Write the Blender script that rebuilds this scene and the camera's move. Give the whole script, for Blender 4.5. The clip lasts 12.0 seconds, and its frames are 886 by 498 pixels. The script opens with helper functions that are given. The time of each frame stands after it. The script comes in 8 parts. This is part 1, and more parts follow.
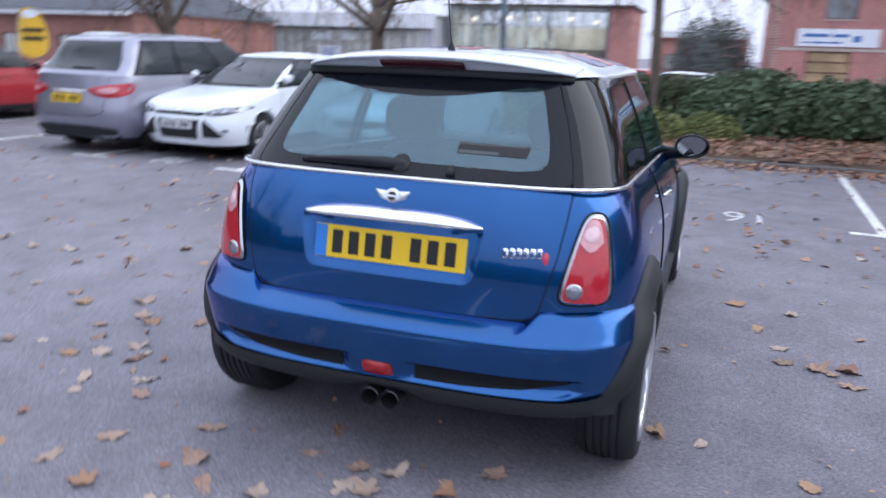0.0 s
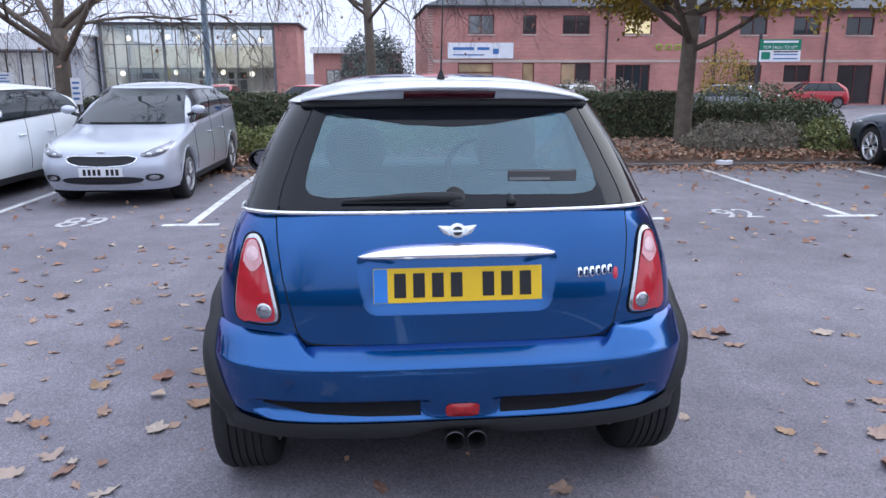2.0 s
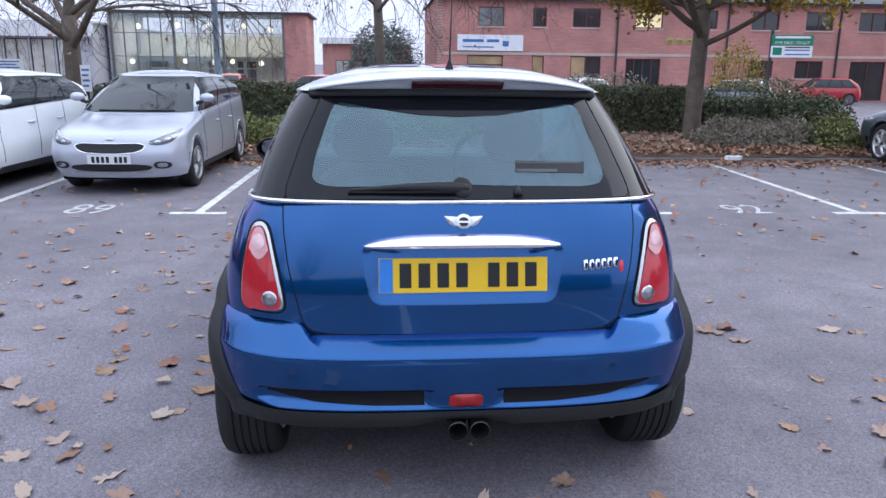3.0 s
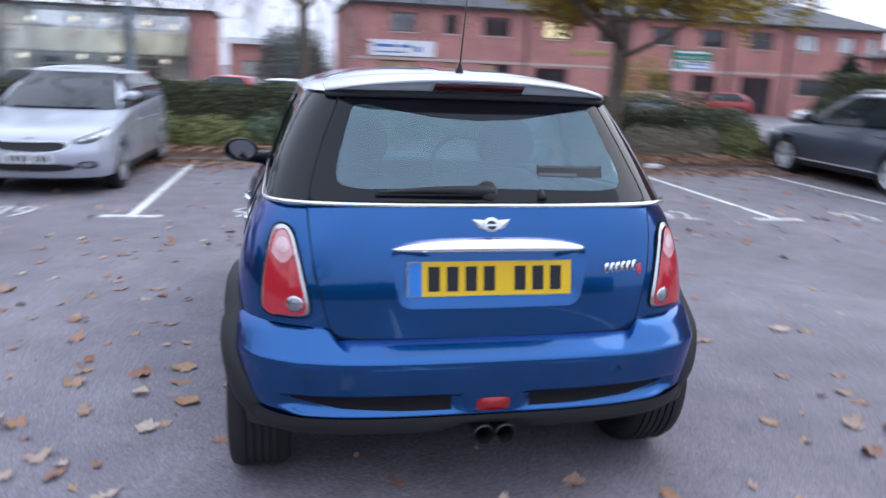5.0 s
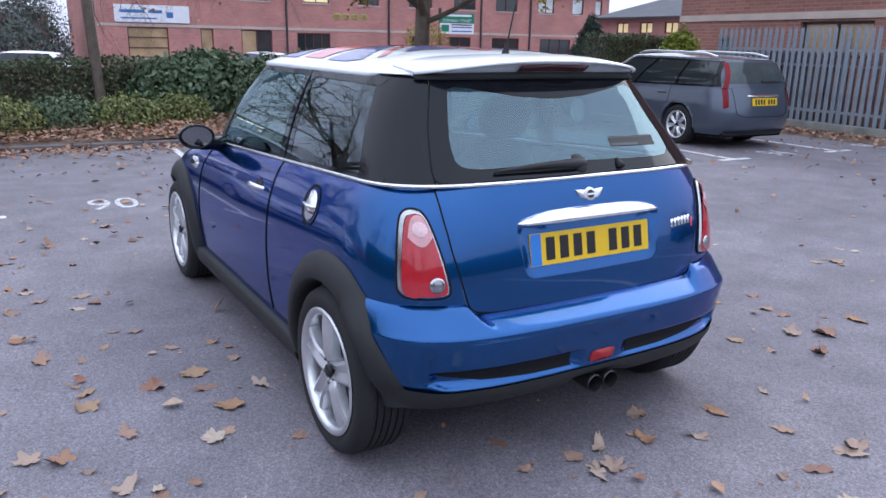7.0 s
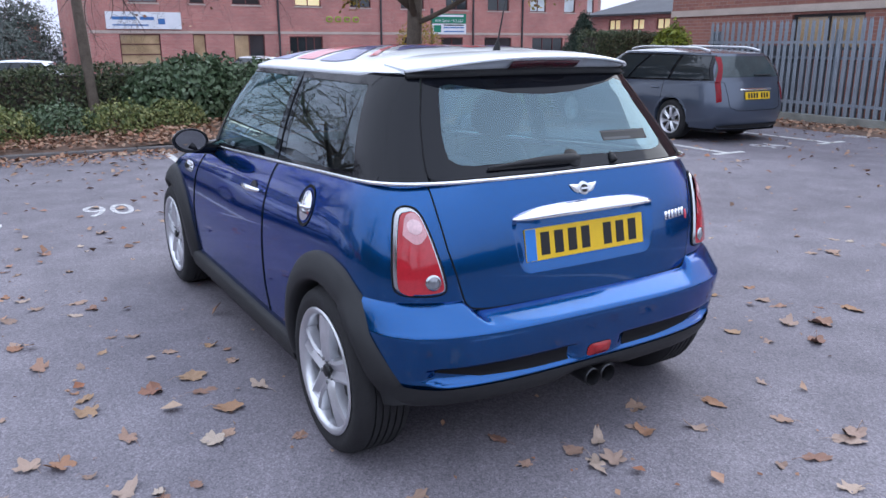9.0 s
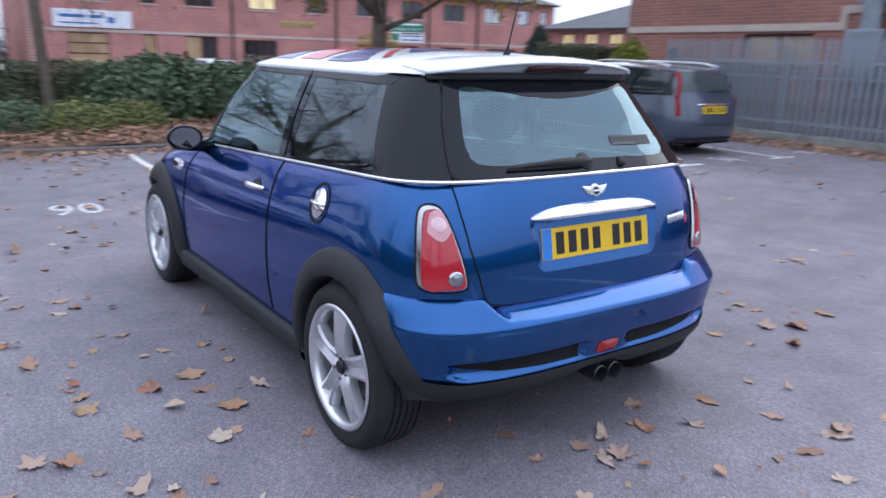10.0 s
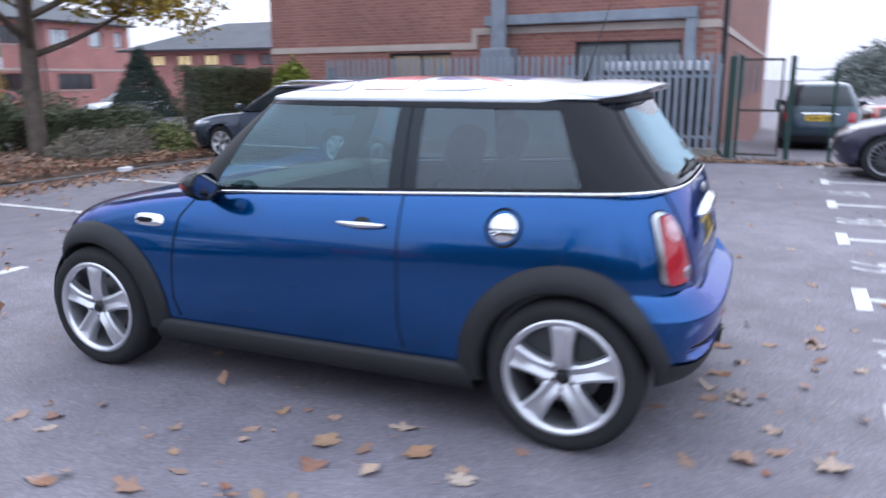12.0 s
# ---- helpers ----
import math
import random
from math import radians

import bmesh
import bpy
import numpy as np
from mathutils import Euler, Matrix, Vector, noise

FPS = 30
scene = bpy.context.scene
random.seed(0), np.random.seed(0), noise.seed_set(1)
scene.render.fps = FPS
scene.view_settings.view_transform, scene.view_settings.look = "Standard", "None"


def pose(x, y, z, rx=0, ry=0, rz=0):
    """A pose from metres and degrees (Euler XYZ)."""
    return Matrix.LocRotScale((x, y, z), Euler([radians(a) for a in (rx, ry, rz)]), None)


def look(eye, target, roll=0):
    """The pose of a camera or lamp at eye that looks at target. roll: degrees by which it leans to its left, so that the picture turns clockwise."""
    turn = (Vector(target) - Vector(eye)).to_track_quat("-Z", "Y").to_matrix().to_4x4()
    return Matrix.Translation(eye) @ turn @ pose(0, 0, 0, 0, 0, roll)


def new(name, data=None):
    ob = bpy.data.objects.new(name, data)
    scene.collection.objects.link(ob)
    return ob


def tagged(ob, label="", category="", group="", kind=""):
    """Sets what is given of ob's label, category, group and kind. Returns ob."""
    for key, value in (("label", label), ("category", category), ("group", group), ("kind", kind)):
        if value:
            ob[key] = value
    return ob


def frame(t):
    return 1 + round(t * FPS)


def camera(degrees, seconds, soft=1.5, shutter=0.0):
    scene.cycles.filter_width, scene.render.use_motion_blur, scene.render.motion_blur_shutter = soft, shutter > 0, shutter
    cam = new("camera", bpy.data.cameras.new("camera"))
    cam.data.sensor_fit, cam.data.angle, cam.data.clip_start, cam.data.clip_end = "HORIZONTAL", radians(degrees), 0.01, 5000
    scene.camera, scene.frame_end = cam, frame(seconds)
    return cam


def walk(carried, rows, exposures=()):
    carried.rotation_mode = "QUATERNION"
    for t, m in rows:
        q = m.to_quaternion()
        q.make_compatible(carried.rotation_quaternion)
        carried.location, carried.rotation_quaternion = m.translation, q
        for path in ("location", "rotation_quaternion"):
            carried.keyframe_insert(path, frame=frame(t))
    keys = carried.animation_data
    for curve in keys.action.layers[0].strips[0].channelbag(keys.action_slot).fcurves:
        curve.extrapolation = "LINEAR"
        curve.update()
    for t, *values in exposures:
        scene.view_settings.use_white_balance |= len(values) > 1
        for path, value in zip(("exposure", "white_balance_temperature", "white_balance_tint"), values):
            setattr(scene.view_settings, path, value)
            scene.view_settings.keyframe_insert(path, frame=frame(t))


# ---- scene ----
cam = camera(60.8, 12.0, soft=1.5, shutter=1.0)
PATH = [
    (0, (1.0, -2.235, 1.464), (0.357, -0.41, 0.956), 1.8),
    (0.5, (0.603, -2.283, 1.431), (0.203, -0.376, 0.981), 0.2),
    (1, (0.13, -2.27, 1.477), (0.103, -0.332, 0.985), 1.8),
    (1.5, (-0.213, -2.288, 1.509), (-0.043, -0.357, 1.018), 0.7),
    (2, (-0.28, -2.333, 1.492), (-0.088, -0.395, 1.036), -0.1),
    (2.5, (-0.282, -2.335, 1.487), (-0.106, -0.4, 1.014), 0.5),
    (3, (-0.277, -2.333, 1.486), (-0.103, -0.398, 1.01), 0.6),
    (3.2, (-0.277, -2.333, 1.489), (-0.106, -0.398, 1.014), 0.7),
    (4.8, (-0.467, -2.29, 1.451), (-0.172, -0.367, 0.988), 3.5),
    (5, (-0.671, -2.267, 1.469), (-0.249, -0.366, 1.012), 2.3),
    (5.5, (-1.046, -2.139, 1.467), (-0.416, -0.305, 0.98), 1.8),
    (6, (-1.414, -1.944, 1.492), (-0.576, -0.213, 0.944), 1.4),
    (6.5, (-1.731, -1.892, 1.505), (-0.731, -0.245, 0.969), 0.9),
    (7, (-1.815, -1.954, 1.5), (-0.822, -0.3, 0.973), 1.1),
    (7.2, (-1.814, -1.963, 1.501), (-0.823, -0.307, 0.976), 0.5),
    (9, (-1.814, -1.966, 1.49), (-0.815, -0.316, 0.965), -0.1),
    (9.5, (-1.821, -1.962, 1.493), (-0.822, -0.31, 0.97), -0.3),
    (10, (-2.051, -1.882, 1.463), (-0.935, -0.3, 0.962), 1.7),
    (10.5, (-2.431, -1.689, 1.474), (-1.106, -0.279, 0.968), 2.2),
    (11, (-2.858, -1.254, 1.484), (-1.375, -0.031, 0.932), 0.6),
    (11.5, (-3.305, -0.776, 1.505), (-1.62, 0.2, 1.046), 1.9),
    (12, (-3.594, -0.198, 1.47), (-1.802, 0.574, 1.03), -0.2),
]
walk(cam, [(t, look(eye, target, roll)) for t, eye, target, roll in PATH], exposures=[(0.0, 0.0), (10.3, 0.0), (11.3, 0.14), (12.0, 0.14)])

# ---- sky, sun, exposure ----
world = bpy.data.worlds.new("overcast_sky")
scene.world = world
world.use_nodes = True
wn, wl = world.node_tree.nodes, world.node_tree.links
sky = wn.new("ShaderNodeTexSky")
sky.sky_type, sky.sun_disc = "NISHITA", False
sky.sun_elevation, sky.sun_rotation = radians(35), radians(70)
sky.air_density, sky.dust_density, sky.ozone_density = 1.0, 4.0, 1.0
# cloud cover over the clear sky, brighter overhead than at the horizon
cover = wn.new("ShaderNodeMix")
cover.data_type = "RGBA"
cover.inputs[0].default_value = 0.92
where, up, cloud = wn.new("ShaderNodeTexCoord"), wn.new("ShaderNodeSeparateXYZ"), wn.new("ShaderNodeValToRGB")
wl.new(where.outputs["Generated"], up.inputs[0])
wl.new(up.outputs[2], cloud.inputs[0])
cloud.color_ramp.elements[0].position, cloud.color_ramp.elements[1].position = 0.0, 0.75
cloud.color_ramp.elements[0].color, cloud.color_ramp.elements[1].color = (0.36, 0.395, 0.513, 1), (0.659, 0.735, 0.923, 1)
swell, gain = wn.new("ShaderNodeTexNoise"), wn.new("ShaderNodeMix")
swell.inputs["Scale"].default_value, swell.inputs["Detail"].default_value = 2.5, 5
gain.data_type, gain.blend_type = "RGBA", "MULTIPLY"
gain.inputs[0].default_value = 0.35
wl.new(where.outputs["Generated"], swell.inputs["Vector"])
wl.new(cloud.outputs[0], gain.inputs[6])
wl.new(swell.outputs[0], gain.inputs[7])
bright = wn.new("ShaderNodeVectorMath")
bright.operation = "SCALE"
bright.inputs[3].default_value = 20.5
wl.new(gain.outputs[2], bright.inputs[0])
wl.new(sky.outputs[0], cover.inputs[6])
wl.new(bright.outputs[0], cover.inputs[7])
background = wn["Background"]
background.inputs[1].default_value = 0.15
wl.new(cover.outputs[2], background.inputs[0])
sun_data = bpy.data.lights.new("sun", "SUN")
sun_data.energy, sun_data.angle, sun_data.color = 1.1, radians(50), (0.93, 0.965, 1.0)
sun = new("sun", sun_data)
sun.matrix_world = look((30, 12, 24), (0, 0, 0))

# ---- materials ----
def mat(name, colour, rough=0.6, metal=0.0, var=0.0, scale=3.0, fine=60.0, bump=0.0, coat=0.0, spec=0.5, trans=0.0, emit=0.0, ior=1.45, dark=None):
    """A node material: colour mottled at two scales, with fine relief."""
    m = bpy.data.materials.new(name)
    m.use_nodes = True
    n, l = m.node_tree.nodes, m.node_tree.links
    b = n["Principled BSDF"]
    b.inputs["Base Color"].default_value = (*colour, 1)
    b.inputs["Roughness"].default_value = rough
    b.inputs["Metallic"].default_value = metal
    b.inputs["IOR"].default_value = ior
    b.inputs["Specular IOR Level"].default_value = spec
    b.inputs["Coat Weight"].default_value = coat
    b.inputs["Coat Roughness"].default_value = 0.03
    b.inputs["Transmission Weight"].default_value = trans
    if emit:
        b.inputs["Emission Color"].default_value = (*colour, 1)
        b.inputs["Emission Strength"].default_value = emit
    if var or bump:
        tc = n.new("ShaderNodeTexCoord")
        big, small = n.new("ShaderNodeTexNoise"), n.new("ShaderNodeTexNoise")
        big.inputs["Scale"].default_value, small.inputs["Scale"].default_value = scale, fine
        big.inputs["Detail"].default_value = small.inputs["Detail"].default_value = 4
        l.new(tc.outputs["Object"], big.inputs["Vector"])
        l.new(tc.outputs["Object"], small.inputs["Vector"])
        if var:
            mixn = n.new("ShaderNodeMath")
            mixn.operation = "MULTIPLY_ADD"
            l.new(big.outputs[0], mixn.inputs[0])
            mixn.inputs[1].default_value = 0.6
            half = n.new("ShaderNodeMath")
            half.operation = "MULTIPLY"
            half.inputs[1].default_value = 0.4
            l.new(small.outputs[0], half.inputs[0])
            l.new(half.outputs[0], mixn.inputs[2])
            ramp = n.new("ShaderNodeValToRGB")
            lo = dark or tuple(c * (1 - var) for c in colour)
            hi = tuple(min(1, c * (1 + var)) for c in colour)
            ramp.color_ramp.elements[0].position, ramp.color_ramp.elements[1].position = 0.3, 0.7
            ramp.color_ramp.elements[0].color, ramp.color_ramp.elements[1].color = (*lo, 1), (*hi, 1)
            l.new(mixn.outputs[0], ramp.inputs[0])
            l.new(ramp.outputs[0], b.inputs["Base Color"])
        if bump:
            bp = n.new("ShaderNodeBump")
            bp.inputs["Strength"].default_value, bp.inputs["Distance"].default_value = bump, 0.01
            l.new(small.outputs[0], bp.inputs["Height"])
            l.new(bp.outputs[0], b.inputs["Normal"])
    return m


def leaf_mat(name, stops, rough=0.6, island=False):
    """Leaves whose colour changes from one to the next."""
    m = bpy.data.materials.new(name)
    m.use_nodes = True
    n, l = m.node_tree.nodes, m.node_tree.links
    b = n["Principled BSDF"]
    b.inputs["Roughness"].default_value = rough
    b.inputs["Specular IOR Level"].default_value = 0.3
    source = n.new("ShaderNodeNewGeometry") if island else n.new("ShaderNodeObjectInfo")
    ramp = n.new("ShaderNodeValToRGB")
    ramp.color_ramp.interpolation = "LINEAR"
    while len(ramp.color_ramp.elements) < len(stops):
        ramp.color_ramp.elements.new(0.5)
    for i, (e, c) in enumerate(zip(ramp.color_ramp.elements, stops)):
        e.position = i / (len(stops) - 1)
        e.color = (*c, 1)
    l.new(source.outputs["Random Per Island" if island else "Random"], ramp.inputs[0])
    tc, no, mx = n.new("ShaderNodeTexCoord"), n.new("ShaderNodeTexNoise"), n.new("ShaderNodeMix")
    no.inputs["Scale"].default_value = 40
    mx.data_type, mx.blend_type = "RGBA", "MULTIPLY"
    mx.inputs[0].default_value = 0.5
    l.new(tc.outputs["Object"], no.inputs["Vector"])
    l.new(ramp.outputs[0], mx.inputs[6])
    l.new(no.outputs[0], mx.inputs[7])
    l.new(mx.outputs[2], b.inputs["Base Color"])
    return m


def tree_link(m):
    return m.node_tree.nodes, m.node_tree.links, m.node_tree.nodes["Principled BSDF"]


def asphalt_mat():
    m = bpy.data.materials.new("worn_asphalt")
    m.use_nodes = True
    n, l, b = tree_link(m)
    tc = n.new("ShaderNodeTexCoord")
    big, mid, vor, fine = n.new("ShaderNodeTexNoise"), n.new("ShaderNodeTexNoise"), n.new("ShaderNodeTexVoronoi"), n.new("ShaderNodeTexNoise")
    big.inputs["Scale"].default_value, mid.inputs["Scale"].default_value = 0.35, 3.0
    big.inputs["Detail"].default_value = mid.inputs["Detail"].default_value = 5
    vor.inputs["Scale"].default_value, fine.inputs["Scale"].default_value = 95, 260
    for t in (big, mid, vor, fine):
        l.new(tc.outputs["Object"], t.inputs["Vector"])
    r1 = n.new("ShaderNodeValToRGB")
    r1.color_ramp.elements[0].position, r1.color_ramp.elements[1].position = 0.35, 0.7
    r1.color_ramp.elements[0].color, r1.color_ramp.elements[1].color = (0.165, 0.154, 0.181, 1), (0.234, 0.22, 0.254, 1)
    l.new(big.outputs[0], r1.inputs[0])
    r2 = n.new("ShaderNodeValToRGB")
    r2.color_ramp.elements[0].position, r2.color_ramp.elements[1].position = 0.3, 0.75
    r2.color_ramp.elements[0].color, r2.color_ramp.elements[1].color = (0.8, 0.8, 0.8, 1), (1.12, 1.115, 1.1, 1)
    l.new(mid.outputs[0], r2.inputs[0])
    r3 = n.new("ShaderNodeValToRGB")
    r3.color_ramp.elements[0].color, r3.color_ramp.elements[1].color = (0.78, 0.78, 0.78, 1), (1.22, 1.21, 1.2, 1)
    l.new(vor.outputs["Color"], r3.inputs[0])
    m1, m2 = n.new("ShaderNodeMix"), n.new("ShaderNodeMix")
    for x in (m1, m2):
        x.data_type, x.blend_type = "RGBA", "MULTIPLY"
        x.inputs[0].default_value = 1
    l.new(r1.outputs[0], m1.inputs[6])
    l.new(r2.outputs[0], m1.inputs[7])
    l.new(m1.outputs[2], m2.inputs[6])
    l.new(r3.outputs[0], m2.inputs[7])
    # small pale and dark chips in the binder
    chips, r4, m3 = n.new("ShaderNodeTexVoronoi"), n.new("ShaderNodeValToRGB"), n.new("ShaderNodeMix")
    chips.inputs["Scale"].default_value = 190
    l.new(tc.outputs["Object"], chips.inputs["Vector"])
    r4.color_ramp.elements[0].position, r4.color_ramp.elements[1].position = 0.15, 0.9
    r4.color_ramp.elements[0].color, r4.color_ramp.elements[1].color = (0.7, 0.7, 0.7, 1), (1.33, 1.31, 1.28, 1)
    l.new(chips.outputs["Color"], r4.inputs[0])
    m3.data_type, m3.blend_type = "RGBA", "MULTIPLY"
    m3.inputs[0].default_value = 1
    l.new(m2.outputs[2], m3.inputs[6])
    l.new(r4.outputs[0], m3.inputs[7])
    l.new(m3.outputs[2], b.inputs["Base Color"])
    b.inputs["Roughness"].default_value = 0.75
    b.inputs["Specular IOR Level"].default_value = 0.35
    bp = n.new("ShaderNodeBump")
    bp.inputs["Strength"].default_value, bp.inputs["Distance"].default_value = 0.35, 0.003
    l.new(vor.outputs["Distance"], bp.inputs["Height"])
    l.new(bp.outputs[0], b.inputs["Normal"])
    return m


def brick_mat(name, c1, c2, mortar, squash=1.0, axis="x"):
    """Running-bond bricks 225 x 75 mm, laid along the wall's own length and height."""
    m = bpy.data.materials.new(name)
    m.use_nodes = True
    n, l, b = tree_link(m)
    tc, sep, com = n.new("ShaderNodeTexCoord"), n.new("ShaderNodeSeparateXYZ"), n.new("ShaderNodeCombineXYZ")
    l.new(tc.outputs["Object"], sep.inputs[0])
    l.new(sep.outputs[0 if axis == "x" else 1], com.inputs[0])
    l.new(sep.outputs[2], com.inputs[1])
    br = n.new("ShaderNodeTexBrick")
    br.inputs["Scale"].default_value = 1.0
    br.inputs["Brick Width"].default_value, br.inputs["Row Height"].default_value = 0.225, 0.075
    br.inputs["Mortar Size"].default_value = 0.006
    br.inputs["Color1"].default_value, br.inputs["Color2"].default_value, br.inputs["Mortar"].default_value = (*c1, 1), (*c2, 1), (*mortar, 1)
    l.new(com.outputs[0], br.inputs["Vector"])
    no, mx, ramp = n.new("ShaderNodeTexNoise"), n.new("ShaderNodeMix"), n.new("ShaderNodeValToRGB")
    no.inputs["Scale"].default_value = 0.6
    no.inputs["Detail"].default_value = 6
    l.new(tc.outputs["Object"], no.inputs["Vector"])
    ramp.color_ramp.elements[0].position, ramp.color_ramp.elements[1].position = 0.3, 0.7
    ramp.color_ramp.elements[0].color, ramp.color_ramp.elements[1].color = (0.78, 0.78, 0.8, 1), (1.1, 1.08, 1.06, 1)
    l.new(no.outputs[0], ramp.inputs[0])
    mx.data_type, mx.blend_type = "RGBA", "MULTIPLY"
    mx.inputs[0].default_value = 1
    l.new(br.outputs[0], mx.inputs[6])
    l.new(ramp.outputs[0], mx.inputs[7])
    l.new(mx.outputs[2], b.inputs["Base Color"])
    b.inputs["Roughness"].default_value = 0.85
    bp = n.new("ShaderNodeBump")
    bp.inputs["Strength"].default_value, bp.inputs["Distance"].default_value = 0.5, 0.006
    bp.invert = True
    l.new(br.outputs["Fac"], bp.inputs["Height"])
    l.new(bp.outputs[0], b.inputs["Normal"])
    return m


def paint(name, colour, metal=0.0, rough=0.35, coat=1.0, shine=(0.05, 0.16)):
    """Car lacquer: a coloured or metallic base under a clear coat."""
    m = mat(name, colour, rough, metal, coat=coat)
    n, l, b = tree_link(m)
    tc, no, mx = n.new("ShaderNodeTexCoord"), n.new("ShaderNodeTexNoise"), n.new("ShaderNodeMix")
    no.inputs["Scale"].default_value, no.inputs["Detail"].default_value = 2.2, 6
    l.new(tc.outputs["Object"], no.inputs["Vector"])
    mx.data_type = "RGBA"
    mx.inputs[6].default_value = (*[c * 0.9 for c in colour], 1)
    mx.inputs[7].default_value = (*[min(1, c * 1.1) for c in colour], 1)
    l.new(no.outputs[0], mx.inputs[0])
    l.new(mx.outputs[2], b.inputs["Base Color"])
    mr = n.new("ShaderNodeMapRange")
    mr.inputs[3].default_value, mr.inputs[4].default_value = shine
    l.new(no.outputs[0], mr.inputs[0])
    l.new(mr.outputs[0], b.inputs["Coat Roughness"])
    return m


def glass_mat(name, tint, gloss=0.08, shine=(0.66, 0.83, 0.88), backed=None):
    """A thin tinted pane: clear or backed with a dark print, with a sharp reflection that grows towards grazing."""
    m = bpy.data.materials.new(name)
    m.use_nodes = True
    n, l = m.node_tree.nodes, m.node_tree.links
    n.remove(n["Principled BSDF"])
    out = n["Material Output"]
    tr, gl, fr, mx = n.new("ShaderNodeBsdfTransparent"), n.new("ShaderNodeBsdfGlossy"), n.new("ShaderNodeLayerWeight"), n.new("ShaderNodeMixShader")
    if backed:
        tr = n.new("ShaderNodeBsdfDiffuse")
    tr.inputs[0].default_value = (*(backed or tint), 1)
    gl.inputs[0].default_value = (*shine, 1)
    gl.inputs[1].default_value = 0.01
    fr.inputs[0].default_value = 0.5
    steep, add = n.new("ShaderNodeMath"), n.new("ShaderNodeMath")
    steep.operation, add.operation = "POWER", "MULTIPLY_ADD"
    steep.inputs[1].default_value = 4.0
    add.inputs[1].default_value, add.inputs[2].default_value = 0.85, gloss
    l.new(fr.outputs["Facing"], steep.inputs[0])
    l.new(steep.outputs[0], add.inputs[0])
    l.new(add.outputs[0], mx.inputs[0])
    l.new(tr.outputs[0], mx.inputs[1])
    l.new(gl.outputs[0], mx.inputs[2])
    l.new(mx.outputs[0], out.inputs[0])
    return m


M_PANE = glass_mat("green_tinted_pane", (0.43, 0.64, 0.67), 0.12)
M_BACKPANE = glass_mat("heated_rear_pane", (0.47, 0.72, 0.79), 0.15, (0.6, 0.82, 0.92))
M_PRIVACY = glass_mat("grey_tinted_pane", (0.3, 0.4, 0.42), 0.115, (0.66, 0.74, 0.8))
M_BACKED = glass_mat("black_printed_glass", (0, 0, 0), 0.05, (0.62, 0.7, 0.76), (0.006, 0.007, 0.009))


M_ASPHALT = asphalt_mat()
M_LINE = mat("worn_road_paint", (0.72, 0.72, 0.7), 0.7, var=0.25, scale=9, fine=90, bump=0.4, dark=(0.34, 0.34, 0.34))
M_LINE_WORN = mat("faded_road_paint", (0.5, 0.5, 0.5), 0.75, var=0.5, scale=14, fine=70, bump=0.4, dark=(0.2, 0.19, 0.21))
M_BLUE = paint("metallic_blue_lacquer", (0.001, 0.074, 0.246), metal=0.87, rough=0.22, coat=0.85, shine=(0.02, 0.05))
M_BLUE.node_tree.nodes["Principled BSDF"].inputs["Specular Tint"].default_value = (0.12, 0.32, 0.8, 1)
M_WHITE = paint("white_lacquer", (0.74, 0.78, 0.83), rough=0.4)
M_WHITECAR = paint("bright_white_lacquer", (0.84, 0.88, 0.93), rough=0.4)
M_SILVER = paint("silver_lacquer", (0.5, 0.53, 0.61), metal=0.42, rough=0.34)
M_PURPLE_GREY = paint("silver_grey_lacquer", (0.3, 0.3, 0.37), metal=0.7, rough=0.38)
M_SLATE = paint("slate_blue_lacquer", (0.07, 0.09, 0.13), metal=0.5, rough=0.38)
M_RED = paint("red_lacquer", (0.42, 0.02, 0.03), rough=0.4)
M_DARKBLUE = paint("dark_navy_lacquer", (0.018, 0.016, 0.04), metal=0.3, rough=0.38)
M_TEAL = paint("dark_teal_lacquer", (0.03, 0.06, 0.085), metal=0.4, rough=0.38)
M_TRIM = mat("grained_black_plastic", (0.017, 0.0178, 0.02), 0.6, var=0.15, scale=4, fine=300, bump=0.12)
M_GLOSSBLACK = mat("gloss_black", (0.007, 0.008, 0.0115), 0.05, spec=0.3)
# near-black: dark joints, and shade put into the colour of recesses and undersides
M_GAPSHADE = mat("gap_and_shade_black", (0.004, 0.004, 0.006), 0.9)
M_CHROME = mat("chrome", (0.86, 0.87, 0.88), 0.07, 1.0)
M_ALLOY = mat("silver_alloy", (0.68, 0.69, 0.72), 0.3, 0.85, var=0.08, scale=12, fine=120, coat=0.4)
M_ALLOY_DULL = mat("dull_grey_alloy", (0.3, 0.3, 0.32), 0.4, 0.7, var=0.12, scale=12, fine=120)
M_SOOT = mat("sooty_steel", (0.05, 0.05, 0.055), 0.4, 0.7, var=0.3, scale=20)
M_LAMPDARK = mat("clear_lamp_over_dark_housing", (0.27, 0.28, 0.31), 0.12, 0.6, coat=1.0)
M_STEEL = mat("dull_steel", (0.23, 0.23, 0.24), 0.45, 0.8, var=0.2, scale=20)
M_RUBBER = mat("tyre_rubber", (0.018, 0.018, 0.02), 0.82, var=0.25, scale=6, fine=90, bump=0.25)
M_DARKGLASS = mat("dark_car_glass", (0.022, 0.028, 0.032), 0.02, spec=0.5)
M_BACKGLASS = mat("grey_rear_glass", (0.05, 0.07, 0.075), 0.03, spec=0.6, var=0.4, scale=4)
M_SATIN = mat("satin_chrome", (0.5, 0.51, 0.53), 0.22, 1.0)
M_MIRROR = mat("door_mirror_silvering", (0.26, 0.28, 0.3), 0.02, 1.0)
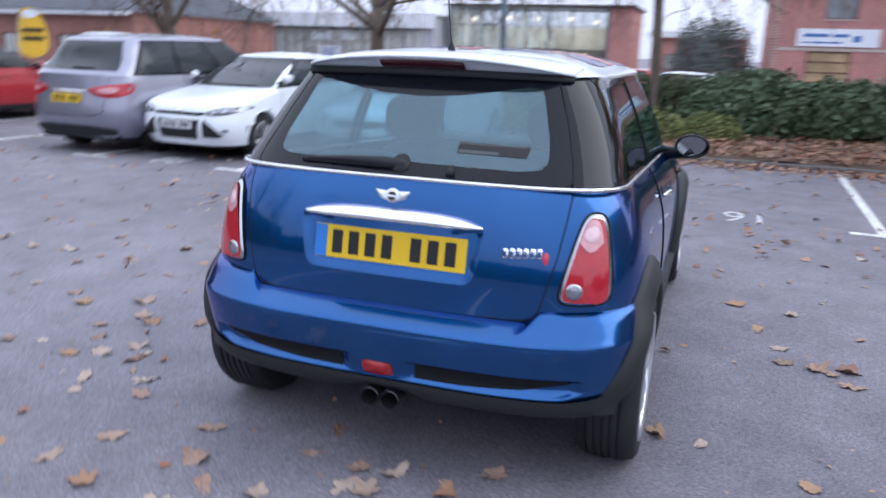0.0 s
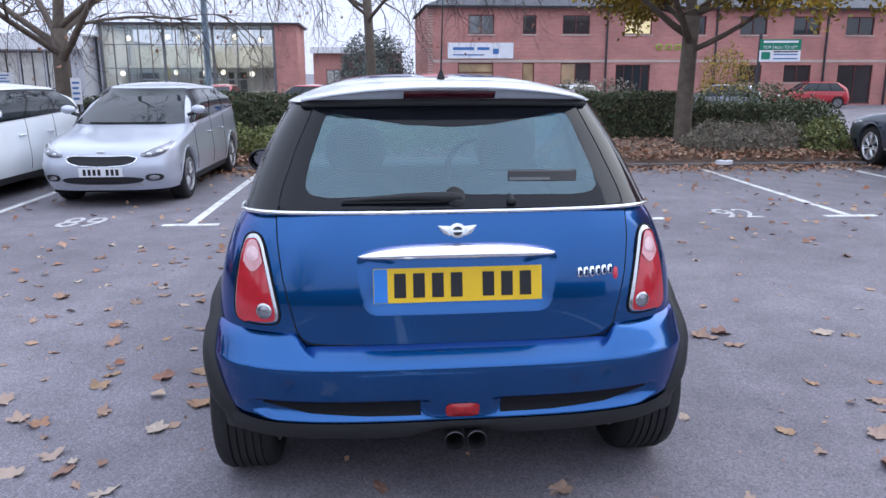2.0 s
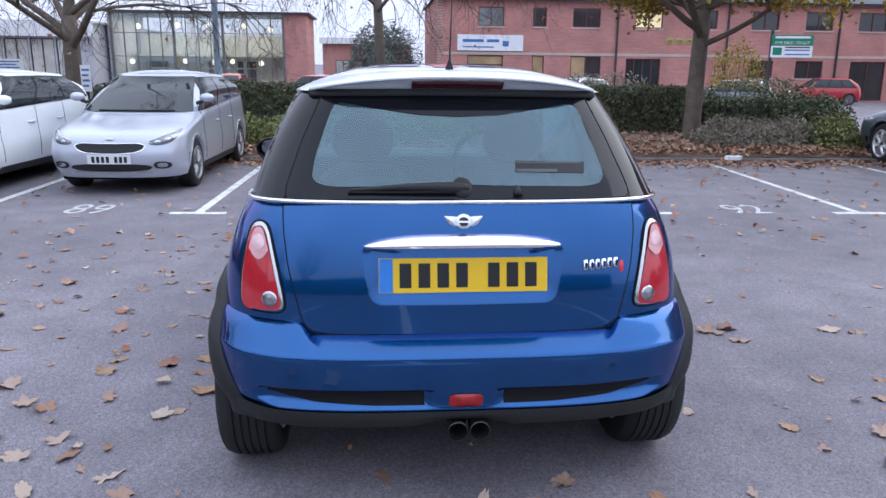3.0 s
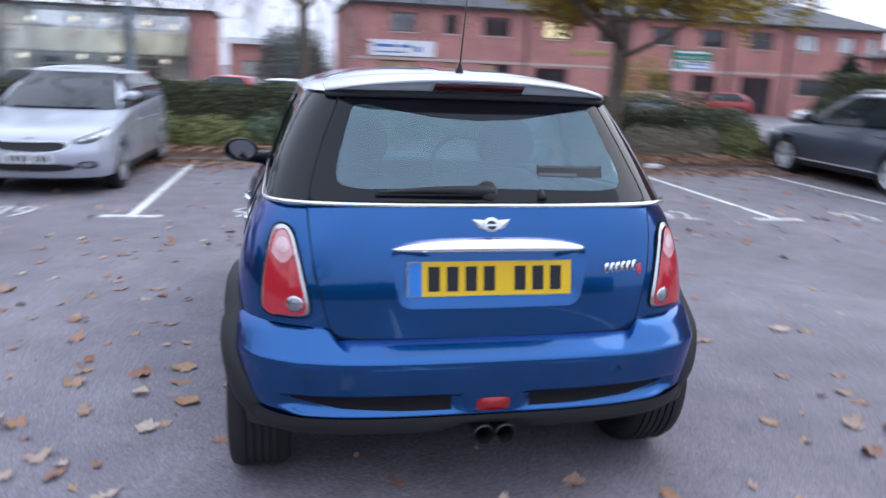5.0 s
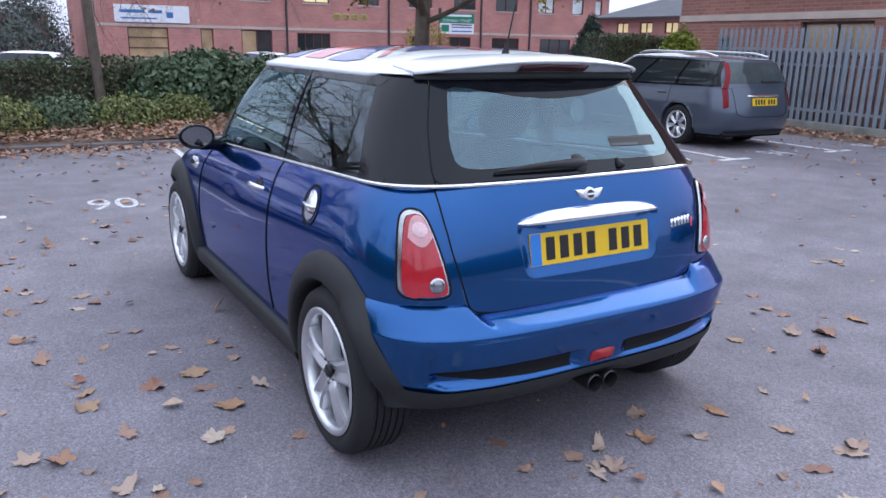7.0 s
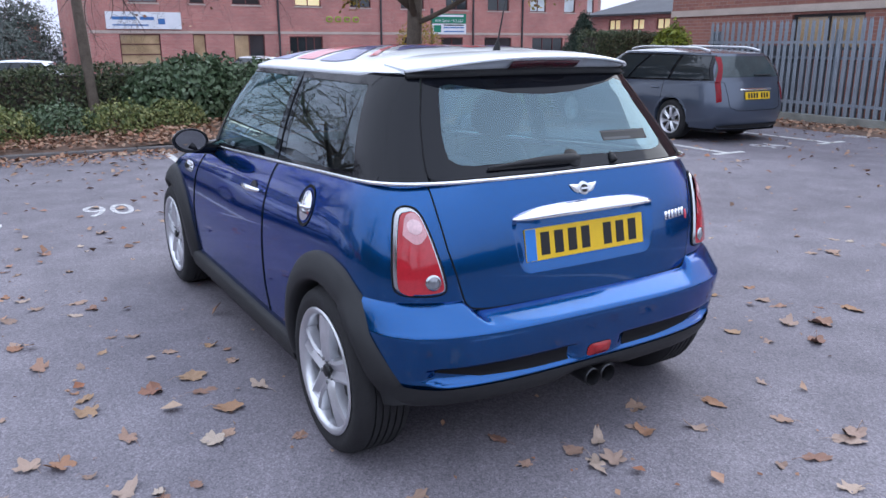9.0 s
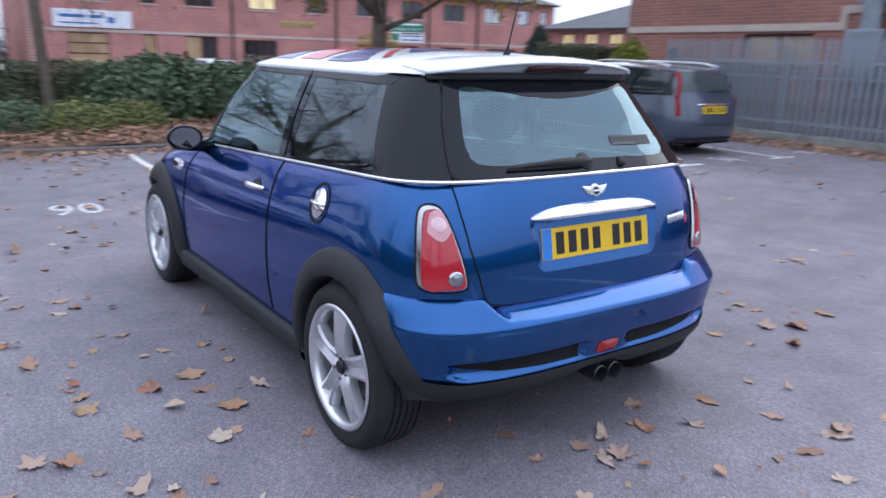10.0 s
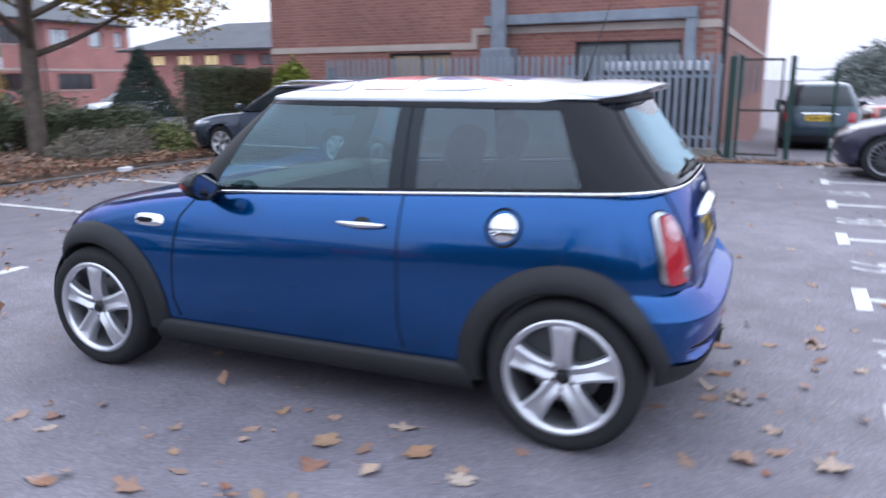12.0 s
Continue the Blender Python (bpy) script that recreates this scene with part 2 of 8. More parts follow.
M_FABRIC = mat("dark_seat_cloth", (0.035, 0.037, 0.045), 0.9, var=0.2, scale=8, fine=200)
M_RAIL = mat("bright_satin_alloy_rail", (0.7, 0.71, 0.74), 0.35, 0.6)
M_GREYPLASTIC = mat("grey_cabin_plastic", (0.09, 0.095, 0.1), 0.7, var=0.1)
M_REDLENS = mat("red_lamp_lens", (0.45, 0.02, 0.032), 0.12, coat=0.8, var=0.15, scale=30, fine=150)
M_FOGLENS = mat("dull_red_fog_lens", (0.33, 0.008, 0.012), 0.25, coat=0.5, var=0.2, scale=60)
M_DEEPRED = mat("deep_red_tail_lens", (0.2, 0.006, 0.014), 0.2, spec=0.3, var=0.15, scale=30)
M_PINKLENS = mat("pale_pink_lamp_lens", (0.66, 0.33, 0.35), 0.12, coat=0.8, var=0.2, scale=30, fine=150)
M_BLUSHLENS = mat("faintly_pink_lamp_lens", (0.76, 0.52, 0.54), 0.12, coat=0.8, var=0.2, scale=30, fine=150)
M_CLEARLENS = mat("clear_lamp_lens", (0.75, 0.76, 0.78), 0.1, 0.4, coat=1.0)
M_DARKRED = mat("dark_red_brake_lens", (0.07, 0.006, 0.012), 0.12, coat=0.8)
M_YELLOW = mat("yellow_plate", (0.78, 0.5, 0.02), 0.35, var=0.05)
M_PLATEWHITE = mat("white_plate", (0.75, 0.76, 0.78), 0.35, var=0.05)
M_EUBLUE = mat("blue_plate_strip", (0.03, 0.2, 0.6), 0.35)
M_INK = mat("black_ink", (0.012, 0.012, 0.014), 0.5)
M_FLAGRED = mat("red_roof_film", (0.55, 0.03, 0.06), 0.3, coat=0.6)
M_FLAGBLUE = mat("navy_roof_film", (0.03, 0.035, 0.22), 0.3, coat=0.6)


# ---- geometry helpers ----
def mesh_of(name, verts, faces, smooth=True):
    me = bpy.data.meshes.new(name)
    me.from_pydata([tuple(v) for v in verts], [], faces)
    me.validate()
    if smooth:
        me.polygons.foreach_set("use_smooth", [True] * len(me.polygons))
    return me


def finish(bm, name, smooth=False, merge=0.0):
    if merge:
        bmesh.ops.remove_doubles(bm, verts=bm.verts, dist=merge)
    bmesh.ops.recalc_face_normals(bm, faces=bm.faces)
    me = bpy.data.meshes.new(name)
    bm.to_mesh(me)
    bm.free()
    if smooth:
        me.polygons.foreach_set("use_smooth", [True] * len(me.polygons))
    return me


def part(name, data, material, parent=None, label="", smooth=False, m=None, auto=None):
    """Links a bmesh or mesh as ONE object under a thing or a part."""
    if isinstance(data, bmesh.types.BMesh):
        data = finish(data, name, smooth)
    if material is not None and not data.materials:
        data.materials.append(material)
    ob = new(name, data)
    if auto:
        data.set_sharp_from_angle(angle=radians(auto))
    if m is not None:
        ob.matrix_basis = m
    if parent is not None:
        ob.parent = parent
    if label:
        ob["label"] = label
    return ob


def thing(name, label, category, m=None, group="", kind=""):
    ob = new(name)
    ob.empty_display_size = 0.1
    if m is not None:
        ob.matrix_basis = m
    return tagged(ob, label, category, group, kind)


def box(bm, x0, x1, y0, y1, z0, z1, bevel=0.0, m=None):
    vs = [bm.verts.new((x, y, z)) for x in (x0, x1) for y in (y0, y1) for z in (z0, z1)]
    fs = [bm.faces.new([vs[i] for i in f]) for f in ((0, 1, 3, 2), (4, 6, 7, 5), (0, 4, 5, 1), (2, 3, 7, 6), (0, 2, 6, 4), (1, 5, 7, 3))]
    if bevel:
        es = list({e for f in fs for e in f.edges})
        out = bmesh.ops.bevel(bm, geom=es, offset=bevel, segments=2, profile=0.7, affect="EDGES", clamp_overlap=True)
        vs = list({v for f in out["faces"] for v in f.verts} | {v for v in vs if v.is_valid})
    if m is not None:
        bmesh.ops.transform(bm, matrix=m, verts=[v for v in vs if v.is_valid])
    return bm


def boxed(x0, x1, y0, y1, z0, z1, bevel=0.0, m=None):
    return box(bmesh.new(), x0, x1, y0, y1, z0, z1, bevel, m)


def lathe(bm, profile, seg=32, m=None):
    """Turns (radius, along) round the x axis."""
    rings = []
    for r, a in profile:
        rings.append([bm.verts.new((a, r * math.cos(2 * math.pi * i / seg), r * math.sin(2 * math.pi * i / seg))) for i in range(seg)])
    for p, q in zip(rings, rings[1:]):
        for i in range(seg):
            bm.faces.new((p[i], p[(i + 1) % seg], q[(i + 1) % seg], q[i]))
    if m is not None:
        bmesh.ops.transform(bm, matrix=m, verts=[v for r in rings for v in r])
    return rings


def tube(bm, pts, radii, seg=6, cap=True):
    """A tube of changing radius along points."""
    pts = [Vector(p) for p in pts]
    rings, prev = [], None
    for i, p in enumerate(pts):
        d = (pts[min(i + 1, len(pts) - 1)] - pts[max(i - 1, 0)])
        d = d.normalized() if d.length > 1e-9 else Vector((0, 0, 1))
        a = prev if prev is not None else (Vector((0, 0, 1)) if abs(d.z) < 0.9 else Vector((1, 0, 0)))
        a = (a - d * a.dot(d))
        a = a.normalized() if a.length > 1e-6 else d.orthogonal().normalized()
        prev = a
        b = d.cross(a)
        r = radii[i] if isinstance(radii, (list, tuple)) else radii
        rings.append([bm.verts.new(p + (a * math.cos(2 * math.pi * k / seg) + b * math.sin(2 * math.pi * k / seg)) * r) for k in range(seg)])
    for p, q in zip(rings, rings[1:]):
        for k in range(seg):
            bm.faces.new((p[k], p[(k + 1) % seg], q[(k + 1) % seg], q[k]))
    if cap and len(rings) > 1:
        bm.faces.new(list(reversed(rings[0])))
        bm.faces.new(rings[-1])
    return bm


def lerp_table(table, z):
    """Smooth reading of a table of (z, value)."""
    if z <= table[0][0]:
        return table[0][1]
    for (a, u), (b, v) in zip(table, table[1:]):
        if z <= b:
            return u + (v - u) * (z - a) / (b - a)
    return table[-1][1]


def spline_table(table):
    """A Catmull-Rom reading of a table of (z, value)."""
    xs, ys = [p[0] for p in table], [p[1] for p in table]
    slopes = []
    for i in range(len(xs)):
        a, b = max(i - 1, 0), min(i + 1, len(xs) - 1)
        slopes.append((ys[b] - ys[a]) / (xs[b] - xs[a]))

    def read(z):
        if z <= xs[0]:
            return ys[0]
        if z >= xs[-1]:
            return ys[-1]
        i = max(k for k in range(len(xs) - 1) if xs[k] <= z)
        h = xs[i + 1] - xs[i]
        t = (z - xs[i]) / h
        return ((2 * t ** 3 - 3 * t * t + 1) * ys[i] + (t ** 3 - 2 * t * t + t) * h * slopes[i]
                + (-2 * t ** 3 + 3 * t * t) * ys[i + 1] + (t ** 3 - t * t) * h * slopes[i + 1])
    return read


class Hull:
    """A car's shell as plan outlines stacked over z: straight flanks closed by a rounded tail and nose."""

    def __init__(self, tail, nose, width, tail_len=0.5, tail_pow=3.2, nose_len=0.7, nose_pow=2.6, shear=0.0, shear_from=0.6, shear_span=0.445, shear_y=(0.1, 2.4), centre=1.8):
        self.tail, self.nose, self.width = spline_table(tail), spline_table(nose), spline_table(width)
        self.tl, self.tp, self.nl, self.np = tail_len, tail_pow, nose_len, nose_pow
        self.shear, self.sf, self.ss, self.sy = shear, shear_from, shear_span, shear_y
        self.centre = centre

    def drop(self, y, z):
        f = min(1, max(0, (z - self.sf) / self.ss))
        return z - self.shear * (min(max(y, self.sy[0]), self.sy[1]) - self.sy[0]) * f

    def lift(self, y, z):
        """The unsheared height of a true height z at y."""
        k = self.shear * (min(max(y, self.sy[0]), self.sy[1]) - self.sy[0])
        if z <= self.sf:
            return z
        u = (z - self.sf) / (1 - k / self.ss)
        return self.sf + u if u <= self.ss else z + k

    def rear(self, x, z, off=0.0):
        w = self.width(z) + off
        u = min(abs(x) / w, 0.9999)
        y = self.tail(z) - off + self.tl * (1 - (1 - u ** self.tp) ** (1 / self.tp))
        return Vector((x, y, self.drop(y, z)))

    def front(self, x, z, off=0.0):
        w = self.width(z) + off
        u = min(abs(x) / w, 0.9999)
        y = self.nose(z) + off - self.nl * (1 - (1 - u ** self.np) ** (1 / self.np))
        return Vector((x, y, self.drop(y, z)))

    def half(self, y, z):
        """The half-width at y and unsheared z."""
        w, t, f = self.width(z), self.tail(z), self.nose(z)
        if y < t + self.tl:
            u = min(1, max(0, (t + self.tl - y) / self.tl))
            return w * (1 - u ** self.tp) ** (1 / self.tp)
        if y > f - self.nl:
            u = min(1, max(0, (y - f + self.nl) / self.nl))
            return w * (1 - u ** self.np) ** (1 / self.np)
        return w

    def side(self, y, z, sign=-1, off=0.0):
        """A point of the flank at y and TRUE height z."""
        zu = self.lift(y, z)
        return Vector((sign * (self.half(y, zu) + off), y, z))

    def ring(self, z, n=16, off=0.0, flank=22):
        """The closed plan outline at unsheared height z, from the tail's middle round by the right side."""
        out = []
        w, t, f = self.width(z) + off, self.tail(z) - off, self.nose(z) + off
        for i in range(n + 1):
            a = math.pi / 2 * i / n
            c, s = math.cos(a), math.sin(a)
            out.append((w * s ** (2 / self.tp), t + self.tl - self.tl * c ** (2 / self.tp)))
        y0, y1 = t + self.tl, max(f - self.nl, t + self.tl + 0.01)
        for i in range(1, flank):
            out.append((w, y0 + (y1 - y0) * i / flank))
        for i in range(n + 1):
            a = math.pi / 2 * i / n
            c, s = math.cos(a), math.sin(a)
            out.append((w * c ** (2 / self.np), y1 + (f - y1) * s ** (2 / self.np)))
        full = out + [(-x, y) for x, y in reversed(out[1:-1])]
        return [Vector((x, y, self.drop(y, z))) for x, y in full]

    def shell(self, zs, keep=None, off=0.0, n=16, flank=22):
        """Verts and faces of the shell over the heights zs; keep(face centre) picks faces."""
        verts, faces = [], []
        for z in zs:
            verts += self.ring(z, n, off, flank)
        k = len(verts) // len(zs)
        for r in range(len(zs) - 1):
            for i in range(k):
                f = (r * k + i, r * k + (i + 1) % k, (r + 1) * k + (i + 1) % k, (r + 1) * k + i)
                if keep is None or keep(sum((verts[j] for j in f), Vector()) / 4):
                    faces.append(f)
        used = sorted({j for f in faces for j in f})
        index = {j: q for q, j in enumerate(used)}
        return [verts[j] for j in used], [tuple(index[j] for j in f) for f in faces]


def smooth_loop(points, times=2):
    pts = [Vector(p) for p in points]
    for _ in range(times):
        out = []
        for a, b in zip(pts, pts[1:] + pts[:1]):
            out += [a * 0.75 + b * 0.25, a * 0.25 + b * 0.75]
        pts = out
    return pts


def inset(loop, d):
    """The loop drawn in by d on all sides."""
    pts = resample(loop, 72)
    turn = sum(a.x * b.y - b.x * a.y for a, b in zip(pts, pts[1:] + pts[:1]))
    out = []
    for a, p, b in zip(pts[-1:] + pts[:-1], pts, pts[1:] + pts[:1]):
        t = (b - a).normalized()
        out.append(p + Vector((-t.y, t.x)) * (d if turn > 0 else -d))
    return out


def resample(points, count, closed=True):
    pts = [Vector(p) for p in points]
    if closed:
        pts = pts + [pts[0]]
    lens = [0.0]
    for a, b in zip(pts, pts[1:]):
        lens.append(lens[-1] + (b - a).length)
    out, j = [], 0
    for i in range(count):
        d = lens[-1] * i / (count if closed else count - 1)
        while j < len(lens) - 2 and lens[j + 1] < d:
            j += 1
        seg = max(lens[j + 1] - lens[j], 1e-9)
        out.append(pts[j].lerp(pts[j + 1], min(1, (d - lens[j]) / seg)))
    return out


def patch(surf, outline, rings=6, inner=0.0, count=48, inner_outline=None, bulge=0.0):
    """A patch on a surface surf(a, b, off): rings scaled from the outline towards its middle, or towards an inner outline."""
    outer = resample(outline, count)
    mid = sum(outer, Vector((0, 0))) / count
    inn = resample(inner_outline, count) if inner_outline else [mid + (p - mid) * inner for p in outer]
    bm = bmesh.new()
    rows = []
    for r in range(rings + 1):
        k = r / rings
        h = bulge * math.sin(math.pi / 2 * k) if bulge else 0.0
        rows.append([bm.verts.new(surf(*(p.lerp(q, k)), h)) for p, q in zip(outer, inn)])
    for p, q in zip(rows, rows[1:]):
        for i in range(count):
            j = (i + 1) % count
            if inner == 0.0 and not inner_outline and q is rows[-1]:
                continue
            bm.faces.new((p[i], p[j], q[j], q[i]))
    if inner == 0.0 and not inner_outline:
        tip = bm.verts.new(surf(*mid, bulge))
        p = rows[-2]
        for i in range(count):
            bm.faces.new((p[i], p[(i + 1) % count], tip))
        for v in rows[-1]:
            bm.verts.remove(v)
    return bm


def quad(surf, p00, p10, p11, p01, nu=8, nv=6, off=0.0):
    """A four-cornered patch on a surface."""
    bm = bmesh.new()
    g = []
    for i in range(nu + 1):
        u = i / nu
        a, b = Vector(p00).lerp(Vector(p10), u), Vector(p01).lerp(Vector(p11), u)
        g.append([bm.verts.new(surf(*a.lerp(b, j / nv), off)) for j in range(nv + 1)])
    for i in range(nu):
        for j in range(nv):
            bm.faces.new((g[i][j], g[i + 1][j], g[i + 1][j + 1], g[i][j + 1]))
    return bm


def line_on(surf, pts, radius=0.003, off=0.0, count=40, closed=False, seg=5):
    ps = resample(pts, count, closed)
    out = [surf(*p, off) for p in ps]
    if closed:
        out.append(out[0])
    return tube(bmesh.new(), out, radius, seg)


def rounded(cx, cy, hw, hh, p=4.0, count=40):
    """A rounded rectangle as a closed loop."""
    out = []
    for i in range(count):
        a = 2 * math.pi * i / count
        c, s = math.cos(a), math.sin(a)
        out.append((cx + hw * math.copysign(abs(c) ** (2 / p), c), cy + hh * math.copysign(abs(s) ** (2 / p), s)))
    return out


def solid(me, thick):
    """Gives a sheet its thickness inwards."""
    bm = bmesh.new()
    bm.from_mesh(me)
    bmesh.ops.solidify(bm, geom=list(bm.faces), thickness=thick)
    bm.to_mesh(me)
    bm.free()
    return me


def bars(parent, x0, x1, z0, z1, y, groups=(4, 3), material=None, m=None, name="character_bar"):
    """Plain upright bars in place of characters, on a plate facing -y."""
    total = sum(groups) + len(groups) - 1
    step = (x1 - x0) / (total)
    x = x0
    for g in groups:
        for _ in range(g):
            part(name, boxed(x + step * 0.19, x + step * 0.81, y - 0.0015, y, z0, z1), material, parent, m=m)
            x += step
        x += step * 0.7

# ---- ground: level round the cars, a little lower beyond the hedge ----
ROW = Matrix.Translation((0.22, 5.24, 0)) @ pose(0, 0, 0, 0, 0, -2.0)   # the north row of bays: x along the row, y into it
SROW = Matrix.Translation((-0.12, -0.82, 0)) @ pose(0, 0, 0, 0, 0, -1.0)
LOW = -0.5
COLS = (-900, -40, 16, 28, 40, 900)
me = mesh_of("ground", [(x, y, z - (1.0 if x >= 28 and y <= 8 else 0)) for y, z in ((-900, 0), (-40, 0), (8, 0), (14, 0), (17, -0.12), (21, -0.42), (24, LOW), (900, LOW)) for x in COLS],
             [(r * 6 + i, r * 6 + i + 1, r * 6 + i + 7, r * 6 + i + 6) for r in range(7) for i in range(5)], False)
GROUND = tagged(part("ground", me, M_ASPHALT), "worn grey asphalt car park with scattered autumn leaves", "ground", kind="structure")


def marking(name, x0, x1, y0, y1, m):
    return tagged(part(name, boxed(x0, x1, y0, y1, -0.01, 0.004), M_LINE, m=m), "worn white painted bay line on the asphalt", "line", "bay lines", "structure")


def lettering(text, size, material, m, depth=0.002, name="painted_number", parent=None):
    """Words or numbers in the built-in font, as a thin solid."""
    cu = bpy.data.curves.new(name, "FONT")
    cu.body, cu.size, cu.align_x, cu.align_y, cu.extrude = text, size, "CENTER", "CENTER", depth
    cu.resolution_u = 3
    tmp = bpy.data.objects.new(name, cu)
    scene.collection.objects.link(tmp)
    bpy.context.view_layer.update()
    me = bpy.data.meshes.new_from_object(tmp.evaluated_get(bpy.context.evaluated_depsgraph_get()))
    bpy.data.objects.remove(tmp)
    me.materials.clear()
    return part(name, me, material, parent, m=m)


for k in range(-6, 6):
    x = 2.29 * k
    marking("bay_line", x - 0.045, x + 0.045, 0.0, 4.2, ROW)
    marking("bay_line_end", x - 0.28, x + 0.28, -0.05, 0.045, ROW @ Matrix.Translation((0, 0, 0.002)))
for k, word in zip(range(-3, 5), ("88", "89", "90", "91", "92", "93", "94", "95")):
    num = lettering(word, 0.7, M_LINE_WORN, ROW @ pose(2.29 * (k + 0.5), 0.2, 0.003) @ Matrix.Diagonal((0.66, 1, 1, 1)))
    tagged(num, "worn white painted bay number on the asphalt", "number", "bay numbers", "structure")
for k in range(-3, 6):
    x = 2.16 * k
    marking("bay_line", x - 0.045, x + 0.045, -4.5, 0.0, SROW)
    marking("bay_line_end", x - 0.29, x + 0.29, -0.05, 0.05, SROW @ Matrix.Translation((0, 0, 0.002)))
for k, word in zip(range(-1, 5), ("101", "100", "99", "98", "97", "96")):
    num = lettering(word, 0.7, M_LINE_WORN, SROW @ pose(2.16 * (k + 0.5) - 0.05, -0.2, 0.003, 0, 0, 180) @ Matrix.Diagonal((0.62, 1, 1, 1)))
    tagged(num, "worn white painted bay number on the asphalt", "number", "bay numbers", "structure")

# ---- more materials ----
M_KERB = mat("concrete_kerb", (0.15, 0.14, 0.14), 0.85, var=0.3, scale=5, fine=70, bump=0.3)
M_SOIL = mat("leafy_soil", (0.16, 0.105, 0.08), 0.95, var=0.5, scale=2.5, fine=30, bump=0.8)
M_BRICK = brick_mat("red_brick", (0.52, 0.215, 0.185), (0.43, 0.17, 0.15), (0.48, 0.37, 0.34))
M_BRICK2 = brick_mat("brown_red_brick", (0.34, 0.15, 0.115), (0.265, 0.11, 0.09), (0.33, 0.235, 0.2), axis="x")
M_BRICK_END = brick_mat("red_brick_end", (0.44, 0.175, 0.145), (0.36, 0.135, 0.115), (0.44, 0.35, 0.31), axis="y")
M_STONE = mat("pale_stone_band", (0.48, 0.40, 0.35), 0.8, var=0.2, scale=1.5, fine=40, bump=0.2)
M_SLATE_ROOF = mat("grey_slate_roof", (0.075, 0.08, 0.095), 0.75, var=0.25, scale=1.2, fine=9, bump=0.4)
M_FRAME = mat("dark_red_window_frame", (0.11, 0.035, 0.035), 0.5, var=0.1)
M_DARKFRAME = mat("dark_grey_window_frame", (0.04, 0.04, 0.045), 0.5, var=0.1)
M_OFFICE = mat("dim_office_glass", (0.03, 0.036, 0.04), 0.05, spec=0.8, var=0.4, scale=0.7)
M_LIT = mat("lamp_lit_window", (1.0, 0.74, 0.4), 0.3, emit=0.4, var=0.5, scale=1.7)
M_WARMROOM = mat("dim_warm_room_glass", (0.34, 0.245, 0.15), 0.1, emit=0.13, var=0.6, scale=1.1, coat=1.0)
M_BLIND = mat("pale_blinds_behind_glass", (0.2, 0.22, 0.23), 0.15, var=0.45, scale=1.1, coat=1.0)
M_SHOPGLASS = mat("lit_shop_behind_glass", (0.42, 0.43, 0.42), 0.15, emit=0.16, var=0.4, scale=1.4, coat=1.0)
# pane whose pale bluish colour holds a painted sky reflection
M_SKYPANE = mat("pale_sky_reflection_pane", (0.55, 0.62, 0.64), 0.15, var=0.3, scale=1.1, coat=1.0)
M_CLAD = mat("pale_grey_cladding", (0.46, 0.47, 0.5), 0.5, var=0.12, scale=0.6)
M_FASCIA = mat("white_fascia", (0.72, 0.73, 0.75), 0.5, var=0.12, scale=0.8)
M_GREYFRAME = mat("grey_glazing_bar", (0.13, 0.138, 0.15), 0.5)
M_GALV = mat("galvanised_steel", (0.255, 0.288, 0.33), 0.5, 0.25, var=0.25, scale=3, fine=40)
# steel darkened for the rear pales, as if shaded by the front ones
M_SHADESTEEL = mat("shade_darkened_steel", (0.115, 0.13, 0.15), 0.65, 0.2, var=0.3, scale=3, fine=40)
M_PLINTH = mat("mossy_concrete", (0.23, 0.235, 0.215), 0.9, var=0.4, scale=4, fine=50, bump=0.4)
M_GREENSTEEL = mat("dark_green_steel", (0.02, 0.055, 0.045), 0.45, var=0.2)
M_RUSTGREEN = mat("weathered_brown_green_steel", (0.06, 0.05, 0.045), 0.55, var=0.3, scale=8)
M_LIME = mat("lime_sign_letters", (0.3, 0.4, 0.05), 0.5)
M_SIGNGREEN = mat("green_sign_board", (0.01, 0.2, 0.12), 0.5, var=0.08)
M_SIGNWHITE = mat("white_sign_board", (0.74, 0.76, 0.8), 0.5, var=0.08)
M_SIGNBLUE = mat("blue_sign_ink", (0.05, 0.16, 0.4), 0.5)
M_BANNER = mat("yellow_banner_cloth", (0.7, 0.42, 0.04), 0.7, var=0.15)
M_POST = mat("blue_grey_painted_steel", (0.22, 0.29, 0.36), 0.5, 0.2, var=0.2, scale=3)
M_LAMPGLOW = mat("glowing_globe", (1.0, 0.93, 0.82), 0.4, emit=1.6)
M_ROOM = mat("pale_showroom_wall", (0.5, 0.52, 0.51), 0.8, var=0.4, scale=0.5)

# ---- kerb and planted bed along the north row ----
BED_Y = 4.28
for i in range(26):
    x = -13.2 + i * 0.92
    tagged(part("kerb", boxed(0.006, 0.914, 0, 0.125, -0.05, 0.055, 0.012), M_KERB, m=ROW @ pose(x, BED_Y, 0, 0, 0, random.uniform(-0.2, 0.2))), "weathered concrete kerb stone beside the planted bed", "kerb", "kerb stones", "structure")
bm = bmesh.new()
nx, ny = 60, 14
grid = [[bm.verts.new(ROW @ Vector((-13.2 + 24.0 * i / nx, BED_Y + 0.12 + 4.4 * j / ny, (0.06 + 0.14 * min(1, j / 5) + 0.05 * noise.noise((i * 0.5, j * 0.6, 3))) if j < ny else -0.05))) for j in range(ny + 1)] for i in range(nx + 1)]
for i in range(nx):
    for j in range(ny):
        bm.faces.new((grid[i][j], grid[i + 1][j], grid[i + 1][j + 1], grid[i][j + 1]))
tagged(part("planted_bed", bm, M_SOIL, smooth=True), "raised soil bed covered with fallen leaves", "flower bed", kind="structure")


